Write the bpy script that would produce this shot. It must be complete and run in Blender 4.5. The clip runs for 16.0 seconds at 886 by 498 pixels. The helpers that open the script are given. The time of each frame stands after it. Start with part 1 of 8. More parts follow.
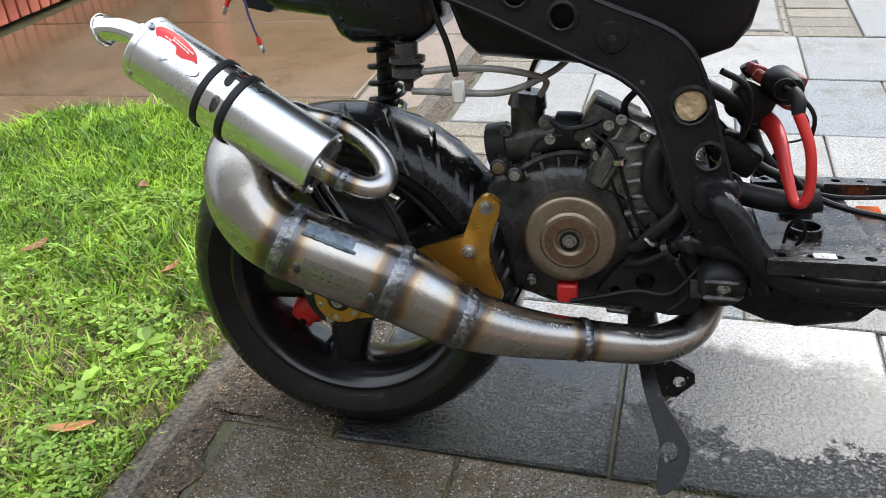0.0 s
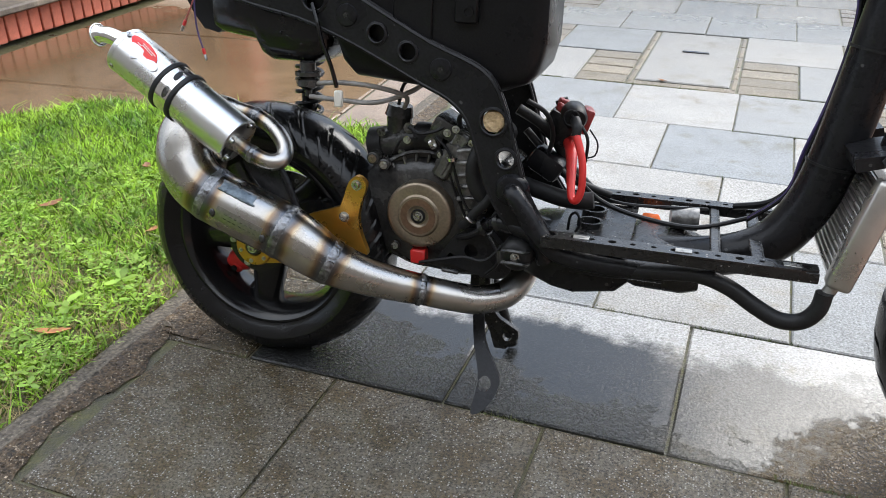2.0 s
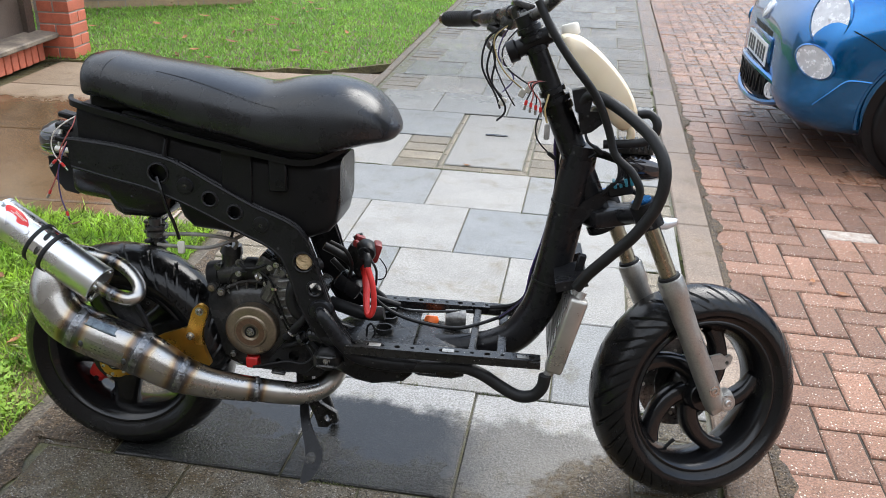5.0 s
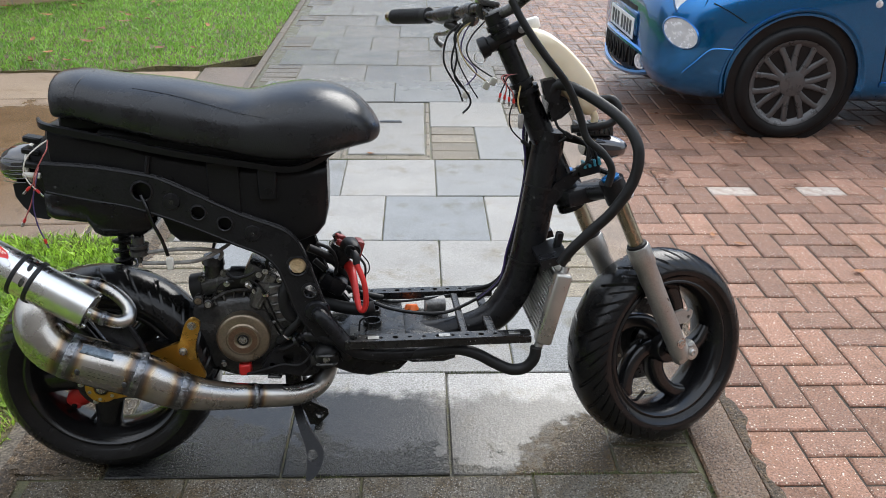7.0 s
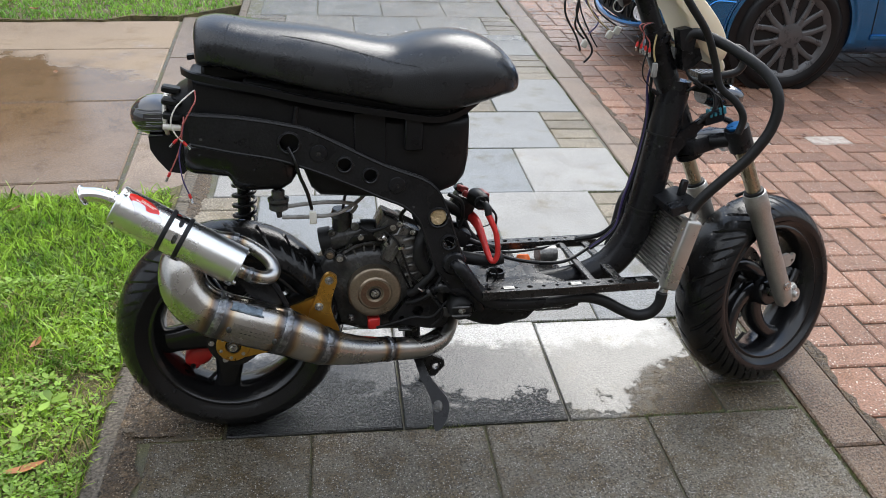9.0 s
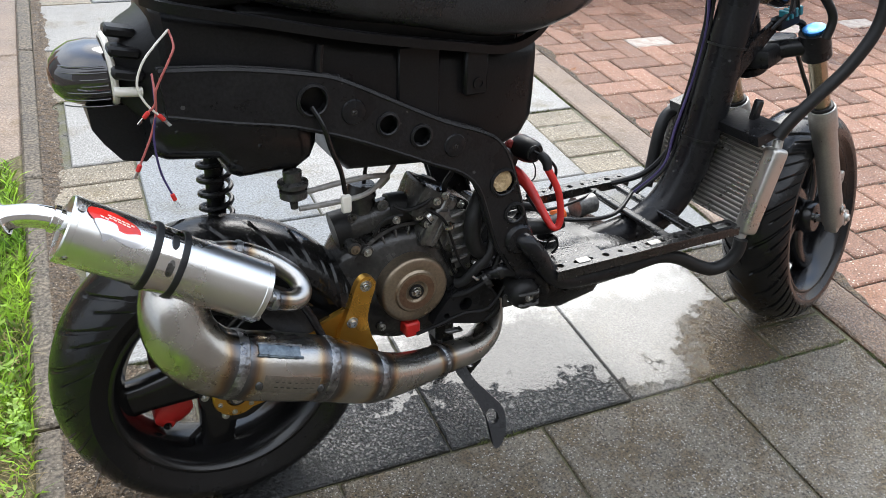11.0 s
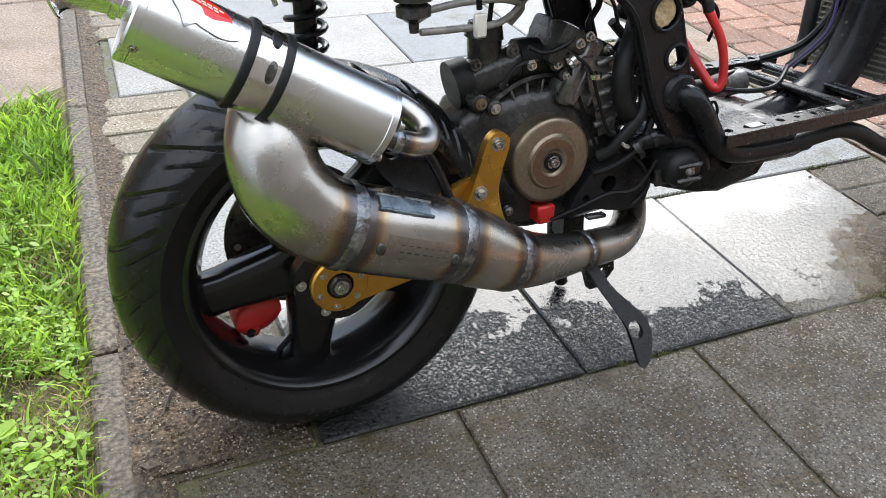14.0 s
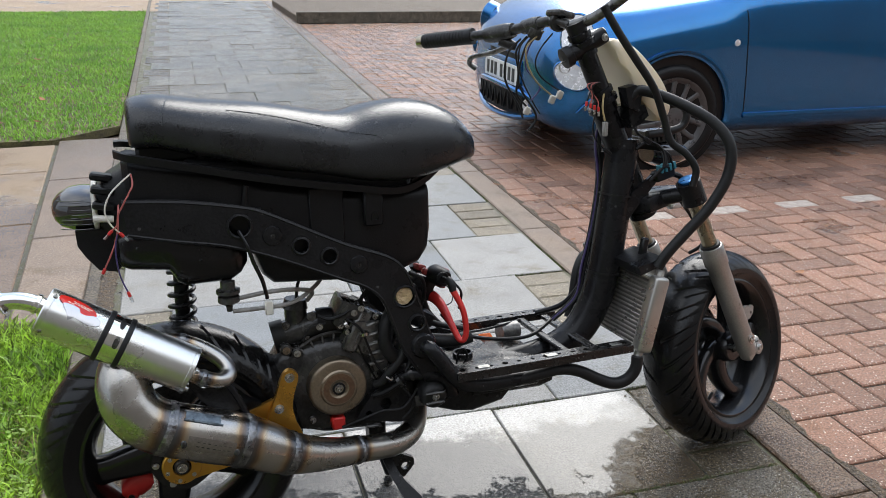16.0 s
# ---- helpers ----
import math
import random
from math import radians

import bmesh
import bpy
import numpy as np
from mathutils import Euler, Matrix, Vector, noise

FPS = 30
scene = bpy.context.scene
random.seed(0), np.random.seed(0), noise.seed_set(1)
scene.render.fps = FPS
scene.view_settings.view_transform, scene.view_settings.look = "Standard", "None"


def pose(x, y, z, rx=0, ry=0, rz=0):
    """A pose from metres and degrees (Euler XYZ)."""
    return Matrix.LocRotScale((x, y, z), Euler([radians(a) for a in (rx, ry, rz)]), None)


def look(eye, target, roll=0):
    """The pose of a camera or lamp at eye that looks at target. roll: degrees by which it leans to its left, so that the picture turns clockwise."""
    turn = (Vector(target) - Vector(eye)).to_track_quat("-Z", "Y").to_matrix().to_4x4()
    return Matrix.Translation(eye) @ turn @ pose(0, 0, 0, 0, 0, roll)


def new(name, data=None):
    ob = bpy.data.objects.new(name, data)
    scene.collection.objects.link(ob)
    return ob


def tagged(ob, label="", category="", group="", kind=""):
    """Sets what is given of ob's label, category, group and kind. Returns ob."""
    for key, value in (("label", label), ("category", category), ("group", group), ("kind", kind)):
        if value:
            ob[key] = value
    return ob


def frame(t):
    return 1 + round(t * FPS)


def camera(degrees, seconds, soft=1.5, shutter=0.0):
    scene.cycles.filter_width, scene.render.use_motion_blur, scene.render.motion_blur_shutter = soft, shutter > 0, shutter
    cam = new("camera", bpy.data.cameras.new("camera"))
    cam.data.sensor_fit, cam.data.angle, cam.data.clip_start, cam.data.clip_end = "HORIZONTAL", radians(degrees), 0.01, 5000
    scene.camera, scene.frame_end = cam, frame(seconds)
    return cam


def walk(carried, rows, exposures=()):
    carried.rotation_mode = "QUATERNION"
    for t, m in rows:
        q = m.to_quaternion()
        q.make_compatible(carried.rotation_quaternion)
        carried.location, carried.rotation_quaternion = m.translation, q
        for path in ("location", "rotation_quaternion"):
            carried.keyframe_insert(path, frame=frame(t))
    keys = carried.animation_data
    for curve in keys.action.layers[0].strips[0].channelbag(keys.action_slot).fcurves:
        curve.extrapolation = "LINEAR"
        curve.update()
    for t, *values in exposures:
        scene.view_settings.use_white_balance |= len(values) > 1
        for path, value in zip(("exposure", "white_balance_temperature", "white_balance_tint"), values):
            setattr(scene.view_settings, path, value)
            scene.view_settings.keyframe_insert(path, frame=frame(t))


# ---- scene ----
cam = camera(56.4, 16.0, soft=0.8)
PATH = [
    (0, (0.351, -0.985, 0.834), (-0.055, 0.698, -0.166), -4.2),
    (0.5, (0.429, -1.081, 0.878), (-0.063, 0.616, -0.057), -3.9),
    (1, (0.513, -1.163, 0.883), (-0.01, 0.539, -0.027), -1.5),
    (1.5, (0.593, -1.253, 0.915), (0.07, 0.444, -0.006), -0.0),
    (2, (0.686, -1.282, 0.917), (0.189, 0.419, -0.011), 0.0),
    (2.5, (0.81, -1.26, 0.925), (0.365, 0.457, 0.002), -0.2),
    (3, (0.898, -1.244, 0.946), (0.489, 0.495, 0.046), -0.0),
    (3.5, (0.911, -1.272, 1.018), (0.506, 0.491, 0.164), -0.1),
    (4, (0.891, -1.364, 1.119), (0.509, 0.425, 0.31), 0.6),
    (4.5, (0.848, -1.494, 1.19), (0.582, 0.32, 0.391), 2.2),
    (5, (0.828, -1.573, 1.238), (0.674, 0.234, 0.396), 1.8),
    (5.2, (0.804, -1.606, 1.262), (0.691, 0.19, 0.389), 1.5),
    (7.3, (0.469, -1.654, 1.29), (0.731, 0.125, 0.414), 1.4),
    (7.5, (0.41, -1.68, 1.293), (0.706, 0.098, 0.425), 1.8),
    (8, (0.293, -1.704, 1.277), (0.601, 0.064, 0.393), 4.3),
    (8.5, (0.191, -1.66, 1.272), (0.518, 0.082, 0.346), 4.8),
    (8.7, (0.158, -1.633, 1.269), (0.494, 0.097, 0.323), 3.9),
    (10.8, (-0.196, -1.069, 1.145), (0.627, 0.392, 0.055), 4.6),
    (11, (-0.196, -1.017, 1.112), (0.638, 0.418, -0.004), 5.1),
    (11.5, (-0.203, -0.913, 1.043), (0.649, 0.482, -0.11), 4.4),
    (12, (-0.258, -0.814, 0.969), (0.604, 0.562, -0.199), 2.3),
    (12.5, (-0.276, -0.733, 0.89), (0.624, 0.606, -0.291), 1.2),
    (13, (-0.277, -0.698, 0.814), (0.638, 0.619, -0.38), 1.1),
    (13.5, (-0.28, -0.761, 0.786), (0.572, 0.607, -0.398), 2.8),
    (14, (-0.256, -0.868, 0.807), (0.514, 0.613, -0.295), 2.3),
    (14.5, (-0.198, -0.993, 0.879), (0.54, 0.582, -0.108), 0.6),
    (15, (-0.165, -1.163, 0.966), (0.557, 0.491, 0.104), -1.2),
    (15.5, (-0.115, -1.321, 1.054), (0.616, 0.382, 0.303), -0.9),
    (16, (-0.036, -1.458, 1.14), (0.656, 0.281, 0.434), 1.2),
]
walk(cam, [(t, look(eye, target, roll)) for t, eye, target, roll in PATH], exposures=[(0, 0.45), (1, 0.45), (2, 0.45), (3, 0.42), (4, 0.44), (5.2, 0.26), (7.3, 0.1), (8.7, 0.11), (11, 0.46), (12, 0.58), (13, 0.58), (14.2, 0.57), (15, 0.45), (15.5, 0.24), (16, -0.06)])

# ---- light ----
world = bpy.data.worlds.new("world")
scene.world = world
world.use_nodes = True
wn, wl = world.node_tree.nodes, world.node_tree.links
SUN_EL, SUN_AZ = 41.0, 36.0
sky = wn.new("ShaderNodeTexSky")
sky.sky_type, sky.sun_disc = "NISHITA", False
sky.sun_elevation, sky.sun_rotation = radians(SUN_EL), radians(SUN_AZ)
cloud = wn.new("ShaderNodeTexNoise")
cloud.inputs["Scale"].default_value, cloud.inputs["Detail"].default_value = 1.6, 4.0
cramp = wn.new("ShaderNodeValToRGB")
cramp.color_ramp.elements[0].position, cramp.color_ramp.elements[0].color = 0.3, (0.66, 0.72, 0.82, 1)
cramp.color_ramp.elements[1].position, cramp.color_ramp.elements[1].color = 0.7, (1.25, 1.24, 1.22, 1)
wcoord = wn.new("ShaderNodeTexCoord")
wsep = wn.new("ShaderNodeSeparateXYZ")
wl.new(wcoord.outputs["Generated"], wsep.inputs[0])
rise = wn.new("ShaderNodeValToRGB")
rise.color_ramp.interpolation = "EASE"
rise.color_ramp.elements[0].position, rise.color_ramp.elements[0].color = 0.0, (5.0, 5.2, 5.4, 1)
rise.color_ramp.elements[1].position, rise.color_ramp.elements[1].color = 0.85, (17.0, 17.2, 17.6, 1)
wl.new(wsep.outputs["Z"], rise.inputs[0])
over = wn.new("ShaderNodeMixRGB")
over.blend_type = "MULTIPLY"
over.inputs[0].default_value = 1
wl.new(wcoord.outputs["Generated"], cloud.inputs["Vector"])
wl.new(cloud.outputs[0], cramp.inputs[0])
wl.new(rise.outputs[0], over.inputs[1])
wl.new(cramp.outputs[0], over.inputs[2])
veil = wn.new("ShaderNodeVectorMath")
veil.operation = "DOT_PRODUCT"
veil.inputs[1].default_value = (math.sin(radians(SUN_AZ)) * math.cos(radians(SUN_EL)), math.cos(radians(SUN_AZ)) * math.cos(radians(SUN_EL)), math.sin(radians(SUN_EL)))
wl.new(wcoord.outputs["Generated"], veil.inputs[0])
glow = wn.new("ShaderNodeValToRGB")
glow.color_ramp.interpolation = "EASE"
glow.color_ramp.elements[0].position, glow.color_ramp.elements[0].color = 0.55, (0.95, 0.97, 1.0, 1)
glow.color_ramp.elements[1].position, glow.color_ramp.elements[1].color = 0.99, (2.2, 2.15, 2.05, 1)
for at, tone in ((0.83, (0.6, 0.72, 0.92, 1)), (0.93, (1.05, 1.05, 1.05, 1))):
    glow.color_ramp.elements.new(at).color = tone
wl.new(veil.outputs["Value"], glow.inputs[0])
lit = wn.new("ShaderNodeMixRGB")
lit.blend_type = "MULTIPLY"
lit.inputs[0].default_value = 1
wl.new(over.outputs[0], lit.inputs[1])
wl.new(glow.outputs[0], lit.inputs[2])
wmix = wn.new("ShaderNodeMixRGB")
wmix.inputs[0].default_value = 0.85
wl.new(sky.outputs[0], wmix.inputs[1])
wl.new(lit.outputs[0], wmix.inputs[2])
wl.new(wmix.outputs[0], wn["Background"].inputs[0])
wn["Background"].inputs[1].default_value = 0.13
sun_data = bpy.data.lights.new("sun", "SUN")
sun_data.energy, sun_data.angle, sun_data.color = 2.35, radians(42), (1.0, 0.98, 0.95)
sun = new("sun", sun_data)
az, el = radians(SUN_AZ), radians(SUN_EL)
sun.matrix_basis = look((0, 0, 6), Vector((0, 0, 6)) - Vector((math.sin(az) * math.cos(el), math.cos(az) * math.cos(el), math.sin(el))))


# ---- materials ----
def link(nt, a, b):
    nt.links.new(a, b)


def mat(name, c1, c2=None, rough=0.5, metal=0.0, scale=8.0, bump=0.1, bscale=120.0, fine=0.0, rvar=0.15, coat=0.0, island=0.0, rnd=0.0, dist=0.002, speck=None, spscale=60.0, spcut=0.72, spec=0.5, drops=0.0):
    """A surface: two colours mixed by a coarse noise, a finer grain in colour, uneven roughness and relief."""
    m = bpy.data.materials.new(name)
    m.use_nodes = True
    nt = m.node_tree
    bs = nt.nodes["Principled BSDF"]
    c2 = c2 or tuple(v * 0.75 for v in c1)
    tc = nt.nodes.new("ShaderNodeTexCoord")
    vec = tc.outputs["Object"]
    n1 = nt.nodes.new("ShaderNodeTexNoise")
    n1.inputs["Scale"].default_value, n1.inputs["Detail"].default_value, n1.inputs["Roughness"].default_value = scale, 6, 0.6
    n2 = nt.nodes.new("ShaderNodeTexNoise")
    n2.inputs["Scale"].default_value, n2.inputs["Detail"].default_value = bscale, 4
    link(nt, vec, n1.inputs["Vector"]), link(nt, vec, n2.inputs["Vector"])
    rp = nt.nodes.new("ShaderNodeValToRGB")
    rp.color_ramp.elements[0].position, rp.color_ramp.elements[1].position = 0.32, 0.68
    rp.color_ramp.elements[0].color, rp.color_ramp.elements[1].color = (*c2, 1), (*c1, 1)
    link(nt, n1.outputs[0], rp.inputs[0])
    col = rp.outputs[0]
    if fine:
        mr = nt.nodes.new("ShaderNodeMapRange")
        mr.inputs[1].default_value, mr.inputs[2].default_value, mr.inputs[3].default_value, mr.inputs[4].default_value = 0.3, 0.7, 1 - fine, 1 + fine
        link(nt, n2.outputs[0], mr.inputs[0])
        mm = nt.nodes.new("ShaderNodeVectorMath")
        mm.operation = "SCALE"
        link(nt, col, mm.inputs[0]), link(nt, mr.outputs[0], mm.inputs["Scale"])
        col = mm.outputs[0]
    if speck:
        vo = nt.nodes.new("ShaderNodeTexVoronoi")
        vo.inputs["Scale"].default_value = spscale
        link(nt, vec, vo.inputs["Vector"])
        sp = nt.nodes.new("ShaderNodeSeparateColor")
        link(nt, vo.outputs["Color"], sp.inputs[0])
        g = nt.nodes.new("ShaderNodeMath")
        g.operation, g.inputs[1].default_value = "GREATER_THAN", spcut
        link(nt, sp.outputs[0], g.inputs[0])
        l = nt.nodes.new("ShaderNodeMath")
        l.operation = "LESS_THAN"
        sz = nt.nodes.new("ShaderNodeMapRange")
        sz.inputs[3].default_value, sz.inputs[4].default_value = 0.08, 0.42
        wob = nt.nodes.new("ShaderNodeMath")
        wob.operation, wob.inputs[1].default_value = "MULTIPLY", 0.5
        wob2 = nt.nodes.new("ShaderNodeMath")
        wob2.operation = "ADD"
        link(nt, n2.outputs[0], wob.inputs[0]), link(nt, wob.outputs[0], wob2.inputs[0]), link(nt, vo.outputs["Distance"], wob2.inputs[1])
        link(nt, sp.outputs[1], sz.inputs[0]), link(nt, sz.outputs[0], wob.inputs[1]), link(nt, wob2.outputs[0], l.inputs[0])
        half = nt.nodes.new("ShaderNodeMath")
        half.operation, half.inputs[1].default_value = "ADD", 0.12
        link(nt, sz.outputs[0], half.inputs[0]), link(nt, half.outputs[0], l.inputs[1])
        a = nt.nodes.new("ShaderNodeMath")
        a.operation = "MULTIPLY"
        link(nt, g.outputs[0], a.inputs[0]), link(nt, l.outputs[0], a.inputs[1])
        mx = nt.nodes.new("ShaderNodeMixRGB")
        link(nt, a.outputs[0], mx.inputs[0]), link(nt, col, mx.inputs[1])
        mx.inputs[2].default_value = (*speck, 1)
        col = mx.outputs[0]
    for amount, node, out in ((island, "ShaderNodeNewGeometry", "Random Per Island"), (rnd, "ShaderNodeObjectInfo", "Random")):
        if amount:
            src = nt.nodes.new(node)
            mr = nt.nodes.new("ShaderNodeMapRange")
            mr.inputs[3].default_value, mr.inputs[4].default_value = 1 - amount, 1 + amount
            link(nt, src.outputs[out], mr.inputs[0])
            mm = nt.nodes.new("ShaderNodeVectorMath")
            mm.operation = "SCALE"
            link(nt, col, mm.inputs[0]), link(nt, mr.outputs[0], mm.inputs["Scale"])
            col = mm.outputs[0]
    link(nt, col, bs.inputs["Base Color"])
    mr = nt.nodes.new("ShaderNodeMapRange")
    mr.inputs[1].default_value, mr.inputs[2].default_value = 0.3, 0.7
    mr.inputs[3].default_value, mr.inputs[4].default_value = max(rough - rvar, 0.03), min(rough + rvar, 1)
    link(nt, n1.outputs[0], mr.inputs[0]), link(nt, mr.outputs[0], bs.inputs["Roughness"])
    bs.inputs["Metallic"].default_value = metal
    bs.inputs["Specular IOR Level"].default_value = spec
    bs.inputs["Coat Weight"].default_value = coat
    bs.inputs["Coat Roughness"].default_value = 0.06
    if bump:
        bp = nt.nodes.new("ShaderNodeBump")
        bp.inputs["Strength"].default_value, bp.inputs["Distance"].default_value = bump, dist
        link(nt, n2.outputs[0], bp.inputs["Height"]), link(nt, bp.outputs[0], bs.inputs["Normal"])
        if drops:
            # standing water drops
            vo = nt.nodes.new("ShaderNodeTexVoronoi")
            vo.inputs["Scale"].default_value = drops
            link(nt, vec, vo.inputs["Vector"])
            sp = nt.nodes.new("ShaderNodeSeparateColor")
            link(nt, vo.outputs["Color"], sp.inputs[0])
            size, dome, bd = nt.nodes.new("ShaderNodeMapRange"), nt.nodes.new("ShaderNodeMapRange"), nt.nodes.new("ShaderNodeBump")
            size.inputs[1].default_value, size.inputs[3].default_value, size.inputs[4].default_value = 0.5, 0.001, 0.42
            link(nt, sp.outputs[0], size.inputs[0])
            dome.interpolation_type = "SMOOTHSTEP"
            dome.inputs[1].default_value, dome.inputs[3].default_value, dome.inputs[4].default_value = 0.0, 1.0, 0.0
            link(nt, vo.outputs["Distance"], dome.inputs[0]), link(nt, size.outputs[0], dome.inputs[2])
            bd.inputs["Strength"].default_value, bd.inputs["Distance"].default_value = 0.9, 0.35 / drops
            link(nt, dome.outputs[0], bd.inputs["Height"]), link(nt, bp.outputs[0], bd.inputs["Normal"]), link(nt, bd.outputs[0], bs.inputs["Normal"])
    return m


def wet_surface(name, dry, dry2, soaked, kind, speck=(0.6, 0.58, 0.53), spscale=210, spcut=0.74, grain_size=170.0, rnd=0.15, island=0.0, grain_depth=0.4, pit=0.75):
    """Granular paving, soaked in patches of its own shape: the wet parts are darker, beaded and glossy."""
    m = mat(name, dry, dry2, rough=0.78, scale=5 if kind != "drive" else 1.8, bump=0.0, bscale=grain_size, fine=grain_depth, rnd=rnd, island=island, speck=speck, spscale=spscale, spcut=spcut)
    nt = m.node_tree
    bs = nt.nodes["Principled BSDF"]
    geo = nt.nodes.new("ShaderNodeNewGeometry")
    pos = geo.outputs["Position"]

    def ranged(src, a, b, c, d):
        n = nt.nodes.new("ShaderNodeMapRange")
        n.interpolation_type = "SMOOTHSTEP"
        for i, v in zip((1, 2, 3, 4), (a, b, c, d)):
            n.inputs[i].default_value = v
        link(nt, src, n.inputs[0])
        return n.outputs[0]

    def calc(op, a, b):
        n = nt.nodes.new("ShaderNodeMath")
        n.operation = op
        for i, v in enumerate((a, b)):
            if isinstance(v, float):
                n.inputs[i].default_value = v
            else:
                link(nt, v, n.inputs[i])
        return n.outputs[0]

    def noisy(scale, detail=4.0, rough=0.55):
        n = nt.nodes.new("ShaderNodeTexNoise")
        n.inputs["Scale"].default_value, n.inputs["Detail"].default_value, n.inputs["Roughness"].default_value = scale, detail, rough
        link(nt, pos, n.inputs["Vector"])
        return n.outputs[0]

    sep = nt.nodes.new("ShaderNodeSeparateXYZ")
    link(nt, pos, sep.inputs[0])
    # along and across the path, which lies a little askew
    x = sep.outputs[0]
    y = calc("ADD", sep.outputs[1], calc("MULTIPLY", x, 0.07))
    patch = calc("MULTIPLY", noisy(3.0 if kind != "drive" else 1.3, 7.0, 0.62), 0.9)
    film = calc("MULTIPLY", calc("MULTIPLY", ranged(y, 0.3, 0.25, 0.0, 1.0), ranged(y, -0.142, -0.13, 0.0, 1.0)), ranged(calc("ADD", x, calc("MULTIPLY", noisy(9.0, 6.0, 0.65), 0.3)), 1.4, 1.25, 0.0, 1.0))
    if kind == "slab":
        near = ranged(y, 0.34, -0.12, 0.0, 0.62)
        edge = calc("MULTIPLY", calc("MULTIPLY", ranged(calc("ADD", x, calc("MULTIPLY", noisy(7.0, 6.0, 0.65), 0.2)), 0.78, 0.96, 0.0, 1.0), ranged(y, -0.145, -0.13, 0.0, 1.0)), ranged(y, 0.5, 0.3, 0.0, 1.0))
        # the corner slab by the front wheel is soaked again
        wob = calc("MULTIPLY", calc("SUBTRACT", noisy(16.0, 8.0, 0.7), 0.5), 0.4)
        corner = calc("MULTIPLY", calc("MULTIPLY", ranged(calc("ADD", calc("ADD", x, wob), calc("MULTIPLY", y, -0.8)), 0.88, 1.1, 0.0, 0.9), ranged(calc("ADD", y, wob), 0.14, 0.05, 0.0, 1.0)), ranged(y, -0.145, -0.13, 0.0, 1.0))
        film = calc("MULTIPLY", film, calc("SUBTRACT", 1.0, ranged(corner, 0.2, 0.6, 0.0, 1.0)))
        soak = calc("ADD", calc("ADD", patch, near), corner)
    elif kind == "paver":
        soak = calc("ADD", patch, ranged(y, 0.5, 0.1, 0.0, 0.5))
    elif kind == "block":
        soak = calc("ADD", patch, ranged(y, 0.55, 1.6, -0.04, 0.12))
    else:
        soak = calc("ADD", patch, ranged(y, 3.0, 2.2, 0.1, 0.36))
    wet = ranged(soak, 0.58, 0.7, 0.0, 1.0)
    if kind != "drive":
        # farther on all of it is evenly wet
        wet = calc("MAXIMUM", wet, ranged(y, 1.2, 4.2, 0.0, 1.0))
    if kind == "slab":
        # this course is darkened less towards the front wheel
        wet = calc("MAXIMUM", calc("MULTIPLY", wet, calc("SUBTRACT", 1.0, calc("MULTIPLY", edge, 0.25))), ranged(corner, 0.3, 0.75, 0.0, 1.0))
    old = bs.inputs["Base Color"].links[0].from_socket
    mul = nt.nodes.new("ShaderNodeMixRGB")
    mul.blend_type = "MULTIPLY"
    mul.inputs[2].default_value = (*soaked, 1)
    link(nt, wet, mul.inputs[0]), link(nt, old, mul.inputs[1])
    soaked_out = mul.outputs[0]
    if kind == "slab":
        # one slab in three is of bluer stone
        info = nt.nodes.new("ShaderNodeObjectInfo")
        slate = nt.nodes.new("ShaderNodeMixRGB")
        slate.blend_type = "MULTIPLY"
        slate.inputs[2].default_value = (0.64, 0.69, 0.75, 1)
        link(nt, calc("MULTIPLY", ranged(info.outputs["Random"], 0.55, 0.75, 0.0, 1.0), ranged(y, 0.25, 0.3, 0.0, 1.0)), slate.inputs[0])
        link(nt, soaked_out, slate.inputs[1])
        soaked_out = slate.outputs[0]
        # the course that holds water: soaked dark, reflected sky's blue put into its colour
        deep_blue = nt.nodes.new("ShaderNodeMixRGB")
        deep_blue.blend_type = "MULTIPLY"
        deep_blue.inputs[2].default_value = (0.13, 0.155, 0.2, 1)
        link(nt, calc("MULTIPLY", calc("MULTIPLY", film, wet), calc("SUBTRACT", 1.0, calc("MULTIPLY", edge, 0.65))), deep_blue.inputs[0]), link(nt, soaked_out, deep_blue.inputs[1])
        soaked_out = deep_blue.outputs[0]
        # the drained near course is brown with soil in patches
        silt = nt.nodes.new("ShaderNodeMixRGB")
        silt.blend_type = "MULTIPLY"
        silt.inputs[2].default_value = (0.68, 0.56, 0.36, 1)
        link(nt, calc("MULTIPLY", ranged(y, -0.13, -0.142, 0.0, 1.0), ranged(noisy(13.0, 9.0, 0.72), 0.42, 0.6, 0.15, 1.0)), silt.inputs[0])
        link(nt, soaked_out, silt.inputs[1])
        soaked_out = silt.outputs[0]
        mud = nt.nodes.new("ShaderNodeMixRGB")
        mud.blend_type = "MULTIPLY"
        mud.inputs[2].default_value = (0.52, 0.37, 0.16, 1)
        link(nt, ranged(corner, 0.2, 0.6, 0.0, 1.0), mud.inputs[0]), link(nt, soaked_out, mud.inputs[1])
        soaked_out = mud.outputs[0]
    # faint dirt and algae stains
    stain = nt.nodes.new("ShaderNodeMixRGB")
    stain.blend_type = "MULTIPLY"
    stain.inputs[2].default_value = (0.62, 0.55, 0.4, 1)
    link(nt, calc("MULTIPLY", ranged(noisy(7.0, 8.0, 0.7), 0.5, 0.72, 0.0, 1.0), 0.75), stain.inputs[0])
    link(nt, soaked_out, stain.inputs[1])
    # dark pits, and pale grains that paint wet glints into the colour
    pits = nt.nodes.new("ShaderNodeMixRGB")
    pits.blend_type = "MULTIPLY"
    pits.inputs[2].default_value = (0.3, 0.28, 0.25, 1)
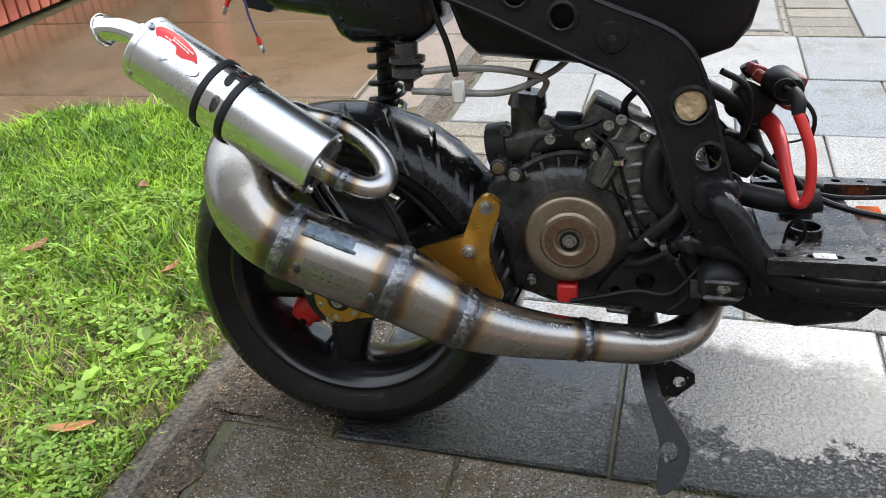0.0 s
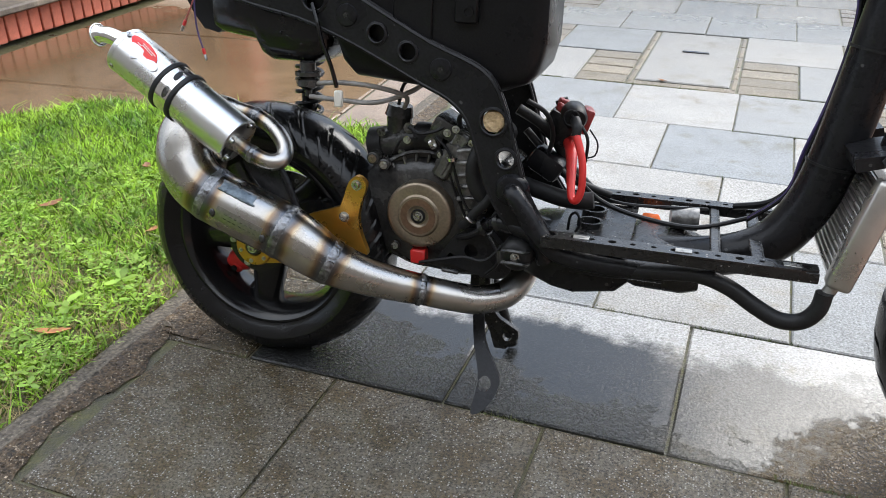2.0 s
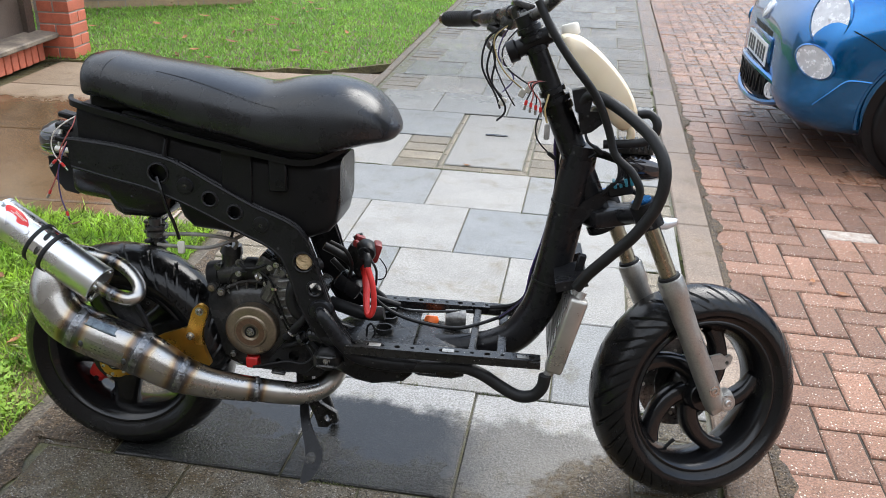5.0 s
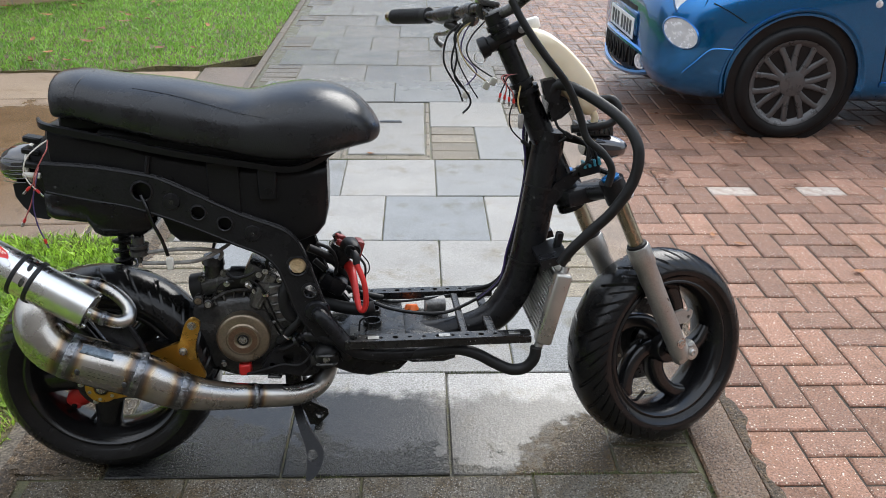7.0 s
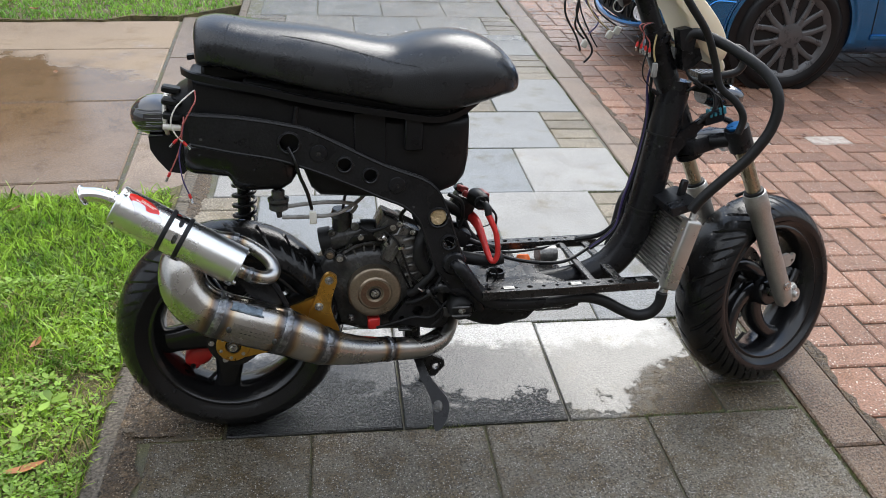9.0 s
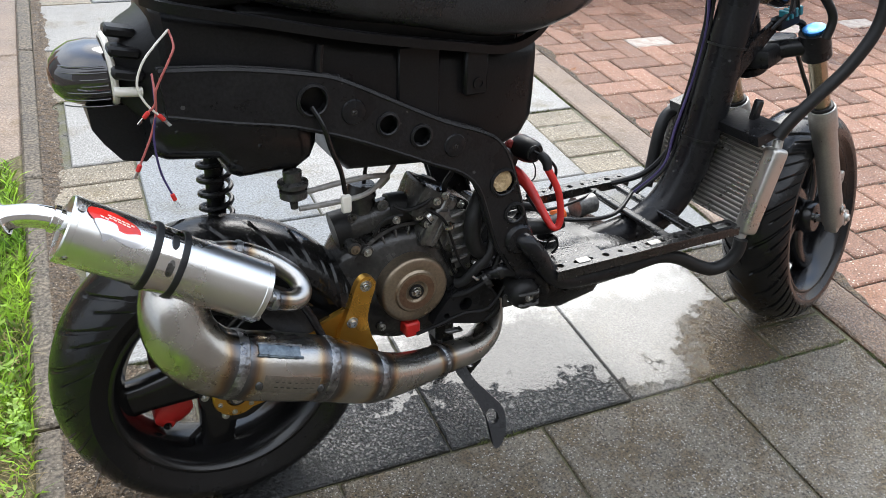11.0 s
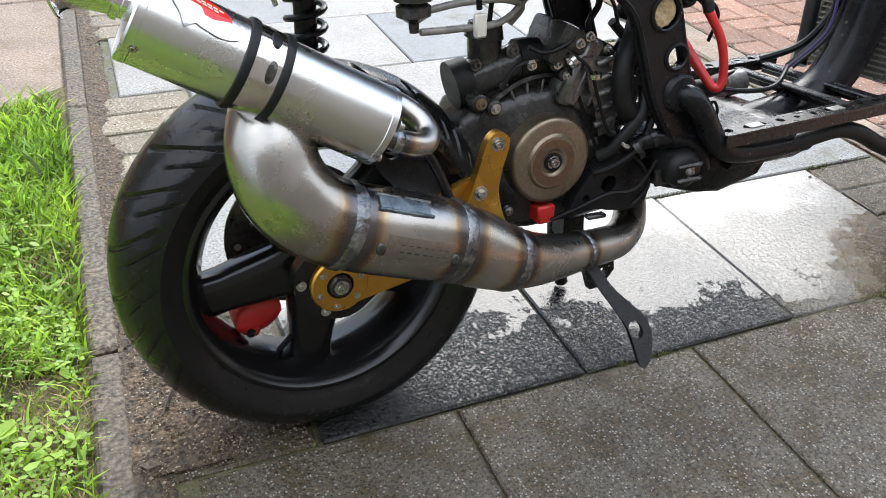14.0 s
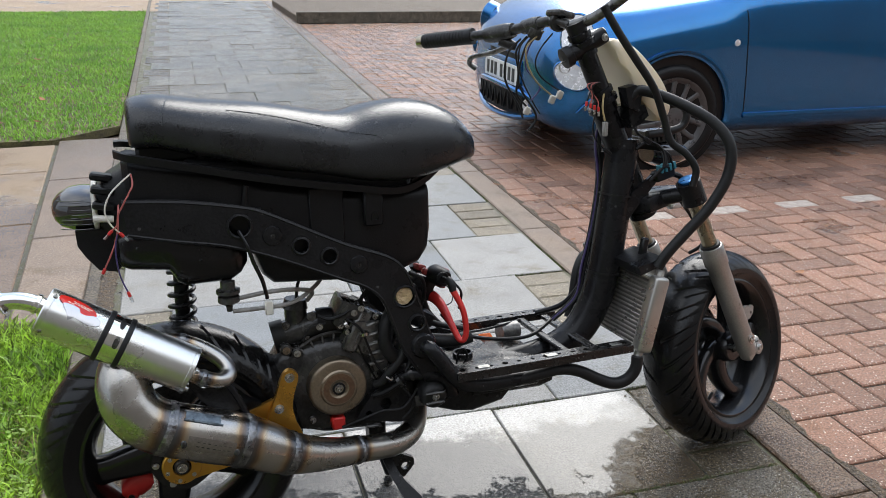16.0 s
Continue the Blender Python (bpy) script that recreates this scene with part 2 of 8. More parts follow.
    grit = calc("ADD", pit, ranged(y, -0.13, -0.142, 0.0, 0.4)) if kind == "slab" else pit
    link(nt, calc("MULTIPLY", ranged(noisy(210.0, 4.0, 0.7), 0.52, 0.4, 0.0, 1.0), grit), pits.inputs[0])
    link(nt, stain.outputs[0], pits.inputs[1])
    glint_grains = nt.nodes.new("ShaderNodeTexVoronoi")
    glint_grains.inputs["Scale"].default_value = 260
    link(nt, pos, glint_grains.inputs["Vector"])
    glint_rgb = nt.nodes.new("ShaderNodeSeparateColor")
    link(nt, glint_grains.outputs["Color"], glint_rgb.inputs[0])
    pale = nt.nodes.new("ShaderNodeMixRGB")
    pale.inputs[2].default_value = (0.33, 0.31, 0.27, 1)
    covered = calc("SUBTRACT", 1.0, calc("MULTIPLY", film, 0.95)) if kind == "slab" else 1.0
    link(nt, calc("MULTIPLY", calc("MULTIPLY", calc("MULTIPLY", calc("GREATER_THAN", glint_rgb.outputs[0], 0.8), ranged(glint_grains.outputs["Distance"], 0.5, 0.25, 0.0, 1.0)), grit), covered), pale.inputs[0])
    link(nt, pits.outputs[0], pale.inputs[1]), link(nt, pale.outputs[0], bs.inputs["Base Color"])
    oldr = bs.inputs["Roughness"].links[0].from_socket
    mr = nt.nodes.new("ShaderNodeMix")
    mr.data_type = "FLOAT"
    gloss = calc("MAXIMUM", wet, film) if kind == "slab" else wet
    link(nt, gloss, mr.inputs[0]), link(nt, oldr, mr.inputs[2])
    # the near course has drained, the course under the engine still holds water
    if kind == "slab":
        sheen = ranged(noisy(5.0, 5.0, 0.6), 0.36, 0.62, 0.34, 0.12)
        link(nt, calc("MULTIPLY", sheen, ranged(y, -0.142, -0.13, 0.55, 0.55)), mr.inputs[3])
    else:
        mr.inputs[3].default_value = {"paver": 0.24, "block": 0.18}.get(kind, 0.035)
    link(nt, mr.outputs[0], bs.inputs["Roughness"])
    if kind == "slab":
        link(nt, calc("SUBTRACT", 0.5, calc("MULTIPLY", film, 0.12)), bs.inputs["Specular IOR Level"])
    dryness = calc("SUBTRACT", 1.15, wet) if kind == "drive" else 0.8
    if kind == "slab":
        # a smooth sheet of water stands on one side of the course
        shore = calc("ADD", calc("MULTIPLY", calc("SUBTRACT", noisy(11.0, 8.0, 0.7), 0.5), 0.55), calc("ADD", y, calc("MULTIPLY", calc("SUBTRACT", x, 0.55), 0.25)))
        pool = calc("MULTIPLY", film, ranged(shore, -0.06, -0.02, 0.0, 1.0))
        dryness = calc("SUBTRACT", 0.8, calc("MAXIMUM", calc("MULTIPLY", pool, 0.74), calc("MULTIPLY", film, 0.4)))
    grain = calc("MULTIPLY", noisy(230, 4.0, 0.75), calc("MULTIPLY", dryness, 0.6) if not isinstance(dryness, float) else dryness * 0.6)
    bp = nt.nodes.new("ShaderNodeBump")
    bp.inputs["Strength"].default_value, bp.inputs["Distance"].default_value = 0.9, 0.004 if kind != "drive" else 0.003
    # water stands in flat beads on the coarse face
    beads = ranged(noisy(125.0, 4.0, 0.6), 0.4, 0.62, 0.0, 1.0)
    height = grain if kind == "drive" else calc("ADD", grain, calc("MULTIPLY", calc("MULTIPLY", beads, calc("SUBTRACT", gloss, calc("MULTIPLY", pool, 0.85)) if kind == "slab" else gloss), 0.42))
    link(nt, height, bp.inputs["Height"]), link(nt, bp.outputs[0], bs.inputs["Normal"])
    return m


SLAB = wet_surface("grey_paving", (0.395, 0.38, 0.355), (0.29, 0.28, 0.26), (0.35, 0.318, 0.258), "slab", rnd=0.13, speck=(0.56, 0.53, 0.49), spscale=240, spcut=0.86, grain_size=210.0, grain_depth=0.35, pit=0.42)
KERB = wet_surface("kerb_concrete", (0.36, 0.275, 0.21), (0.22, 0.165, 0.125), (0.46, 0.37, 0.29), "paver", pit=0.4, rnd=0.12, speck=(0.55, 0.48, 0.4), spscale=180, spcut=0.82)
EDGING = mat("edging_concrete", (0.17, 0.14, 0.105), (0.07, 0.058, 0.044), rough=0.6, spec=0.25, scale=14, bump=0.9, bscale=120, fine=0.7, rnd=0.15, dist=0.004, speck=(0.26, 0.23, 0.18), spscale=190, spcut=0.86)
CONCRETE = wet_surface("wet_concrete", (0.38, 0.285, 0.195), (0.27, 0.19, 0.122), (0.5, 0.42, 0.33), "drive", speck=(0.5, 0.42, 0.33), spcut=0.85, pit=0.3)
SOIL = mat("soil", (0.13, 0.088, 0.05), (0.045, 0.032, 0.02), rough=0.7, scale=45, bump=1.0, bscale=190, fine=0.8, dist=0.008, speck=(0.3, 0.24, 0.17), spscale=170, spcut=0.8)
MOSS = mat("joint_fill", (0.11, 0.105, 0.04), (0.04, 0.034, 0.022), rough=0.5, rvar=0.3, scale=18, bump=0.9, bscale=260, fine=0.35, dist=0.004)
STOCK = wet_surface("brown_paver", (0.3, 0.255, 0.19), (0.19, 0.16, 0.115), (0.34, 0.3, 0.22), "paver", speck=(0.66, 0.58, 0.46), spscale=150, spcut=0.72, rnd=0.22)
REDBLOCK = wet_surface("red_block_paver", (0.37, 0.2, 0.135), (0.23, 0.12, 0.078), (0.74, 0.65, 0.54), "block", pit=0.45, speck=(0.74, 0.64, 0.52), spscale=135, spcut=0.68, rnd=0.28)
REDBLOCK_FAR = wet_surface("red_block_paver_rest", (0.37, 0.2, 0.135), (0.23, 0.12, 0.078), (0.74, 0.65, 0.54), "block", pit=0.45, speck=(0.74, 0.64, 0.52), spscale=135, spcut=0.68, rnd=0.0, island=0.28)
WHITEBLOCK = mat("white_marked_paver", (0.62, 0.57, 0.5), (0.33, 0.22, 0.16), rough=0.5, scale=26, bump=0.4, bscale=150, fine=0.3)
SAND = mat("jointing_sand", (0.055, 0.042, 0.028), (0.025, 0.02, 0.014), rough=0.85, scale=20, bump=0.6, bscale=250, fine=0.3)
TURF = mat("turf_soil", (0.19, 0.165, 0.07), (0.06, 0.048, 0.026), rough=0.9, scale=10, bump=0.9, bscale=150, fine=0.4, dist=0.01)
GRASS = mat("grass_blade", (0.4, 0.57, 0.065), (0.11, 0.25, 0.025), rough=0.42, scale=6, bump=0, island=0.8)
MOWN = mat("mown_grass_blade", (0.27, 0.47, 0.075), (0.15, 0.32, 0.05), rough=0.45, scale=2.5, bump=0, island=0.4)
CLOVER = mat("clover_leaf", (0.4, 0.56, 0.1), (0.25, 0.42, 0.07), rough=0.42, scale=20, bump=0, island=0.4)


def leafy(m, amount=0.45):
    """Lets part of the light through thin leaves."""
    nt = m.node_tree
    bs, out = nt.nodes["Principled BSDF"], nt.nodes["Material Output"]
    tr, mx = nt.nodes.new("ShaderNodeBsdfTranslucent"), nt.nodes.new("ShaderNodeMixShader")
    link(nt, bs.inputs["Base Color"].links[0].from_socket, tr.inputs[0])
    mx.inputs[0].default_value = amount
    link(nt, bs.outputs[0], mx.inputs[1]), link(nt, tr.outputs[0], mx.inputs[2]), link(nt, mx.outputs[0], out.inputs[0])


leafy(GRASS), leafy(MOWN), leafy(CLOVER)
STRAW = mat("dry_grass", (0.42, 0.33, 0.16), (0.3, 0.22, 0.1), rough=0.8, scale=20, bump=0, island=0.3)
DEADLEAF = mat("dead_leaf", (0.36, 0.15, 0.05), (0.22, 0.09, 0.035), rough=0.6, scale=40, bump=0.2, bscale=200, rnd=0.4)
GRITSTONE = mat("grit_stone", (0.34, 0.27, 0.19), (0.12, 0.09, 0.06), rough=0.6, scale=300, bump=0.3, island=0.6)
MOSSLEAF = mat("moss_leaf", (0.11, 0.125, 0.03), (0.055, 0.07, 0.02), rough=0.7, scale=12, bump=0, island=0.4)
WALLGREY = mat("grey_render", (0.2, 0.185, 0.17), (0.14, 0.13, 0.12), rough=0.85, scale=2, bump=0.4, bscale=60, fine=0.1)
DARKTWIG = mat("dark_twig", (0.06, 0.045, 0.03), (0.03, 0.022, 0.016), rough=0.7, scale=40, bump=0.3)
REDBRICK = mat("red_brick", (0.6, 0.17, 0.1), (0.45, 0.12, 0.07), rough=0.6, scale=18, bump=0.35, bscale=200, fine=0.12, rnd=0.14)
BUFFBRICK = mat("buff_brick", (0.46, 0.34, 0.2), (0.34, 0.24, 0.15), rough=0.75, scale=12, bump=0.4, bscale=150, fine=0.15, rnd=0.16, island=0.16)
MORTAR = mat("mortar", (0.34, 0.3, 0.26), (0.24, 0.21, 0.18), rough=0.85, scale=30, bump=0.5, bscale=220, fine=0.15)
BROWNWOOD = mat("dark_stained_timber", (0.13, 0.098, 0.078), (0.08, 0.06, 0.048), rough=0.5, scale=6, bump=0.3, bscale=90, fine=0.2)
SILLWOOD = mat("worn_timber_sill", (0.3, 0.25, 0.19), (0.07, 0.055, 0.045), rough=0.7, scale=7, bump=0.5, bscale=90, fine=0.2)
PANEGLASS = mat("door_glazing", (0.16, 0.19, 0.16), (0.09, 0.11, 0.09), rough=0.12, rvar=0.05, scale=3, bump=0)

BLACK = mat("black_plastic", (0.0115, 0.0115, 0.012), (0.0065, 0.0065, 0.007), rough=0.34, rvar=0.1, scale=7, bump=0.15, bscale=320, fine=0.25, spec=0.18)
WETBLACK = mat("wet_black_plastic", (0.007, 0.007, 0.0075), (0.004, 0.004, 0.0045), rough=0.2, scale=9, bump=0.2, bscale=95, fine=0.15, dist=0.0015, spec=0.35, drops=90)
FRAMEPAINT = mat("black_frame_paint", (0.0145, 0.0145, 0.0155), (0.008, 0.008, 0.009), rough=0.3, rvar=0.14, scale=14, bump=0.2, bscale=200, fine=0.3, spec=0.22, speck=(0.06, 0.06, 0.06), spscale=110, spcut=0.95)
DIRTYPAINT = mat("scuffed_black_metal", (0.014, 0.0138, 0.0135), (0.006, 0.006, 0.006), rough=0.26, scale=26, bump=0.5, bscale=180, fine=0.4, speck=(0.2, 0.19, 0.18), spscale=190, spcut=0.91)
RUBBER = mat("tyre_rubber", (0.0085, 0.0085, 0.009), (0.005, 0.005, 0.005), rough=0.21, scale=9, bump=0.18, bscale=200, fine=0.2, rvar=0.16, spec=0.32, drops=240)
HOSE = mat("hose_rubber", (0.014, 0.014, 0.0145), (0.009, 0.009, 0.009), rough=0.5, scale=20, bump=0.2, bscale=260, fine=0.2, spec=0.3)
GLOSSBLACK = mat("gloss_black_wheel_paint", (0.009, 0.009, 0.0095), (0.005, 0.005, 0.0055), rough=0.2, rvar=0.08, scale=10, bump=0.05, bscale=200, spec=0.45)
ALU = mat("brushed_aluminium", (0.72, 0.72, 0.7), (0.66, 0.66, 0.64), rough=0.28, metal=1, scale=9, bump=0.05, bscale=320, rvar=0.05)
CHROME = mat("polished_steel", (0.8, 0.79, 0.77), (0.72, 0.71, 0.69), rough=0.13, rvar=0.04, metal=1, scale=20, bump=0.05, bscale=200)
FORKALU = mat("cast_fork_alloy", (0.42, 0.41, 0.38), (0.34, 0.33, 0.31), rough=0.38, metal=0.75, scale=25, bump=0.25, bscale=300, fine=0.1)
STANCHION = mat("fork_stanchion_steel", (0.42, 0.37, 0.27), (0.32, 0.28, 0.21), rough=0.25, metal=1, scale=20, bump=0.05)
CASTALLOY = mat("dirty_cast_alloy", (0.24, 0.235, 0.225), (0.07, 0.069, 0.066), rough=0.33, metal=0.7, scale=22, bump=0.5, bscale=150, fine=0.3)
DARKALLOY = mat("dark_cast_alloy", (0.08, 0.0785, 0.075), (0.016, 0.016, 0.0165), rough=0.19, metal=0.4, scale=16, bump=0.4, bscale=170, fine=0.3, spec=0.4)
BRONZE = mat("worn_clutch_bell_steel", (0.29, 0.235, 0.17), (0.2, 0.16, 0.115), rough=0.34, metal=0.85, scale=10, bump=0.15, bscale=220, fine=0.15)
RUSTRING = mat("brown_worn_ring", (0.2, 0.12, 0.075), (0.13, 0.08, 0.055), rough=0.38, metal=0.7, scale=18, bump=0.2, bscale=200, fine=0.2)
GOLD = mat("gold_anodised_alloy", (0.62, 0.34, 0.06), (0.52, 0.27, 0.045), rough=0.32, metal=0.85, scale=14, bump=0.08, bscale=260)
BOLT = mat("zinc_bolt", (0.6, 0.6, 0.58), (0.4, 0.39, 0.37), rough=0.28, metal=1, scale=60, bump=0.1)
RADCORE = mat("radiator_fins", (0.25, 0.24, 0.22), (0.14, 0.135, 0.125), rough=0.5, metal=0.6, scale=40, bump=0.5, bscale=400, fine=0.2)
RADTANK = mat("radiator_tank_alloy", (0.5, 0.48, 0.44), (0.4, 0.38, 0.35), rough=0.35, metal=0.8, scale=14, bump=0.15, bscale=200)
REDPAINT = mat("red_plastic", (0.6, 0.025, 0.02), (0.45, 0.02, 0.018), rough=0.4, scale=20, bump=0.1)
REDDARK = mat("red_cover", (0.25, 0.02, 0.018), (0.16, 0.015, 0.014), rough=0.45, scale=20, bump=0.1)
ORANGE = mat("orange_cap", (0.85, 0.17, 0.03), (0.7, 0.13, 0.025), rough=0.4, scale=20, bump=0.1)
WHITEWIRE = mat("white_insulation", (0.72, 0.69, 0.62), (0.6, 0.57, 0.5), rough=0.45, scale=30, bump=0)
PINKWIRE = mat("faded_red_insulation", (0.45, 0.12, 0.1), (0.35, 0.09, 0.08), rough=0.45, scale=30, bump=0)
VIOLETWIRE = mat("violet_insulation", (0.06, 0.04, 0.14), (0.04, 0.03, 0.1), rough=0.45, scale=30, bump=0)
BLUEPART = mat("blue_anodised", (0.03, 0.2, 0.5), (0.02, 0.14, 0.4), rough=0.3, metal=0.6, scale=30, bump=0)
TEALPART = mat("teal_fuse_plastic", (0.04, 0.24, 0.3), (0.03, 0.18, 0.24), rough=0.4, scale=30, bump=0)
CREAM = mat("cream_tank_plastic", (0.78, 0.68, 0.5), (0.7, 0.58, 0.4), rough=0.42, scale=4, bump=0.08, bscale=90)
CREAM.node_tree.nodes["Principled BSDF"].inputs["Subsurface Weight"].default_value = 0.25
CREAM.node_tree.nodes["Principled BSDF"].inputs["Subsurface Radius"].default_value = (0.01, 0.008, 0.005)
PLUGFOAM = mat("cut_foam_plug", (0.62, 0.47, 0.28), (0.46, 0.33, 0.18), rough=0.85, scale=50, bump=0.9, bscale=160, fine=0.2, dist=0.004)
CLEARHOSE = mat("cloudy_clear_hose", (0.3, 0.29, 0.27), (0.2, 0.19, 0.18), rough=0.25, scale=30, bump=0)
SMOKELENS = mat("smoked_lens", (0.03, 0.028, 0.03), (0.02, 0.018, 0.02), rough=0.08, rvar=0.04, scale=20, bump=0, coat=1)
SEATVINYL = mat("wet_black_vinyl", (0.018, 0.019, 0.021), (0.008, 0.0083, 0.009), rough=0.27, rvar=0.16, scale=11, bump=0.2, bscale=420, fine=0.4, spec=0.42)


def wet_top(m):
    """Fine pale scuffs, and a film of rain where the surface lies level."""
    nt = m.node_tree
    bs = nt.nodes["Principled BSDF"]
    geo, sep = nt.nodes.new("ShaderNodeNewGeometry"), nt.nodes.new("ShaderNodeSeparateXYZ")
    link(nt, geo.outputs["Normal"], sep.inputs[0])
    edge = nt.nodes.new("ShaderNodeTexNoise")
    edge.inputs["Scale"].default_value, edge.inputs["Detail"].default_value, edge.inputs["Roughness"].default_value = 38, 7, 0.7
    add = nt.nodes.new("ShaderNodeMath")
    add.operation = "MULTIPLY_ADD"
    add.inputs[1].default_value = 0.22
    link(nt, edge.outputs[0], add.inputs[0]), link(nt, sep.outputs[2], add.inputs[2])
    level = nt.nodes.new("ShaderNodeMapRange")
    for k, v in zip((1, 2, 3, 4), (0.97, 1.05, 0.0, 1.0)):
        level.inputs[k].default_value = v
    link(nt, add.outputs[0], level.inputs[0])
    mix = nt.nodes.new("ShaderNodeMix")
    mix.data_type = "FLOAT"
    mix.inputs[3].default_value = 0.07
    link(nt, level.outputs[0], mix.inputs[0]), link(nt, bs.inputs["Roughness"].links[0].from_socket, mix.inputs[2])
    link(nt, mix.outputs[0], bs.inputs["Roughness"])
    scuff = nt.nodes.new("ShaderNodeTexNoise")
    scuff.inputs["Scale"].default_value, scuff.inputs["Detail"].default_value, scuff.inputs["Roughness"].default_value = 55, 9, 0.8
    cut = nt.nodes.new("ShaderNodeMapRange")
    for k, v in zip((1, 2, 3, 4), (0.62, 0.72, 0.0, 0.6)):
        cut.inputs[k].default_value = v
    link(nt, scuff.outputs[0], cut.inputs[0])
    rub = nt.nodes.new("ShaderNodeMixRGB")
    rub.inputs[2].default_value = (0.09, 0.092, 0.095, 1)
    link(nt, cut.outputs[0], rub.inputs[0]), link(nt, bs.inputs["Base Color"].links[0].from_socket, rub.inputs[1])
    link(nt, rub.outputs[0], bs.inputs["Base Color"])


wet_top(SEATVINYL)
BADGE = mat("red_sticker", (0.75, 0.03, 0.02), (0.6, 0.025, 0.02), rough=0.15, scale=30, bump=0)
BADGEWHITE = mat("silver_sticker", (0.7, 0.7, 0.72), (0.6, 0.6, 0.62), rough=0.15, metal=0.6, scale=30, bump=0)
BADGEBAR = mat("pale_sticker_bars", (0.85, 0.7, 0.6), (0.8, 0.6, 0.5), rough=0.2, scale=30, bump=0)
PATCHSTEEL = mat("blue_grey_weld_patch", (0.2, 0.24, 0.27), (0.08, 0.1, 0.115), rough=0.4, metal=0.6, scale=40, bump=0.4, bscale=160, fine=0.2)
WELD = mat("weld_bead", (0.33, 0.33, 0.33), (0.11, 0.115, 0.125), rough=0.36, metal=1, scale=60, bump=0.8, bscale=190, fine=0.3, dist=0.002)
TAGSTEEL = mat("stamped_tag_steel", (0.33, 0.315, 0.29), (0.24, 0.228, 0.21), rough=0.28, metal=1, scale=12, bump=0.1, bscale=200, fine=0.15)
PLATEW = mat("plate_white", (0.8, 0.8, 0.78), (0.72, 0.72, 0.7), rough=0.35, scale=20, bump=0)
PLATEBAR = mat("plate_bars", (0.03, 0.03, 0.03), (0.02, 0.02, 0.02), rough=0.4, scale=20, bump=0)
CARBLUE = mat("metallic_blue_paint", (0.002, 0.14, 0.38), (0.002, 0.122, 0.34), rough=0.24, rvar=0.03, metal=0.9, scale=2, bump=0, coat=1.0)
CARBLACK = mat("car_black_trim", (0.009, 0.009, 0.0095), (0.005, 0.005, 0.0055), rough=0.45, scale=20, bump=0.1, spec=0.25)
CARWHEEL = mat("dark_grey_wheel", (0.1, 0.1, 0.102), (0.075, 0.075, 0.077), rough=0.35, metal=0.4, scale=20, bump=0.05)
LAMPCHROME = mat("lamp_reflector", (0.85, 0.86, 0.88), (0.5, 0.5, 0.52), rough=0.22, metal=0.35, scale=26, bump=0.3, bscale=60)
WINDSHIELD = mat("dark_window_glass", (0.02, 0.025, 0.03), (0.015, 0.02, 0.025), rough=0.04, rvar=0.02, scale=5, bump=0, coat=1)


def heat_steel(welds):
    """Bare welded steel: straw, brown and blue heat tints in uneven bands on both sides of each weld (middle, direction, radius)."""
    m = mat("heat_tinted_steel", (0.5, 0.48, 0.445), (0.36, 0.343, 0.315), rough=0.28, rvar=0.07, metal=1, scale=9, bump=0.08, bscale=220)
    nt = m.node_tree
    bs = nt.nodes["Principled BSDF"]
    tc = nt.nodes.new("ShaderNodeTexCoord")
    pos = tc.outputs["Object"]

    def node(kind, op, *ins):
        n = nt.nodes.new(kind)
        n.operation = op
        for i, v in enumerate(ins):
            if isinstance(v, (float, tuple)):
                n.inputs[i].default_value = v
            else:
                link(nt, v, n.inputs[i])
        return n

    least = None
    for p, t, r in welds:
        off = node("ShaderNodeVectorMath", "SUBTRACT", pos, tuple(p)).outputs[0]
        along = node("ShaderNodeMath", "ABSOLUTE", node("ShaderNodeVectorMath", "DOT_PRODUCT", off, tuple(t)).outputs["Value"]).outputs[0]
        away = node("ShaderNodeMath", "SUBTRACT", node("ShaderNodeVectorMath", "LENGTH", off).outputs["Value"], r * 1.25).outputs[0]
        d = node("ShaderNodeMath", "DIVIDE", node("ShaderNodeMath", "MAXIMUM", along, away).outputs[0], 0.042 if r > 0.03 else 0.03).outputs[0]
        least = d if least is None else node("ShaderNodeMath", "MINIMUM", least, d).outputs[0]
    heat = node("ShaderNodeMath", "SUBTRACT", 1.0, least).outputs[0]
    n = nt.nodes.new("ShaderNodeTexNoise")
    n.inputs["Scale"].default_value = 30
    link(nt, pos, n.inputs["Vector"])
    mr = nt.nodes.new("ShaderNodeMapRange")
    mr.inputs[3].default_value, mr.inputs[4].default_value = -0.16, 0.16
    link(nt, n.outputs[0], mr.inputs[0])
    total = node("ShaderNodeMath", "ADD", heat, mr.outputs[0]).outputs[0]
    rp = nt.nodes.new("ShaderNodeValToRGB")
    els = rp.color_ramp.elements
    els[0].position, els[0].color = 0.0, (1, 1, 1, 1)
    els[1].position, els[1].color = 1.0, (0.3, 0.33, 0.38, 1)
    for at, c in ((0.25, (0.98, 0.95, 0.9, 1)), (0.42, (0.95, 0.8, 0.6, 1)), (0.52, (0.62, 0.45, 0.31, 1)), (0.64, (0.34, 0.29, 0.27, 1)), (0.8, (0.3, 0.33, 0.38, 1))):
        els.new(at).color = c
    link(nt, total, rp.inputs[0])
    old = bs.inputs["Base Color"].links[0].from_socket
    mx = nt.nodes.new("ShaderNodeMixRGB")
    mx.blend_type = "MULTIPLY"
    mx.inputs[0].default_value = 1
    link(nt, old, mx.inputs[1]), link(nt, rp.outputs[0], mx.inputs[2]), link(nt, mx.outputs[0], bs.inputs["Base Color"])
    return m


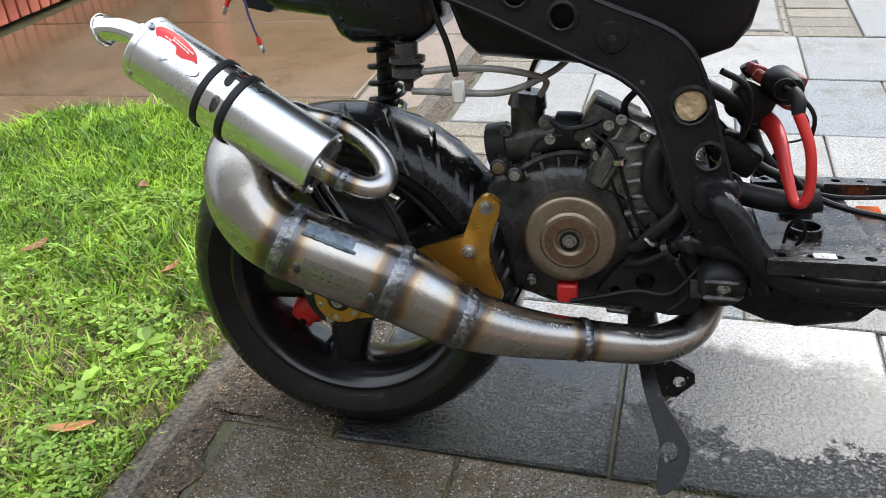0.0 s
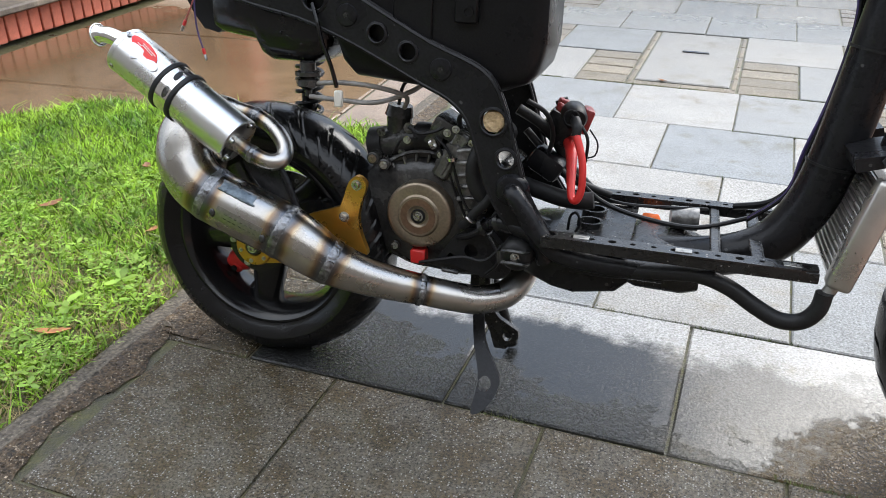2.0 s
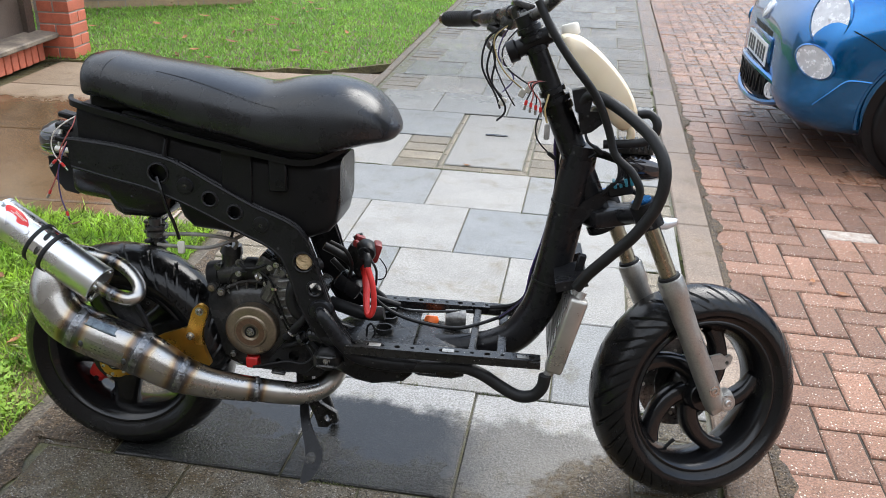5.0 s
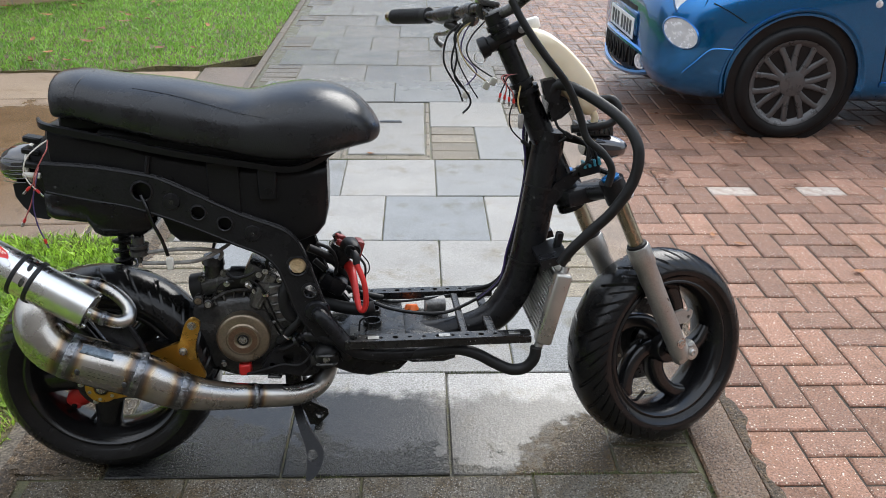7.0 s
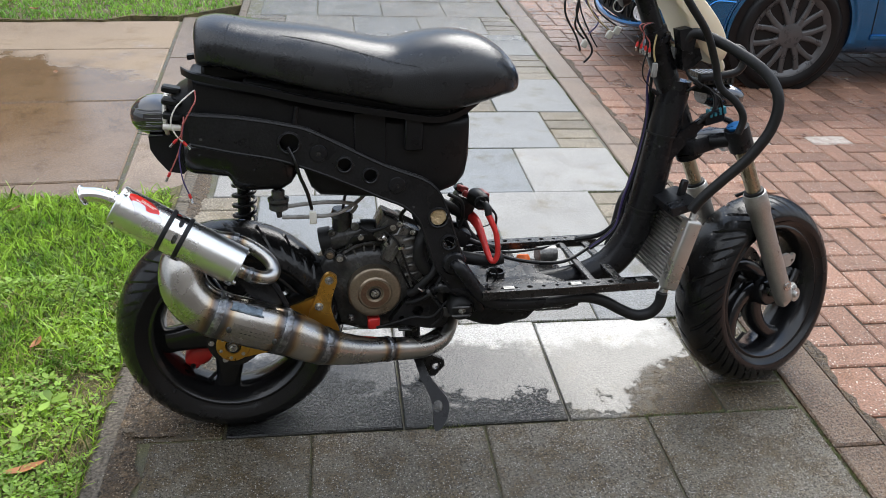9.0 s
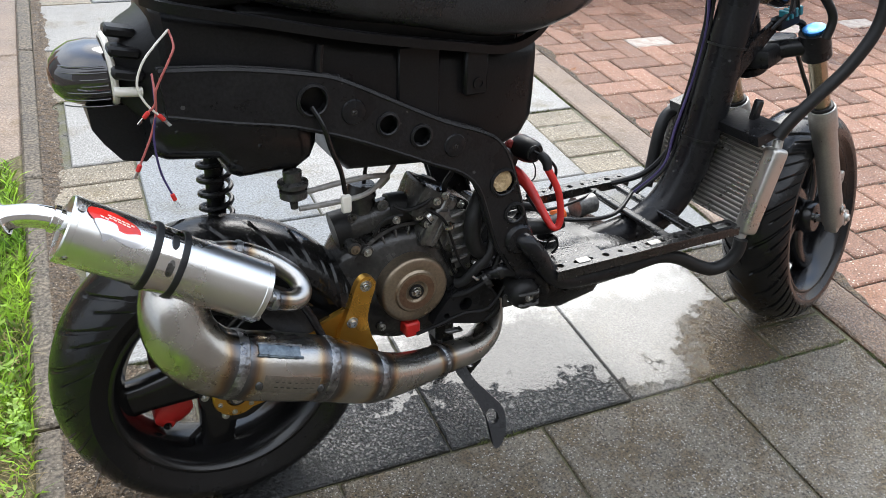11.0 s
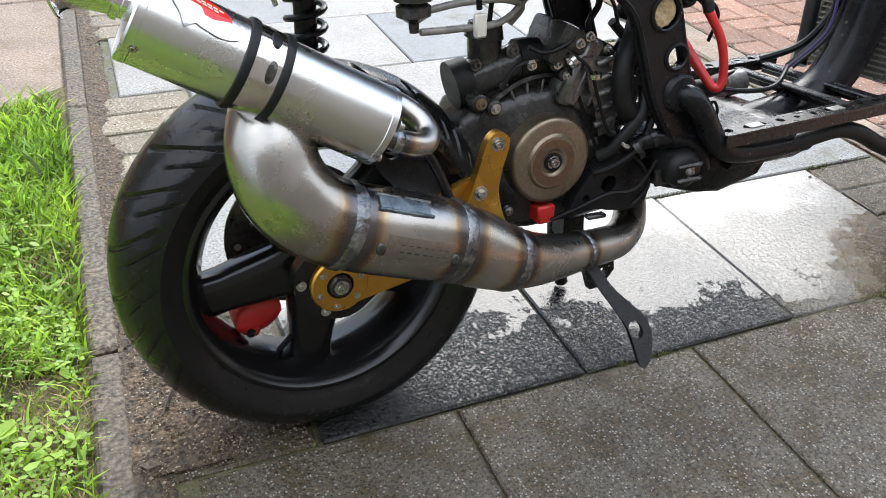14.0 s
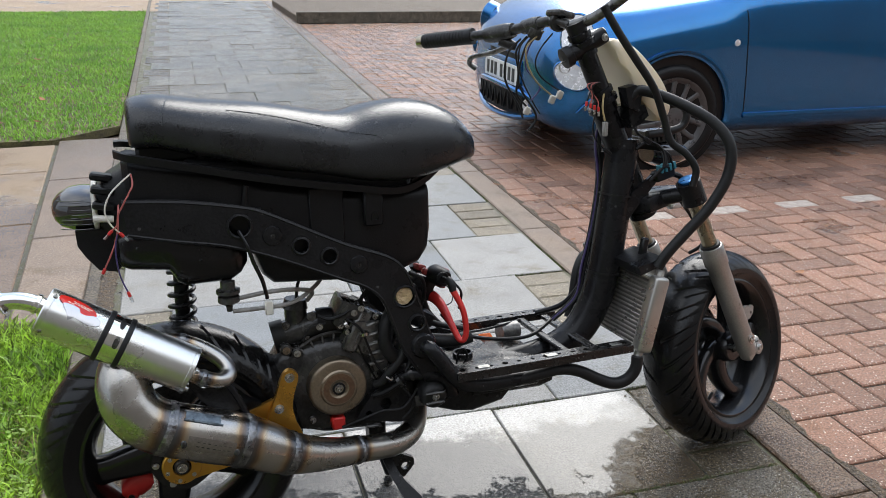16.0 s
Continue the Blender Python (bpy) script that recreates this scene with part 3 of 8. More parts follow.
# ---- geometry helpers ----
def finish(bm, angle=38):
    bmesh.ops.recalc_face_normals(bm, faces=bm.faces)
    for f in bm.faces:
        f.smooth = True
    for e in bm.edges:
        if len(e.link_faces) == 2 and e.calc_face_angle(0) > radians(angle):
            e.smooth = False


def mesh_of(name, bm, material, angle=38):
    finish(bm, angle)
    me = bpy.data.meshes.new(name)
    bm.to_mesh(me)
    bm.free()
    me.materials.append(material)
    return me


def part(name, bm, material, parent, label="", m=None, angle=38):
    """One mesh object under a thing or under a part."""
    ob = new(name, mesh_of(name, bm, material, angle))
    ob.parent = parent
    if m is not None:
        ob.matrix_local = m
    return tagged(ob, label)


def thing(name, label, category, m=None, group="", kind=""):
    ob = new(name)
    ob.empty_display_size = 0.1
    if m is not None:
        ob.matrix_basis = m
    return tagged(ob, label, category, group, kind)


def solid(name, bm, material, label="", category="", group="", kind="", m=None, angle=38):
    ob = new(name, mesh_of(name, bm, material, angle))
    if m is not None:
        ob.matrix_basis = m
    return tagged(ob, label, category, group, kind)


def curve_pts(pts, res=6, closed=False):
    """Points of a smooth line through pts (tuples of any length)."""
    p = [np.array(q, float) for q in pts]
    n = len(p)
    out = []
    for i in range(n if closed else n - 1):
        a, b, c, d = (p[(i - 1) % n], p[i], p[(i + 1) % n], p[(i + 2) % n]) if closed else (p[max(i - 1, 0)], p[i], p[i + 1], p[min(i + 2, n - 1)])
        for k in range(res):
            t = k / res
            out.append(0.5 * (2 * b + (c - a) * t + (2 * a - 5 * b + 4 * c - d) * t * t + (3 * b - a - 3 * c + d) * t**3))
    if not closed:
        out.append(p[-1])
    return out


def ring_faces(bm, rings, closed_ring=True, caps=True, loop=False):
    n = len(rings[0])
    for i in range(len(rings) if loop else len(rings) - 1):
        a, b = rings[i], rings[(i + 1) % len(rings)]
        for k in range(n if closed_ring else n - 1):
            bm.faces.new((a[k], a[(k + 1) % n], b[(k + 1) % n], b[k]))
    if caps and not loop:
        bm.faces.new(rings[0][::-1])
        bm.faces.new(rings[-1])


def tube(bm, pts, r, seg=12, res=6, caps=True, closed=False, flat=1.0, straight=False):
    """Sweeps a circle along pts. r: a radius, or one for each point."""
    rs = r if isinstance(r, (list, tuple)) else [r] * len(pts)
    line = [np.array((*p, q), float) for p, q in zip(pts, rs)] if straight else curve_pts([(*p, q) for p, q in zip(pts, rs)], res, closed)
    P = [Vector(q[:3]) for q in line]
    n = len(P)
    up = None
    rings = []
    for i in range(n):
        t = (P[(i + 1) % n] - P[(i - 1) % n]) if closed else (P[min(i + 1, n - 1)] - P[max(i - 1, 0)])
        t.normalize()
        if up is None:
            up = t.orthogonal().normalized() if abs(t.z) > 0.9 else t.cross(Vector((0, 0, 1))).cross(t).normalized()
        up = (up - t * up.dot(t)).normalized()
        side = t.cross(up)
        rad = float(line[i][3])
        rings.append([bm.verts.new(P[i] + rad * (math.cos(2 * math.pi * k / seg) * side + flat * math.sin(2 * math.pi * k / seg) * up)) for k in range(seg)])
    ring_faces(bm, rings, caps=caps, loop=closed)
    return rings


def lathe(bm, prof, seg=48, m=None, closed=False):
    """Turns (radius, height) points about the y axis."""
    m = m or Matrix()
    rings = []
    for r, h in prof:
        rings.append([bm.verts.new(m @ Vector((r * math.cos(2 * math.pi * k / seg), h, r * math.sin(2 * math.pi * k / seg)))) for k in range(seg)])
    ring_faces(bm, rings, caps=False, loop=closed)
    if not closed:
        for ring, rev in ((rings[0], True), (rings[-1], False)):
            try:
                bm.faces.new(ring[::-1] if rev else ring)
            except ValueError:
                pass


def block(bm, c, s, bevel=0.0, m=None, seg=1):
    """A box of size s round c, with bevelled edges, turned by m about its middle."""
    mm = Matrix.Translation(c) @ (m.to_3x3().to_4x4() if m is not None else Matrix()) @ Matrix.Diagonal((*s, 1))
    got = bmesh.ops.create_cube(bm, size=1, matrix=mm)
    if bevel:
        es = list({e for v in got["verts"] for e in v.link_edges})
        bmesh.ops.bevel(bm, geom=es, offset=bevel, segments=seg, profile=0.5, affect="EDGES")


def plate(bm, outline, y0, y1, holes=(), bevel=0.0, seg=16):
    """A flat plate with round holes (x, z, r), lying in x and z, from y0 to y1."""
    def loop(pts):
        vs = [bm.verts.new((p[0], y0, p[1])) for p in pts]
        return [bm.edges.new((vs[i], vs[(i + 1) % len(vs)])) for i in range(len(vs))]
    es = loop(outline)
    for x, z, r in holes:
        es += loop([(x + r * math.cos(2 * math.pi * k / seg), z + r * math.sin(2 * math.pi * k / seg)) for k in range(seg)])
    got = bmesh.ops.triangle_fill(bm, edges=es, use_beauty=True, use_dissolve=False)
    fs = [f for f in got["geom"] if isinstance(f, bmesh.types.BMFace)]
    ext = bmesh.ops.extrude_face_region(bm, geom=fs)
    vs = [v for v in ext["geom"] if isinstance(v, bmesh.types.BMVert)]
    bmesh.ops.translate(bm, vec=(0, y1 - y0, 0), verts=vs)
    return vs


def loft(bm, sections, caps=True):
    rings = [[bm.verts.new(p) for p in s] for s in sections]
    ring_faces(bm, rings, caps=caps)
    return rings


def super_ring(x, hy, z0, z1, n=24, e=2.6, cy=0.0):
    """A rounded rectangle across x: half width hy, from z0 to z1."""
    out = []
    for k in range(n):
        a = 2 * math.pi * k / n
        c, s = math.cos(a), math.sin(a)
        out.append((x, cy + hy * math.copysign(abs(c) ** (2 / e), c), (z0 + z1) / 2 + (z1 - z0) / 2 * math.copysign(abs(s) ** (2 / e), s)))
    return out


def to_y(d, at):
    """A pose whose y axis points along d."""
    q = Vector((0, 1, 0)).rotation_difference(Vector(d))
    return Matrix.Translation(at) @ q.to_matrix().to_4x4()


def bolt_bm(bm, at, d, r=0.006, h=0.005, washer=True):
    """A socket screw with its washer, head along d."""
    m = to_y(d, at)
    prof = [(r * 1.55, 0), (r * 1.55, 0.0012), (r, 0.0012)] if washer else [(r, 0)]
    lathe(bm, prof + [(r, h * 0.85), (r * 0.88, h), (r * 0.5, h), (r * 0.45, h * 0.45)], 12, m)


def bolt(parent, at, d=(0, -1, 0), r=0.006, h=0.005, material=None, name="bolt"):
    bm = bmesh.new()
    bolt_bm(bm, at, d, r, h)
    return part(name, bm, material or BOLT, parent)


def hose(name, pts, r, material, parent, label="", seg=10, res=6, **kw):
    bm = bmesh.new()
    tube(bm, pts, r, seg, res, **kw)
    return part(name, bm, material, parent, label)


def cut(ob, cutters):
    """Cuts closed meshes out of an object's mesh for good."""
    obs = []
    bpy.context.view_layer.update()
    for bm in cutters:
        me = bpy.data.meshes.new("cutter")
        bmesh.ops.recalc_face_normals(bm, faces=bm.faces)
        bm.to_mesh(me)
        bm.free()
        c = new("cutter", me)
        c.matrix_world = ob.matrix_world
        obs.append(c)
        md = ob.modifiers.new("cut", "BOOLEAN")
        md.operation, md.solver, md.object = "DIFFERENCE", "EXACT", c
    bpy.context.view_layer.update()
    me = bpy.data.meshes.new_from_object(ob.evaluated_get(bpy.context.evaluated_depsgraph_get()))
    ob.modifiers.clear()
    ob.data = me
    for c in obs:
        bpy.data.objects.remove(c)
    bm = bmesh.new()
    bm.from_mesh(me)
    finish(bm, 40)
    bm.to_mesh(me)
    bm.free()


# ---- ground ----
PA = radians(4.0)


def uv(u, v, z=0.0):
    """A place by the path's own axes: u across it, v along it. The path widens a little towards its far end."""
    u = u * (1 + 0.013 * max(v, -1)) if u > 0 else u
    return Vector((u * math.cos(PA) + v * math.sin(PA), -u * math.sin(PA) + v * math.cos(PA), z))


def sheet(name, corners, z, material, label, category, thick=0.03):
    bm = bmesh.new()
    vs = [bm.verts.new((p[0], p[1], z)) for p in corners]
    f = bm.faces.new(vs)
    got = bmesh.ops.extrude_face_region(bm, geom=[f])
    bmesh.ops.translate(bm, vec=(0, 0, -thick), verts=[v for v in got["geom"] if isinstance(v, bmesh.types.BMVert)])
    return solid(name, bm, material, label, category, kind="structure")


bm = bmesh.new()
bmesh.ops.create_grid(bm, x_segments=8, y_segments=8, size=150, matrix=Matrix.Translation((0, 0, -0.06)))
solid("ground", bm, SOIL, "bare brown soil lying under and round the paving", "ground", kind="structure")
pavement = sheet("pavement", [uv(-0.296, -4), uv(1.47, -4), uv(1.47, -1), uv(1.47, 14.5), uv(-0.296, 14.5)], -0.0065, MOSS, "wet grey slab footpath with mossy joints and brick infill", "footpath")
parking = sheet("parking_area", [uv(1.472, -4), uv(9, -4), uv(9, 10.3), uv(1.472, 10.3)], -0.012, SAND, "wet red block-paved parking area in herringbone", "parking area")
DRIVE_Y = [0.35, 1.32, 2.2, 3.05, 3.652]
driveway = sheet("driveway", [(-2.6, -0.3), (-0.3, -0.3), (-0.3, 3.66), (-2.6, 3.66)], -0.02, MOSS, "wet brown concrete driveway in front of a house", "driveway")


def bay(name, pts, z, parent, material, gap=0.006, bev=0.005, thick=0.03, tilt=0.0):
    """One laid piece: a slab with bevelled edges on four corner points."""
    c = sum((Vector((p[0], p[1], 0)) for p in pts), Vector()) / 4
    def ring(inset, zz):
        out = []
        for i, p in enumerate(pts):
            a, b, d = Vector((p[0], p[1], 0)), Vector((*pts[i - 1][:2], 0)), Vector((*pts[(i + 1) % 4][:2], 0))
            e1, e2 = (b - a).normalized(), (d - a).normalized()
            q = a + (e1 + e2) * inset
            out.append((q.x - c.x, q.y - c.y, zz))
        return out
    t = [random.uniform(-tilt, tilt) for _ in range(4)]
    top = [(x, y, zz + k) for (x, y, zz), k in zip(ring(gap + bev, 0), t)]
    mid = [(x, y, zz - bev * 0.8 + k) for (x, y, zz), k in zip(ring(gap, 0), t)]
    low = ring(gap, -thick)
    vs = top + mid + low
    fs = [(0, 1, 2, 3)] + [(i, i + 4, (i + 1) % 4 + 4, (i + 1) % 4) for i in range(4)] + [(i + 4, i + 8, (i + 1) % 4 + 8, (i + 1) % 4 + 4) for i in range(4)]
    me = bpy.data.meshes.new(name)
    me.from_pydata(vs, [], fs)
    me.materials.append(material)
    ob = new(name, me)
    ob.location = (c.x, c.y, z)
    ob.parent = parent
    return ob


# near lawn with a rounded corner, and the far lawn
def lawn_edge(x):
    return 1.17 if x > -1.2 else 1.17 - 0.62 * ((-1.2 - x) / 0.5) ** 2


near_poly = [uv(-0.302, -4.0).to_2d(), uv(-0.302, 1.22).to_2d()]
near_poly += [Vector((x, lawn_edge(x) + 0.012 * math.sin(23 * x))) for x in np.linspace(-0.35, -1.85, 40)] + [Vector((-2.4, -0.2)), Vector((-2.4, -4.0))]
far_poly = [Vector((x, 3.645 + 0.02 * math.sin(17 * x) + (0.08 if x > -0.75 else 0))) for x in np.linspace(-4.4, -0.42, 30)] + [uv(-0.325, 4.0).to_2d(), uv(-0.355, 12.2).to_2d(), Vector((-6.5, 12.6)), Vector((-6.5, 4.0))]


def lawn(name, poly, z, label):
    bm = bmesh.new()
    f = bm.faces.new([bm.verts.new((p[0], p[1], z)) for p in poly])
    got = bmesh.ops.extrude_face_region(bm, geom=[f])
    bmesh.ops.translate(bm, vec=(0, 0, -0.05), verts=[v for v in got["geom"] if isinstance(v, bmesh.types.BMVert)])
    bmesh.ops.triangulate(bm, faces=[f for f in bm.faces if len(f.verts) > 4])
    return solid(name, bm, TURF, label, "lawn", kind="structure")


lawn("lawn_near", near_poly, -0.004, "patchy wet lawn soil beside the footpath")
lawn("lawn_far", far_poly, 0.0, "lawn soil beyond the concrete driveway")


def inside(poly, x, y):
    hit = np.zeros(len(x), bool)
    n = len(poly)
    for i in range(n):
        (x0, y0), (x1, y1) = poly[i], poly[(i + 1) % n]
        c = ((y0 > y) != (y1 > y)) & (x < (x1 - x0) * (y - y0) / ((y1 - y0) or 1e-9) + x0)
        hit ^= c
    return hit


def grass(name, poly, box, count, height, width, material, label, z, seed, thin=0.0, lean=0.75, patch=3.0):
    """Bent tapering blades scattered over a polygon; thin: how bare the poorer patches are."""
    rng = np.random.default_rng(seed)
    x, y = rng.uniform(box[0], box[1], count), rng.uniform(box[2], box[3], count)
    ok = inside(poly, x, y)
    if thin:
        dens = np.array([noise.noise((float(a) * patch, float(b) * patch, seed)) for a, b in zip(x, y)])
        ok &= dens > rng.uniform(-1.0, 1.0, count) * 0.55 - 0.55 + thin
    x, y = x[ok], y[ok]
    n = len(x)
    h = height * rng.lognormal(0, 0.35, n)
    a, b = rng.uniform(0, 2 * np.pi, n), rng.uniform(0, 2 * np.pi, n)
    out = h * lean * rng.uniform(0.2, 1.2, n)
    w = width * rng.uniform(0.6, 1.4, n)
    sx, sy = -np.sin(a) * w / 2, np.cos(a) * w / 2
    dx, dy = np.cos(b) * out, np.sin(b) * out
    base = np.full(n, z)
    v = np.stack([
        np.stack([x - sx, y - sy, base], -1), np.stack([x + sx, y + sy, base], -1),
        np.stack([x + dx * 0.4 - sx * 0.8, y + dy * 0.4 - sy * 0.8, base + h * 0.62], -1), np.stack([x + dx * 0.4 + sx * 0.8, y + dy * 0.4 + sy * 0.8, base + h * 0.62], -1),
        np.stack([x + dx, y + dy, base + h * 0.9], -1)], 1).reshape(-1, 3)
    i = (np.arange(n) * 5)[:, None]
    tri = np.concatenate([i + [0, 1, 3], i + [0, 3, 2], i + [2, 3, 4]], 0)
    me = bpy.data.meshes.new(name)
    me.vertices.add(len(v))
    me.vertices.foreach_set("co", v.ravel())
    me.loops.add(tri.size)
    me.loops.foreach_set("vertex_index", tri.ravel().astype(np.int32))
    me.polygons.add(len(tri))
    me.polygons.foreach_set("loop_start", np.arange(0, tri.size, 3, dtype=np.int32))
    me.update(calc_edges=True)
    me.materials.append(material)
    return tagged(new(name, me), label, "grass", kind="stuff")


grass("grass_near", near_poly, (-2.0, -0.25, -0.75, 1.3), 90000, 0.021, 0.0046, GRASS, "short wet green grass with thin worn patches", -0.006, 11, thin=0.36, lean=1.4, patch=5.5)
grass("grass_tufts", near_poly, (-2.0, -0.25, 0.15, 1.25), 34000, 0.03, 0.0052, GRASS, "longer bright green grass towards the driveway", -0.006, 12, thin=0.25, lean=1.15)
grass("grass_behind", near_poly, (-2.4, -0.25, -4.0, -0.7), 60000, 0.03, 0.008, GRASS, "short green lawn stretching along the footpath", -0.006, 15, lean=1.2)
grass("grass_dry", near_poly, (-1.2, -0.28, -0.75, 0.6), 15000, 0.018, 0.0022, STRAW, "dry straw-coloured blades among the worn turf", -0.004, 13, lean=1.8)
grass("grass_far", far_poly, (-5.5, 0.9, 3.6, 12.5), 190000, 0.024, 0.0085, MOWN, "mown green lawn with fallen leaves", -0.002, 14, lean=1.1)


def clover(name, count, seed):
    rng = np.random.default_rng(seed)
    bm = bmesh.new()
    made = 0
    while made < count:
        x, y = rng.uniform(-1.2, -0.3), rng.uniform(-0.7, 0.6)
        if not inside(near_poly, np.array([x]), np.array([y]))[0] or noise.noise((x * 6, y * 6, 5)) < 0.02 + 0.3 * rng.uniform(-1, 1):
            continue
        made += 1
        z, s, a0 = rng.uniform(0.006, 0.028), 0.0055 * rng.lognormal(-0.35, 0.45), rng.uniform(0, 6.28)
        for k in range(int(rng.integers(3, 6))):
            a = a0 + k * 2.0
            d, n = Vector((math.cos(a), math.sin(a), rng.uniform(-0.1, 0.35))), Vector((-math.sin(a), math.cos(a), 0))
            c = Vector((x, y, z))
            bm.faces.new([bm.verts.new(p) for p in (c, c + d * s + n * s * 0.55, c + d * s * 1.9 + n * s * 0.3, c + d * s * 1.9 - n * s * 0.3, c + d * s - n * s * 0.55)])
    me = bpy.data.meshes.new(name)
    bm.to_mesh(me)
    bm.free()
    me.materials.append(CLOVER)
    return tagged(new(name, me), "low clover and dandelion leaves in the worn lawn", "weeds", kind="stuff")


clover("clover", 4200, 21)


# ---- house front by the driveway ----
WX = -2.270
bm = bmesh.new()
block(bm, (WX - 0.16, 2.4, 0.06), (0.2, 2.6, 0.12))
plinth = solid("wall_plinth", bm, MORTAR, "red brick-on-edge plinth under a dark timber front", "brick plinth", kind="structure")
bm = bmesh.new()
block(bm, (WX - 0.02, 2.42, 0.163), (0.2, 2.5, 0.035), 0.008, pose(0, 0, 0, 0, 4, 0))
solid("timber_sill", bm, SILLWOOD, "worn timber sill with peeling dark stain", "sill", kind="structure")
front = thing("timber_door_front", "dark brown stained timber front with a glazed panel", "door", kind="structure")
bm = bmesh.new()
block(bm, (WX - 0.12, 2.42, 1.2), (0.05, 2.5, 2.05), 0.003)
part("panel", bm, BROWNWOOD, front)
for y in (1.22, 2.28, 3.6):
    bm = bmesh.new()
    block(bm, (WX - 0.085, y, 1.2), (0.05, 0.09, 2.04), 0.004)
    part("post", bm, BROWNWOOD, front)
bm = bmesh.new()
block(bm, (WX - 0.075, 2.94, 0.52), (0.05, 1.21, 0.06), 0.004)
part("rail", bm, BROWNWOOD, front)
bm = bmesh.new()
block(bm, (WX - 0.088, 2.94, 0.562), (0.045, 1.2, 0.016), 0.003)
part("bead", bm, SILLWOOD, front, "pale glazing bead")
bm = bmesh.new()
block(bm, (WX - 0.091, 2.94, 1.2), (0.006, 1.22, 1.25))
part("pane", bm, PANEGLASS, front, "dull reflecting glass pane")
bm = bmesh.new()
block(bm, (WX + 0.045, 3.78, 1.1), (0.232, 0.2, 2.2))
pier = solid("wall_pier", bm, MORTAR, "red brick pier at the corner of the house", "brick pier", kind="structure")
bm = bmesh.new()
block(bm, (-3.4, 5.45, 0.9), (0.2, 3.4, 1.8), m=pose(0, 0, 0, 0, 0, -62))
wall_buff = solid("wall_buff", bm, MORTAR, "buff brick house wall behind the lawn", "brick wall", kind="structure")

# far end: cross path, raised kerb and planting bed of the parking area
sheet("cross_path", [(-8, 12.7), (4, 12.2), (4, 15.5), (-8, 16)], -0.004, CONCRETE, "damp concrete path crossing beyond the lawn", "path")
bm = bmesh.new()
p0, p1 = uv(1.46, 10.42), uv(8, 10.42)
block(bm, ((p0.x + p1.x) / 2, (p0.y + p1.y) / 2, 0.06), ((p1 - p0).length, 0.1, 0.16), 0.01, pose(0, 0, 0, 0, 0, -4))
solid("kerb_back", bm, EDGING, "raised grey kerb closing the parking area", "kerb", kind="structure")
bm = bmesh.new()
block(bm, ((p0.x + p1.x) / 2 + 0.1, (p0.y + p1.y) / 2 + 1.5, 0.02), ((p1 - p0).length, 2.9, 0.14), 0.01, pose(0, 0, 0, 0, 0, -4))
solid("planting_bed", bm, SOIL, "dark soil bed behind the raised kerb", "soil bed", kind="structure")
# unseen wall added behind the camera: closes the place and darkens reflections
bm = bmesh.new()
block(bm, (6, -5.6, 2.6), (30, 0.25, 5.2))
solid("wall_unseen", bm, WALLGREY, "unseen plain grey wall added behind the camera to darken reflections", "house wall", kind="structure")


# ---- litter: soil washed along the edging, gravel, fallen leaves ----
def soil_strip(name, u0, u1, v0, v1, high, label, seed):
    nu, nv = 14, int((v1 - v0) / 0.006)
    verts, faces = [], []
    for j in range(nv + 1):
        for i in range(nu + 1):
            v = v0 + (v1 - v0) * j / nv
            f = i / nu
            wob = 0.035 * noise.noise((v * 6, seed, 0)) + 0.02 * noise.noise((v * 23, seed, 2))
            u = u0 + (u1 + wob - u0) * f
            z = high * (1 - f ** 1.5) * (0.75 + 0.5 * noise.noise((u * 60, v * 60, seed))) + 0.0026 * noise.noise((u * 130, v * 130, seed)) + 0.0015 * noise.noise((u * 300, v * 300, seed)) - 0.004 * f ** 3
            verts.append(tuple(uv(u, v, z)))
    for j in range(nv):
        for i in range(nu):
            a = j * (nu + 1) + i
            faces.append((a, a + 1, a + nu + 2, a + nu + 1))
    me = bpy.data.meshes.new(name)
    me.from_pydata(verts, [], faces)
    me.materials.append(SOIL)
    return tagged(new(name, me), label, "soil", kind="stuff")


soil_strip("soil_drift", -0.26, -0.212, -1.3, 3.2, 0.006, "brown soil and grit washed along the lawn edging", 3)
soil_strip("kerb_soil", 1.464, 1.492, -1.3, 5.0, 0.0035, "damp brown soil in the joint between kerb and red blocks", 5)
soil_strip("wheel_soil", -0.25, -0.11, -0.12, 0.27, 0.004, "wet brown soil lying over the pavers under the back wheel", 8)


def gravel(name, count, spots, size, material, label, seed):
    rng = np.random.default_rng(seed)
    verts, faces = [], []
    base = np.array([(1, 0, 0), (-1, 0, 0), (0, 1, 0), (0, -1, 0), (0, 0, 1), (0, 0, -1)], float)
    tri = [(0, 2, 4), (2, 1, 4), (1, 3, 4), (3, 0, 4), (2, 0, 5), (1, 2, 5), (3, 1, 5), (0, 3, 5)]
    for k in range(count):
        u0, u1, v0, v1, z = spots[int(rng.integers(0, len(spots)))]
        c = uv(float(rng.uniform(u0, u1)), float(rng.uniform(v0, v1)))
        s = size * float(rng.lognormal(0, 0.4))
        q = base * rng.uniform(0.6, 1.2, (6, 1)) * s * np.array([1, 1, 0.6])
        a = float(rng.uniform(0, 6.28))
        n = len(verts)
        for p in q:
            verts.append((c.x + p[0] * math.cos(a) - p[1] * math.sin(a), c.y + p[0] * math.sin(a) + p[1] * math.cos(a), z + s * 0.3 + p[2]))
        faces.extend((n + i, n + j, n + l) for i, j, l in tri)
    me = bpy.data.meshes.new(name)
    me.from_pydata(verts, [], faces)
    me.materials.append(material)
    return tagged(new(name, me), label, "gravel", kind="stuff")


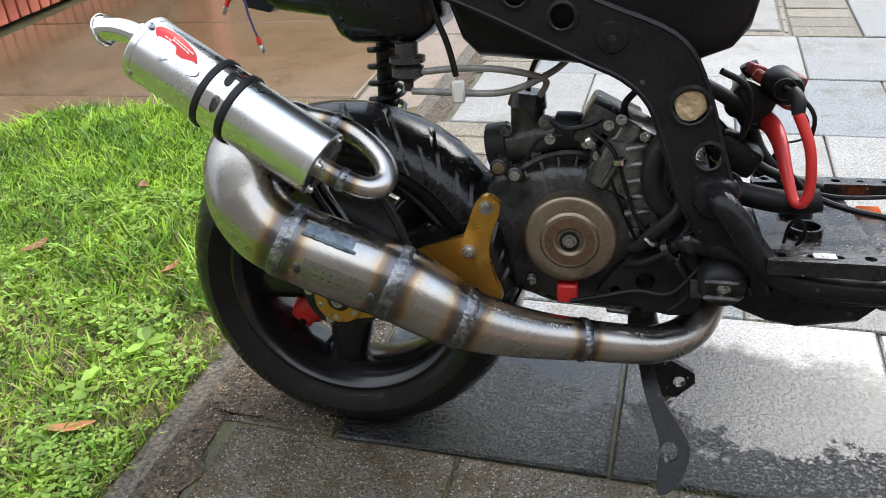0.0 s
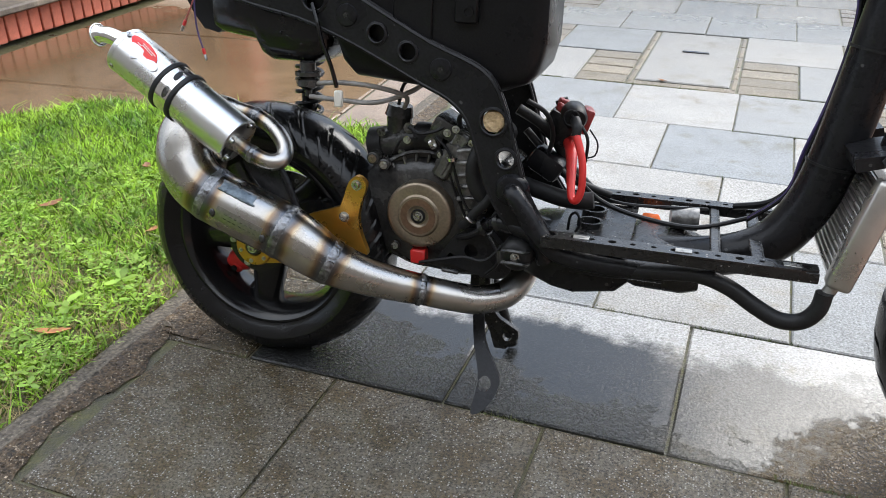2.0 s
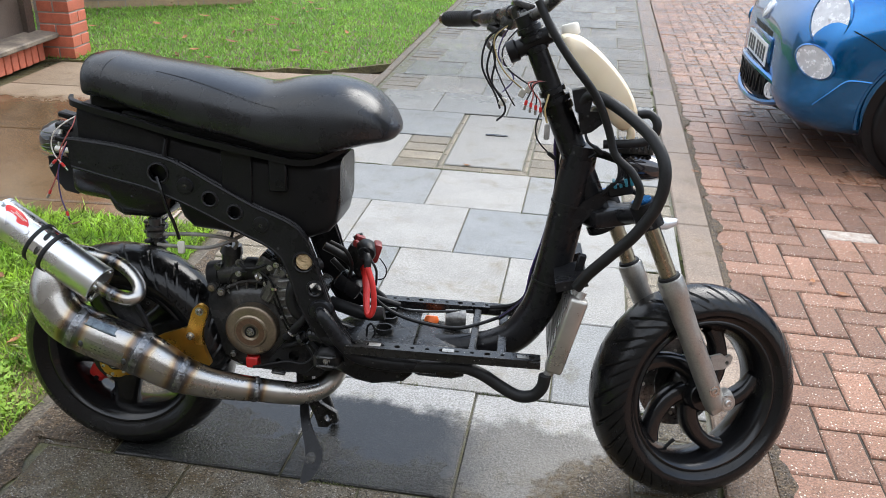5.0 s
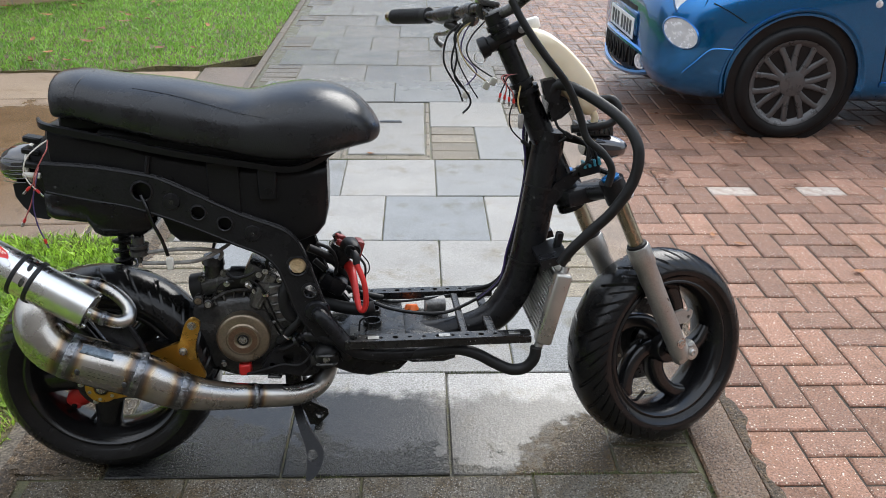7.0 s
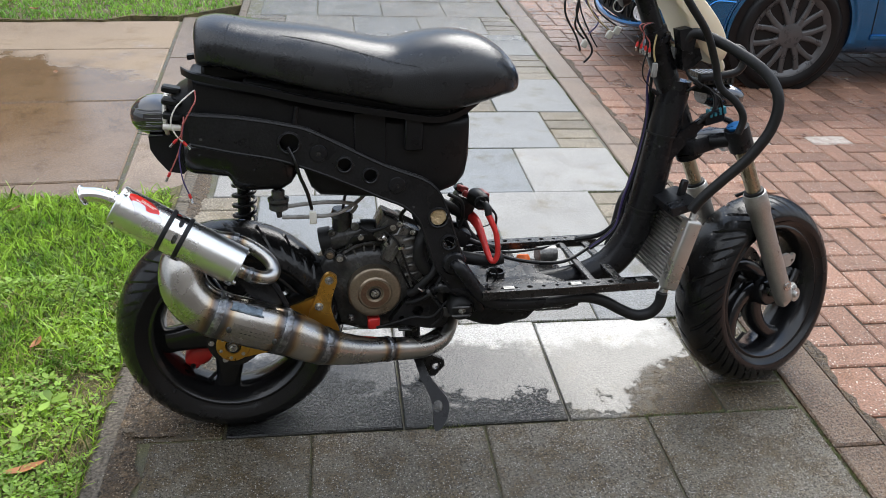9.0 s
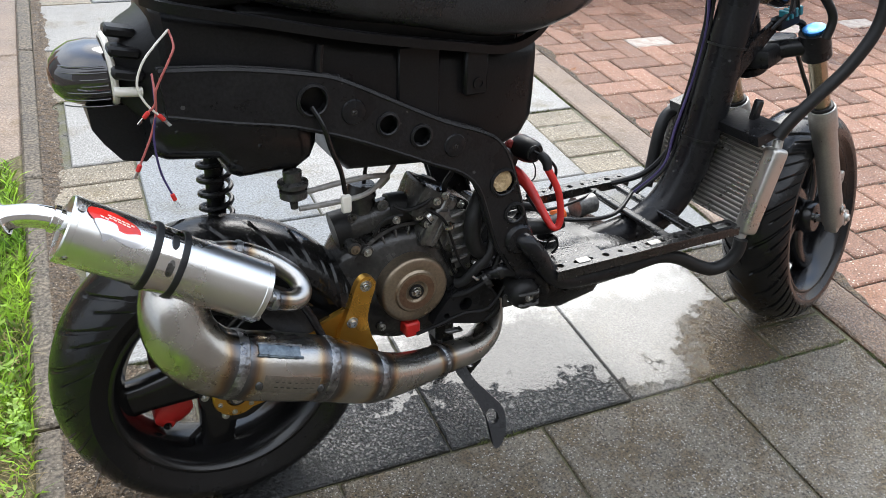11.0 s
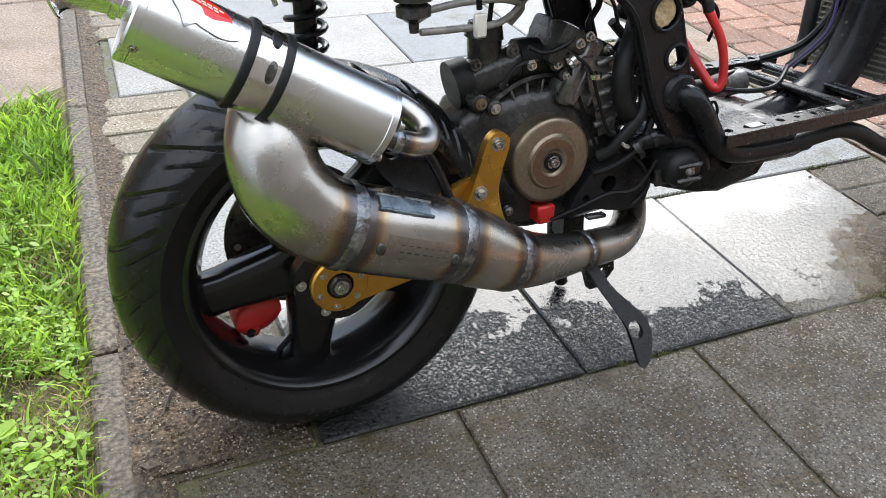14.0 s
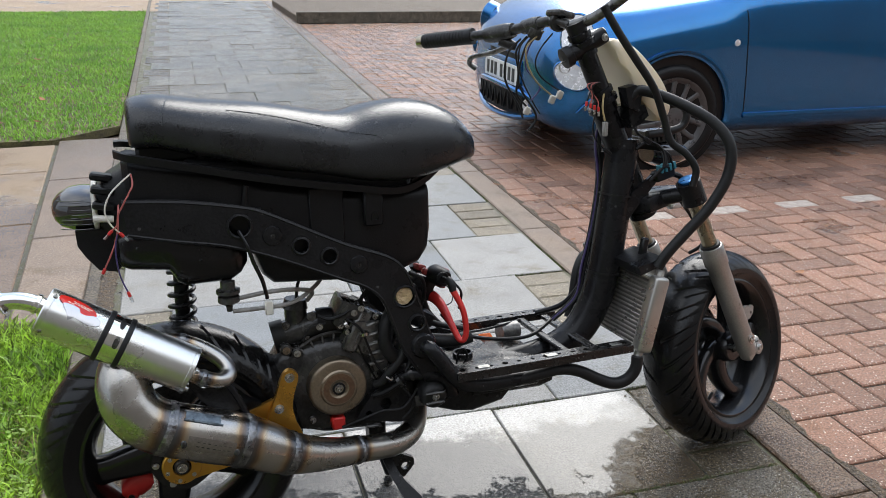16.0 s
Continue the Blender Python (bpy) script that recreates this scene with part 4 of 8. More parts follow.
STRIPS = [(-0.25, -0.2, -1.2, 0.6, 0.003), (-0.25, -0.12, -0.12, 0.26, 0.003), (-0.25, -0.205, -1.2, 3.0, 0.003), (-0.2, -0.05, -0.1, 0.26, 0.0)]
gravel("grit", 3200, STRIPS, 0.0016, GRITSTONE, "small mixed grit on the soil by the edging", 31)
gravel("dark_grit", 2200, STRIPS + [(1.12, 1.36, -0.5, 0.3, -0.001), (0.1, 1.3, 0.26, 0.285, -0.006)], 0.002, SOIL, "dark crumbs of soil in the joints and along the kerb", 32)


def moss_tufts(name, count, seed):
    """Low moss in the joints of the path and along the kerb."""
    rng = np.random.default_rng(seed)
    verts, faces = [], []
    joints = [0.272, -0.135, 0.69, 1.105, 1.53, 1.967]
    for k in range(count):
        m_ = rng.uniform()
        if m_ < 0.55:
            v, u = joints[int(rng.integers(0, 6))] + rng.normal(0, 0.004), rng.uniform(-0.2, 1.32)
        elif m_ < 0.8:
            v, u = rng.uniform(-0.5, 4.5), 1.338 + rng.normal(0, 0.005)
        else:
            v, u = rng.uniform(-0.5, 4.5), 1.473 + rng.normal(0, 0.006)
        if noise.noise((u * 5, v * 5, seed)) < 0.02:
            continue
        c = uv(float(u), float(v))
        for b in range(3):
            a, h, w = rng.uniform(0, 6.28), rng.uniform(0.003, 0.009), rng.uniform(0.001, 0.0022)
            dx, dy = math.cos(a), math.sin(a)
            n = len(verts)
            verts.extend([(c.x - dy * w, c.y + dx * w, -0.006), (c.x + dy * w, c.y - dx * w, -0.006), (c.x + dx * h * 0.8, c.y + dy * h * 0.8, -0.006 + h)])
            faces.append((n, n + 1, n + 2))
    me = bpy.data.meshes.new(name)
    me.from_pydata(verts, [], faces)
    me.materials.append(MOSSLEAF)
    return tagged(new(name, me), "low yellow-green moss growing in the paving joints", "moss", kind="stuff")


moss_tufts("moss", 9000, 41)


def leaf_mesh(seed, long, wide, curl):
    bm = bmesh.new()
    rng = random.Random(seed)
    n = 9
    rows = []
    for i in range(n + 1):
        f = i / n
        w = wide * math.sin(math.pi * min(f * 0.92 + 0.06, 1)) ** 0.8 * (1 + 0.12 * rng.uniform(-1, 1))
        x = long * (f - 0.5)
        z = curl * (4 * (f - 0.5) ** 2) * long * 0.3
        rows.append([bm.verts.new((x, s * w / 2, z + abs(s) * curl * w * 0.35 + 0.001)) for s in (-1, -0.5, 0, 0.5, 1)])
    for a, b in zip(rows, rows[1:]):
        for i in range(4):
            bm.faces.new((a[i], b[i], b[i + 1], a[i + 1]))
    got = bmesh.ops.extrude_face_region(bm, geom=bm.faces[:])
    bmesh.ops.translate(bm, vec=(0, 0, 0.0006), verts=[v for v in got["geom"] if isinstance(v, bmesh.types.BMVert)])
    a = (-long * 0.5, 0, curl * long * 0.3 + 0.001)
    tube(bm, [(-long * 0.72, 0.003, 0.002), (-long * 0.6, 0.001, 0.004), a], 0.0008, 5, 2)
    return mesh_of("fallen_leaf", bm, DEADLEAF)


LEAVES = [leaf_mesh(k, l, w, c) for k, (l, w, c) in enumerate(((0.075, 0.024, 0.25), (0.06, 0.03, 0.4), (0.045, 0.022, 0.5), (0.055, 0.035, 0.3)))]


def fallen_leaf(kind, x, y, z, rz, tip, label, scale=1.0):
    ob = new("fallen_leaf", LEAVES[kind])
    ob.matrix_basis = pose(x, y, z, tip, tip * 0.6, rz) @ Matrix.Scale(scale, 4)
    tagged(ob, label, "leaf", "fallen leaves")


rng = random.Random(77)
NEAR_LEAVES = [(0, -0.83, 0.30, 80, 0.03), (0, -0.43, -0.19, 12, 0.02), (2, -0.72, 1.02, 40, 0.03), (1, -0.62, -0.3, 130, 0.016), (2, -0.5, 0.26, 70, 0.02), (3, -0.95, -0.35, 20, 0.02), (2, -0.46, -0.45, 200, 0.015), (2, -0.75, 0.6, 300, 0.025)]
for k, x, y, rz, z in NEAR_LEAVES:
    fallen_leaf(k, x, y, z, rz, rng.uniform(-15, 15), "orange-brown fallen leaf lying on the short grass", rng.uniform(0.8, 1.1))
for k in range(80):
    x, y = rng.uniform(-3.6, -0.45), 3.75 + 5.5 * rng.random() ** 1.5
    fallen_leaf(rng.randrange(4), x, y, 0.03, rng.uniform(0, 360), rng.uniform(-20, 20), "brown fallen leaf on the mown lawn", rng.uniform(0.9, 1.4))
for x, y, k in ((1.86, 1.02, 2), (1.93, 0.94, 3), (1.62, 1.28, 2), (2.25, 0.7, 1), (0.62, 2.0, 2), (1.66, 2.1, 3), (-0.9, 2.6, 1)):
    fallen_leaf(k, x, y, 0.0, rng.uniform(0, 360), 0, "wet dark brown fallen leaf stuck to the paving", 0.75)
hose_bm = bmesh.new()
tube(hose_bm, [uv(-0.215, -0.02, 0.007), uv(-0.2, 0.02, 0.008), uv(-0.175, 0.05, 0.007), uv(-0.165, 0.085, 0.008)], [0.0014, 0.0018, 0.0016, 0.001], 6, 4)
solid("twig", hose_bm, DARKTWIG, "thin dark twig lying on the soil by the edging", "twig")


# ---- the scooter: x forward, y to its left, upright in its own axes, leaning on its stand ----
scooter = thing("scooter", "stripped black motor scooter with bare steel exhaust on its stand", "scooter", pose(0, -0.058, 0, -6.5, 0, -0.5))
RAKE = radians(25)
AX = Vector((-math.sin(RAKE), 0, math.cos(RAKE)))
HEAD = Vector((1.0, 0, 0.62))
PIVOT = HEAD + Vector((0.035, 0, 0))
STEER = Matrix.Translation(PIVOT) @ Matrix.Rotation(radians(22), 4, AX) @ Matrix.Translation(-PIVOT)
REAR_C, FRONT_C = Vector((-0.005, 0, 0.2325)), Vector((1.247, 0, 0.2305))


def on_axis(z, off=0.0):
    """A point of the steering axis at height z, moved forward by off."""
    return Vector((HEAD.x - (z - HEAD.z) * math.tan(RAKE) + off, 0, z))


def tyre_bm(bm, R, W, bead, pitch, depth, seg=408):
    """A tyre about y with slanted grooves cut into its tread."""
    half = []
    for s in np.linspace(0, 1, 15):
        a = s * 1.32
        half.append((R - (1 - math.cos(a)) * W * 0.4, math.sin(a) * W / 2 / math.sin(1.32), s))
    half += [(R - 0.045, W / 2 * 1.01, 2), (R - 0.054, W / 2 * 0.98, 2), (bead + 0.008, W / 2 * 0.86, 2), (bead + 0.003, W / 2 * 0.82, 2), (bead - 0.004, W / 2 * 0.78, 2)]
    prof = [(r, -y, s) for r, y, s in half[::-1]] + [(r, y, s) for r, y, s in half[1:]]
    rings = []
    cols_ = seg // pitch
    for k in range(seg):
        ring = []
        for r, y, s in prof:
            # the columns of the mesh run along the grooves
            a = 2 * math.pi * k / seg - 2 * math.pi / pitch * (1.15 * min(s, 1) ** 1.5 + (0.5 if y > 0 else 0) * min(s / 0.14, 1))
            c, d = k % cols_, 0.0
            if 0.13 < s < 0.97 and c in (0, 1):
                d = depth
            if 0.45 < s < 0.99 and c == cols_ // 2:
                d = depth * 0.8
            ring.append(bm.verts.new((math.cos(a) * (r - d), y, math.sin(a) * (r - d))))
        rings.append(ring)
    ring_faces(bm, rings, closed_ring=False, caps=False, loop=True)


def rim_profile(r, w):
    return [(r, -w), (r + 0.004, -w + 0.003), (r + 0.003, -w + 0.008), (r - 0.006, -w + 0.012), (r - 0.016, -w * 0.55), (r - 0.02, 0), (r - 0.016, w * 0.55), (r - 0.006, w - 0.012), (r + 0.003, w - 0.008), (r + 0.004, w - 0.003), (r, w),
            (r - 0.004, w), (r - 0.011, w - 0.006), (r - 0.015, w - 0.014), (r - 0.024, w * 0.5), (r - 0.026, 0), (r - 0.024, -w * 0.5), (r - 0.015, -w + 0.014), (r - 0.011, -w + 0.006), (r - 0.004, -w)]


def spoke(bm, a0, sweep, r0, r1, w0, w1, t0, t1, y0, y1, n=9):
    """A flat tapering spoke that sweeps round as it goes out."""
    secs = []
    for i in range(n):
        f = i / (n - 1)
        r, a = r0 + (r1 - r0) * f, a0 + sweep * f ** 0.85
        c = Vector((math.cos(a) * r, y0 + (y1 - y0) * f, math.sin(a) * r))
        f2 = min(f + 0.05, 1.05)
        r2, a2 = r0 + (r1 - r0) * f2, a0 + sweep * f2 ** 0.85
        t = (Vector((math.cos(a2) * r2, 0, math.sin(a2) * r2)) - Vector((c.x, 0, c.z))).normalized()
        nrm = Vector((-t.z, 0, t.x))
        w = (w0 + (w1 - w0) * f + (0.012 * (f - 0.8) / 0.2 if f > 0.8 else 0)) / 2
        th = (t0 + (t1 - t0) * f) / 2
        secs.append([c + nrm * w * math.copysign(abs(math.cos(k)) ** 0.6, math.cos(k)) + Vector((0, th * math.copysign(abs(math.sin(k)) ** 0.6, math.sin(k)), 0)) for k in [2 * math.pi * q / 14 for q in range(14)]])
    loft(bm, secs)


def wheel(name, centre, R, W, rim_r, swirl, parent, m, label):
    place = m @ Matrix.Translation(centre)
    bm = bmesh.new()
    lathe(bm, rim_profile(rim_r, W * 0.42), 96, closed=True)
    rim = part(name, bm, GLOSSBLACK, parent, label, place)
    bm = bmesh.new()
    tyre_bm(bm, R, W, rim_r, 24, 0.0045 if swirl else 0.0035)
    part("tyre", bm, RUBBER, rim, "worn black rubber tyre with slanted grooves", angle=30)
    bm = bmesh.new()
    lathe(bm, [(0.012, -0.05), (0.03, -0.05), (0.034, -0.045), (0.036, -0.02), (0.05, -0.012), (0.052, 0.012), (0.036, 0.02), (0.034, 0.05), (0.012, 0.05)], 40, closed=True)
    part("hub", bm, GLOSSBLACK, rim)
    for k in range(5):
        bm = bmesh.new()
        a = 2 * math.pi * k / 5 + (0.45 if swirl else 0.8)
        if swirl:
            spoke(bm, a, 0.95, 0.03, rim_r - 0.018, 0.042, 0.03, 0.05, 0.034, -0.005, -0.012)
        else:
            spoke(bm, a, 0.0, 0.03, rim_r - 0.018, 0.075, 0.046, 0.05, 0.04, -0.012, -0.006)
        part("spoke", bm, GLOSSBLACK, rim)
    # drilled brake disc
    bm = bmesh.new()
    ro, ri = (0.1, 0.062) if swirl else (0.098, 0.05)
    lathe(bm, [(ri, 0.052), (ro, 0.052), (ro, 0.056), (ri, 0.056)], 48, closed=True)
    disc = part("brake_disc", bm, CASTALLOY, rim, "drilled steel brake disc")
    # pale pegs on the uncut disc: brightness seen through its holes, put in as colour
    for k in range(14):
        bm = bmesh.new()
        a = 2 * math.pi * k / 14
        rr = (ro + ri) / 2 + (0.008 if k % 2 else -0.008)
        lathe(bm, [(0.0045, 0.0505), (0.0045, 0.0575)], 10, Matrix.Translation((rr * math.cos(a), 0, rr * math.sin(a))))
        part("hole", bm, BOLT if k % 3 == 0 else WHITEWIRE, disc)
    bm = bmesh.new()
    lathe(bm, [(0.028, 0.05), (0.06, 0.054), (0.06, 0.058), (0.028, 0.06)], 24, closed=True)
    part("disc_carrier", bm, DARKALLOY, rim)
    bm = bmesh.new()
    a = -2.0
    tube(bm, [((rim_r - 0.022) * math.cos(a), -0.004, (rim_r - 0.022) * math.sin(a)), ((rim_r - 0.05) * math.cos(a + 0.06), -0.012, (rim_r - 0.05) * math.sin(a + 0.06))], 0.004, 8, 3)
    part("valve", bm, HOSE, rim, "rubber tyre valve")
    return rim


rear = wheel("rear_wheel", REAR_C, 0.239, 0.145, 0.166, False, scooter, Matrix(), "gloss black cast rear wheel")
for a0, n, w in ((-2.55, 9, 0.05), (-1.75, 6, 0.045), (-1.25, 12, 0.042), (0.5, 9, 0.05)):
    for k in range(n):
        bm = bmesh.new()
        a = a0 + k * w
        block(bm, (0.2 * math.cos(a), -0.0722, 0.2 * math.sin(a)), (0.008 if k % 3 else 0.006, 0.0012, 0.0036), 0.0003, pose(0, 0, 0, 0, -math.degrees(a), 0))
        part("raised_mark", bm, RUBBER, rear, "small raised sidewall mark", Matrix())
wheel("front_wheel", FRONT_C, 0.2325, 0.136, 0.163, True, scooter, STEER, "gloss black cast front wheel with swirling spokes")

# red rear caliper
bm = bmesh.new()
loft(bm, [super_ring(x, 0.022, z0, z1, 20, 2.6, 0.024) for x, z0, z1 in ((-0.098, 0.128, 0.146), (-0.094, 0.12, 0.156), (-0.08, 0.114, 0.168), (-0.06, 0.118, 0.174), (-0.046, 0.128, 0.17), (-0.04, 0.14, 0.16))])
cal = part("brake_caliper", bm, REDPAINT, scooter, "bright red rear brake caliper", pose(-0.014, -0.008, 0.016))
bm = bmesh.new()
block(bm, (-0.08, 0.01, 0.126), (0.024, 0.016, 0.02), 0.005, pose(0, 0, 0, 0, 35, 0))
part("caliper_ear", bm, REDPAINT, cal)
bolt(cal, (-0.082, 0.0, 0.125), r=0.004, material=GLOSSBLACK)

# gold swingarm with its hub ring and bracket
bm = bmesh.new()
plate(bm, [(-0.012, 0.206), (0.01, 0.204), (0.06, 0.212), (0.14, 0.225), (0.2, 0.25), (0.196, 0.325), (0.173, 0.333), (0.116, 0.313), (0.05, 0.279), (0.015, 0.262), (-0.008, 0.262), (-0.025, 0.248), (-0.029, 0.232), (-0.024, 0.216)], -0.1, -0.088, [(0.0, 0.234, 0.0165)], seg=24)
arm = part("swingarm", bm, GOLD, scooter, "gold anodised machined swingarm", pose(-0.002, 0.008, -0.005))
bm = bmesh.new()
lathe(bm, [(0.0165, -0.103), (0.033, -0.103), (0.035, -0.1005), (0.035, -0.09), (0.0165, -0.09)], 40, Matrix.Translation((0, 0, 0.234)), closed=True)
part("hub_ring", bm, GOLD, arm)
for k in range(6):
    a = 2 * math.pi * k / 6 + 0.3
    bolt(arm, (0.0265 * math.cos(a), -0.103, 0.234 + 0.0265 * math.sin(a)), r=0.0026, h=0.003)
bm = bmesh.new()
plate(bm, curve_pts([(0.202, 0.391), (0.216, 0.383), (0.217, 0.37), (0.209, 0.345), (0.204, 0.318), (0.209, 0.288), (0.22, 0.256), (0.2, 0.252), (0.16, 0.262), (0.158, 0.3), (0.168, 0.325), (0.178, 0.352), (0.188, 0.38)], 4, True), -0.112, -0.1)
part("bracket", bm, GOLD, arm)
bolt(arm, (0.2015, -0.112, 0.376), r=0.006, h=0.007)
bolt(arm, (0.179, -0.112, 0.318), r=0.006, h=0.007)
bm = bmesh.new()
lathe(bm, [(0.0, -0.108), (0.012, -0.108), (0.0145, -0.104), (0.0145, -0.08), (0.0, -0.08)], 24, Matrix.Translation((0, 0, 0.234)))
part("axle_nut", bm, DARKALLOY, arm)
bolt(arm, (0, -0.107, 0.234), r=0.006, h=0.005)
# carrier plate behind the swingarm
bm = bmesh.new()
plate(bm, curve_pts([(-0.055, 0.235), (-0.035, 0.27), (0.02, 0.285), (0.12, 0.33), (0.16, 0.3), (0.13, 0.25), (0.06, 0.21), (0.01, 0.18), (-0.035, 0.195)], 4, True), -0.086, -0.066)
carrier = part("hub_carrier", bm, GLOSSBLACK, scooter)
for x, z in ((-0.046, 0.236), (-0.024, 0.27), (-0.02, 0.195)):
    bolt(carrier, (x, -0.087, z), r=0.004)

# ---- exhaust ----
WELDS = []


def chamber_bm(bm, pts, welds, seg=36, res=8):
    """A welded tube along (x, y, z, r); welds: the numbers of the points that carry a seam. Stores how near each place is to a seam."""
    line = curve_pts(pts, res)
    P = [Vector(q[:3]) for q in line]
    up, rings = Vector((0, 0, 1)), []
    for i, p in enumerate(P):
        t = (P[min(i + 1, len(P) - 1)] - P[max(i - 1, 0)]).normalized()
        up = (up - t * up.dot(t)).normalized()
        side = t.cross(up)
        ring = []
        for k in range(seg):
            a = 2 * math.pi * k / seg
            v = bm.verts.new(p + float(line[i][3]) * (math.cos(a) * side + math.sin(a) * up))
            ring.append(v)
        rings.append(ring)
    for w in welds:
        i = w * res
        WELDS.append((P[i].copy(), (P[min(i + 1, len(P) - 1)] - P[max(i - 1, 0)]).normalized(), float(line[i][3])))
    ring_faces(bm, rings)


PIPE = [(0.327, -0.113, 0.222, 0.0262), (0.285, -0.13, 0.233, 0.0285), (0.237, -0.15, 0.25, 0.0325), (0.187, -0.166, 0.272, 0.0385), (0.15, -0.17, 0.293, 0.0435), (0.11, -0.172, 0.315, 0.046), (0.05, -0.177, 0.34, 0.047), (-0.012, -0.18, 0.366, 0.0455),
        (-0.045, -0.178, 0.388, 0.0455), (-0.066, -0.17, 0.42, 0.045), (-0.068, -0.155, 0.458, 0.0425), (-0.052, -0.13, 0.488, 0.036), (-0.022, -0.11, 0.494, 0.022), (0.0, -0.104, 0.492, 0.014)]
bm = bmesh.new()
chamber_bm(bm, PIPE, [0, 3, 5, 7])
exhaust = part("exhaust", bm, ALU, scooter, "welded bare steel expansion chamber with heat tints", pose(-0.01, 0, -0.016))
bm = bmesh.new()
chamber_bm(bm, [(0.478, 0.01, 0.275, 0.022), (0.482, -0.012, 0.235, 0.023), (0.46, -0.045, 0.208, 0.024), (0.42, -0.075, 0.202, 0.0245), (0.375, -0.095, 0.21, 0.025), (0.327, -0.113, 0.222, 0.0255)], [5])
header = part("header_pipe", bm, ALU, exhaust)
bm = bmesh.new()
chamber_bm(bm, [(-0.01, -0.106, 0.494, 0.014), (0.03, -0.1, 0.484, 0.0135), (0.066, -0.108, 0.467, 0.0135), (0.094, -0.128, 0.447, 0.0135), (0.1, -0.148, 0.431, 0.0135), (0.084, -0.162, 0.427, 0.0135), (0.055, -0.166, 0.438, 0.0135), (0.025, -0.166, 0.455, 0.0135)], [1, 6], 20, 6)
stinger = part("stinger_pipe", bm, ALU, exhaust)
HEATSTEEL = heat_steel([w for k, w in enumerate(WELDS) if k != 4])
for ob in (exhaust, header, stinger):
    ob.data.materials[0] = HEATSTEEL
for k, (p, t, r) in enumerate(WELDS):
    if k in (4,):
        continue
    bm = bmesh.new()
    rw, hw = (0.0012, 0.0092) if r > 0.03 else (0.0012, 0.006)
    m = to_y(t, p)
    seg = 90 if r > 0.02 else 36
    rings = []
    for i in range(seg):
        a = 2 * math.pi * i / seg
        rip = 0.0004 * math.sin(i * 2.1) + random.uniform(-0.0004, 0.0004)
        sh = 0.0012 * noise.noise((i * 0.3, k * 7.1, 0))
        ring = [bm.verts.new(m @ Vector(((r + o + (rip if 0 < j < 4 else 0)) * math.cos(a), h * hw + sh, (r + o + (rip if 0 < j < 4 else 0)) * math.sin(a)))) for j, (o, h) in enumerate(((-0.001, -1), (rw * 0.7, -0.6), (rw, 0), (rw * 0.7, 0.6), (-0.001, 1)))]
        rings.append(ring)
    ring_faces(bm, rings, closed_ring=False, caps=False, loop=True)
    part("weld_seam", bm, WELD, exhaust, "rippled grey weld bead", angle=60)


def on_pipe(f, ang, off=0.001):
    """A place on the chamber's skin: f along PIPE's points, ang round it (0 to the camera's side, 90 up)."""
    i = int(f)
    a, b = np.array(PIPE[i]), np.array(PIPE[i + 1])
    q = a + (b - a) * (f - i)
    t = Vector(b[:3] - a[:3]).normalized()
    up = (Vector((0, 0, 1)) - t * t.z).normalized()
    side = Vector((0, -1, 0))
    side = (side - t * side.dot(t)).normalized()
    c, s_ = math.cos(radians(ang)), math.sin(radians(ang))
    return Vector(q[:3]) + float(q[3] + off) * (c * side + s_ * up)


def skin_patch(name, f0, f1, a0, a1, off, thick, material, label, nf=8, na=6):
    bm = bmesh.new()
    g = [[[bm.verts.new(on_pipe(f0 + (f1 - f0) * i / nf, a0 + (a1 - a0) * j / na, o)) for j in range(na + 1)] for i in range(nf + 1)] for o in (off, off + thick)]
    for i in range(nf):
        for j in range(na):
            bm.faces.new((g[1][i][j], g[1][i + 1][j], g[1][i + 1][j + 1], g[1][i][j + 1]))
    border = [(i, 0) for i in range(nf)] + [(nf, j) for j in range(na)] + [(i, na) for i in range(nf, 0, -1)] + [(0, j) for j in range(na, 0, -1)]
    for (i, j), (k, l) in zip(border, border[1:] + border[:1]):
        bm.faces.new((g[0][i][j], g[0][k][l], g[1][k][l], g[1][i][j]))
    return part(name, bm, material, exhaust, label)


skin_patch("mount_patch", 5.86, 6.72, 47, 66, 0.0003, 0.0022, PATCHSTEEL, "dark steel mounting patch welded on top")
skin_patch("name_plate", 5.35, 6.55, -14, 16, 0.0002, 0.0006, TAGSTEEL, "thin plain steel plate with rows of stamped marks")
for f in (5.28, 6.62):
    bm = bmesh.new()
    p = on_pipe(f, -4, 0.0)
    bmesh.ops.create_icosphere(bm, subdivisions=2, radius=0.0062, matrix=Matrix.Translation(p) @ Matrix.Diagonal((0.9, 0.6, 1.2, 1)))
    part("weld_dot", bm, DARKALLOY, exhaust)
for row in range(2):
    for k in range(7):
        bm = bmesh.new()
        p = on_pipe(5.5 + k * 0.13, 6 - row * 9, 0.0012)
        block(bm, p, (0.004 + 0.003 * ((k * 3 + row) % 3) / 3, 0.0004, 0.0012), 0, pose(0, 0, 0, 0, 22, 0))
        part("stamped_mark", bm, CASTALLOY, exhaust)
# weld runs on the patch edges
for ang in (46, 67):
    hose("weld_run", [on_pipe(5.8 + 0.05 * k, ang + 0.4 * math.sin(k * 1.7), 0.0008 + 0.0006 * (k % 2)) for k in range(20)], 0.0022, WELD if ang > 50 else PATCHSTEEL, exhaust, seg=8, res=2)

